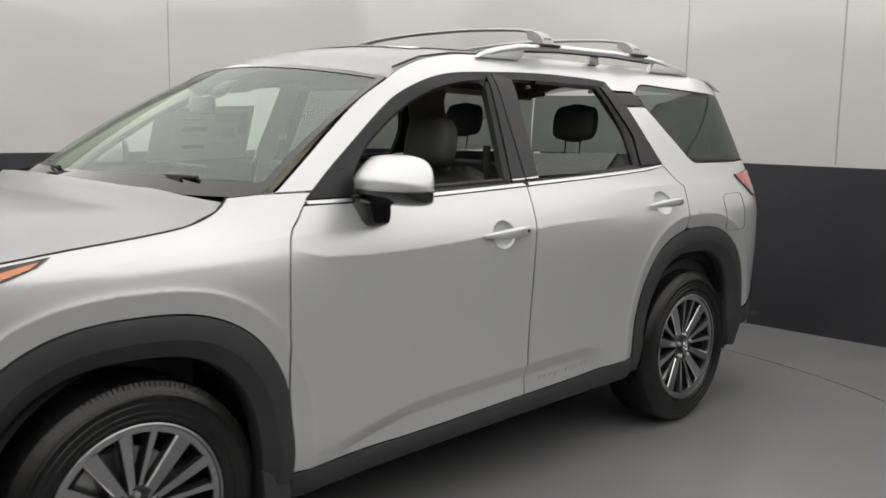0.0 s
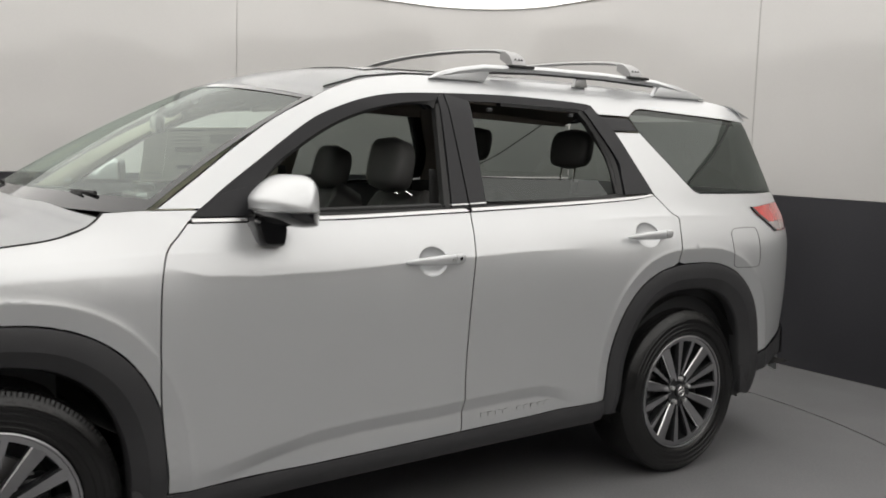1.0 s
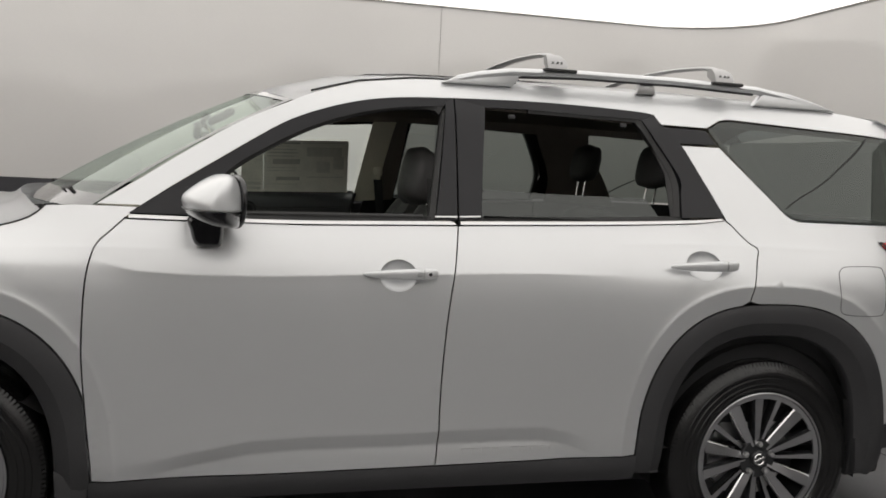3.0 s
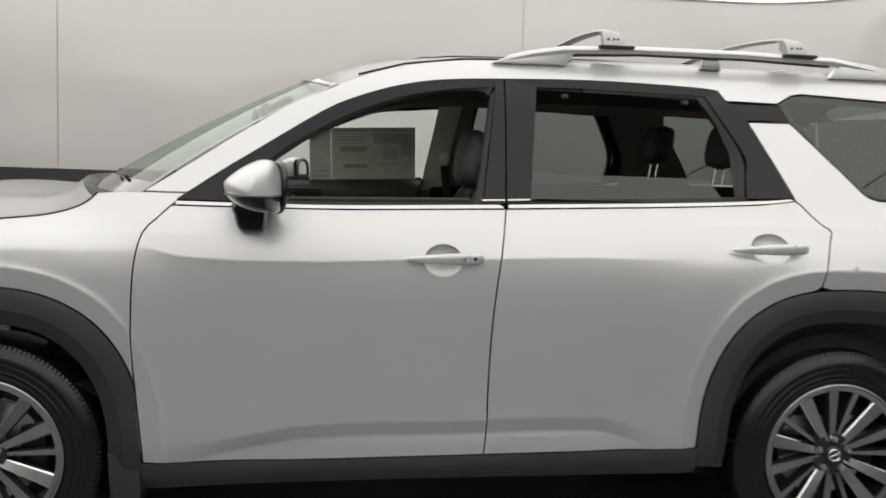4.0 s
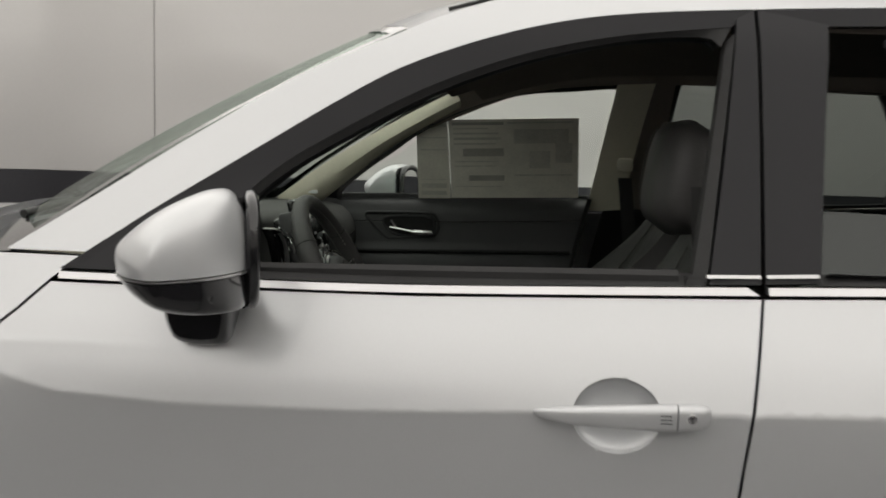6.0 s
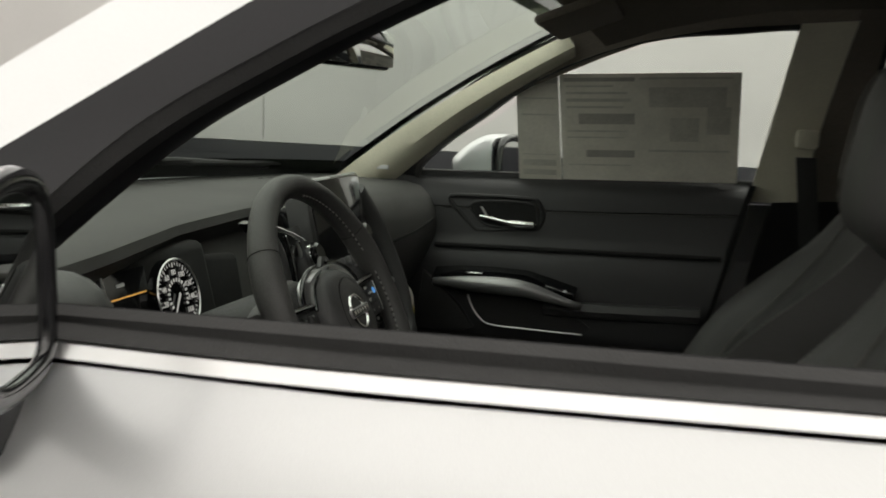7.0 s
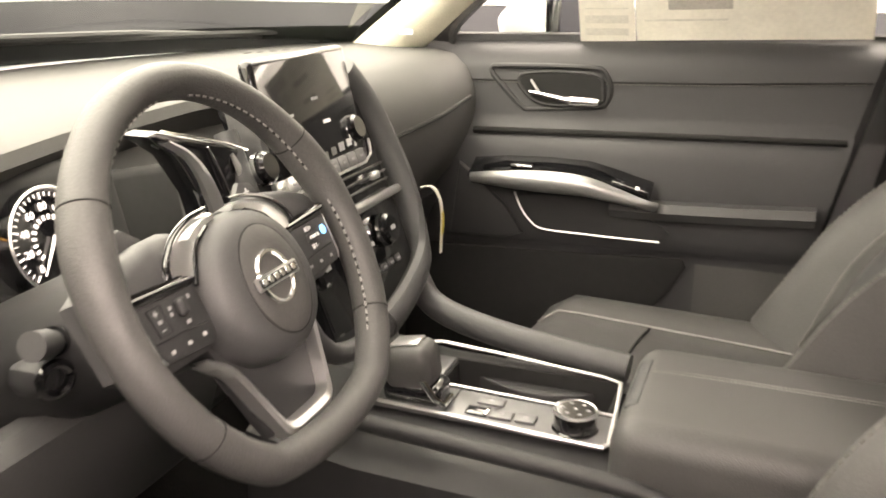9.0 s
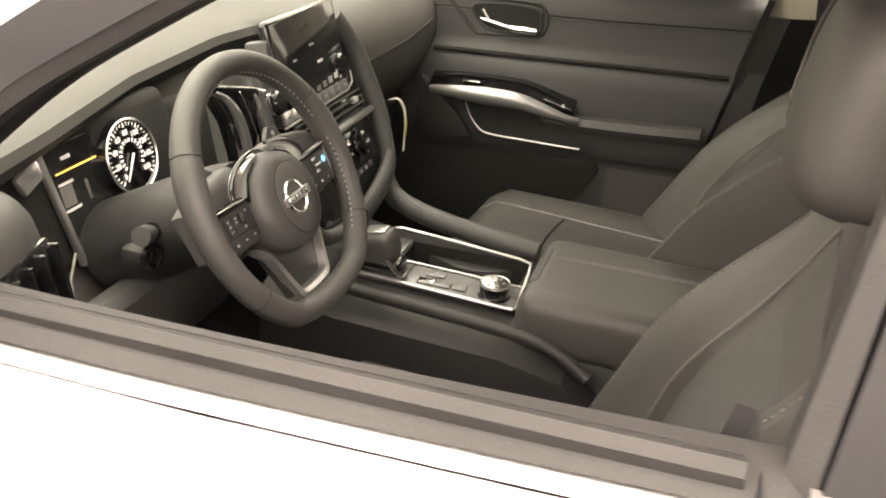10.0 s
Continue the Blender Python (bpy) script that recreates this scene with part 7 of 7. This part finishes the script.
box_at("pedal", (0.52, -0.36, 0.60), (0.03, 0.11, 0.07), RUBBER, floor_pan, 0.006, (0, 35, 0))
box_at("pedal", (0.50, -0.20, 0.58), (0.03, 0.05, 0.15), RUBBER, floor_pan, 0.006, (0, 35, 0))
box_at("floor_mat", (0.80, 0.42, 0.437), (0.62, 0.52, 0.008), CARPET, floor_pan, 0.003)
box_at("floor_mat", (0.80, -0.42, 0.437), (0.62, 0.52, 0.008), CARPET, floor_pan, 0.003)


# ---- loose papers ----
def glass_sheet(name, poly, mat, parent, out, label=""):
    return side_panel(name, poly, mat, parent, 1, out=out, gap=0, lip=0.0006, label=label)


sticker = empty("window_sticker", at=(1.25, 0.85, 1.38), label="large off-white price sheet stuck inside the passenger window", category="sticker")
tagged(sticker, kind="thing")
inv = Matrix.Translation((-1.25, -0.85, -1.38))


def on_sticker(ob):
    ob.matrix_parent_inverse = inv
    return ob


on_sticker(glass_sheet("sheet", [(1.088, 1.258), (1.519, 1.274), (1.502, 1.537), (1.078, 1.520)], PAPER, sticker, -0.026))
on_sticker(glass_sheet("side_sheet", [(0.974, 1.253), (1.086, 1.257), (1.076, 1.516), (0.972, 1.508)], PAPER, sticker, -0.027))


def print_bar(u0, v0, u1, v1, mat):
    def at(u, v):
        x = 1.080 + 0.425 * u + 0.012 * v
        return (x, 1.527 - 0.258 * v + 0.016 * (u - 0.5))
    on_sticker(glass_sheet("print_bar", [at(u0, v1), at(u1, v1), at(u1, v0), at(u0, v0)], mat, sticker, -0.0275))


for bar in ((0.02, 0.03, 0.42, 0.065, PRINT_DARK), (0.45, 0.03, 0.95, 0.05, PRINT), (0.03, 0.10, 0.30, 0.115, PRINT), (0.03, 0.16, 0.38, 0.18, PRINT), (0.10, 0.36, 0.42, 0.46, PRINT_DARK), (0.03, 0.22, 0.40, 0.25, PRINT),
            (0.03, 0.29, 0.36, 0.31, PRINT), (0.14, 0.71, 0.42, 0.78, PRINT_DARK), (0.03, 0.52, 0.38, 0.535, PRINT), (0.03, 0.58, 0.36, 0.595, PRINT), (0.03, 0.85, 0.40, 0.865, PRINT), (0.50, 0.12, 0.92, 0.30, PRINT), (0.62, 0.40, 0.78, 0.62, PRINT), (0.82, 0.30, 0.95, 0.55, PRINT), (0.50, 0.70, 0.95, 0.72, PRINT)):
    print_bar(*bar)
for z0, z1 in ((1.478, 1.490), (1.30, 1.303), (1.272, 1.288), (1.248, 1.262), (1.44, 1.444), (1.40, 1.404)):
    on_sticker(glass_sheet("print_bar", [(0.985, z0 + 0.018), (1.072, z0 + 0.020), (1.072, z1 + 0.020), (0.985, z1 + 0.018)], PRINT, sticker, -0.0285))

tag = empty("hang_tag", at=(0.778, 0.553, 0.923), label="white paper tag with yellow print hung on the glovebox", category="tag")
line = smooth_line([(0.775, 0.505, 0.985), (0.785, 0.535, 0.980), (0.793, 0.555, 0.955), (0.793, 0.570, 0.915), (0.788, 0.580, 0.870), (0.785, 0.585, 0.835)], 24)
rows = [[(x - 0.79, y - 0.55 - 0.006 * w_, z - 0.9 + 0.001) for w_ in (-1, 1)] + [(x - 0.792, y - 0.55 - 0.006 * w_, z - 0.9) for w_ in (1, -1)] for x, y, z in line]
part("strap", grid_bm(rows, close_v=True), PAPER, tag)
rows = [[(x - 0.7885, y - 0.55 - 0.0055 * w_, z - 0.9 + 0.001) for w_ in (-1, 1)] for x, y, z in line[12:19]]
part("yellow_print", grid_bm(rows), YELLOW, tag)
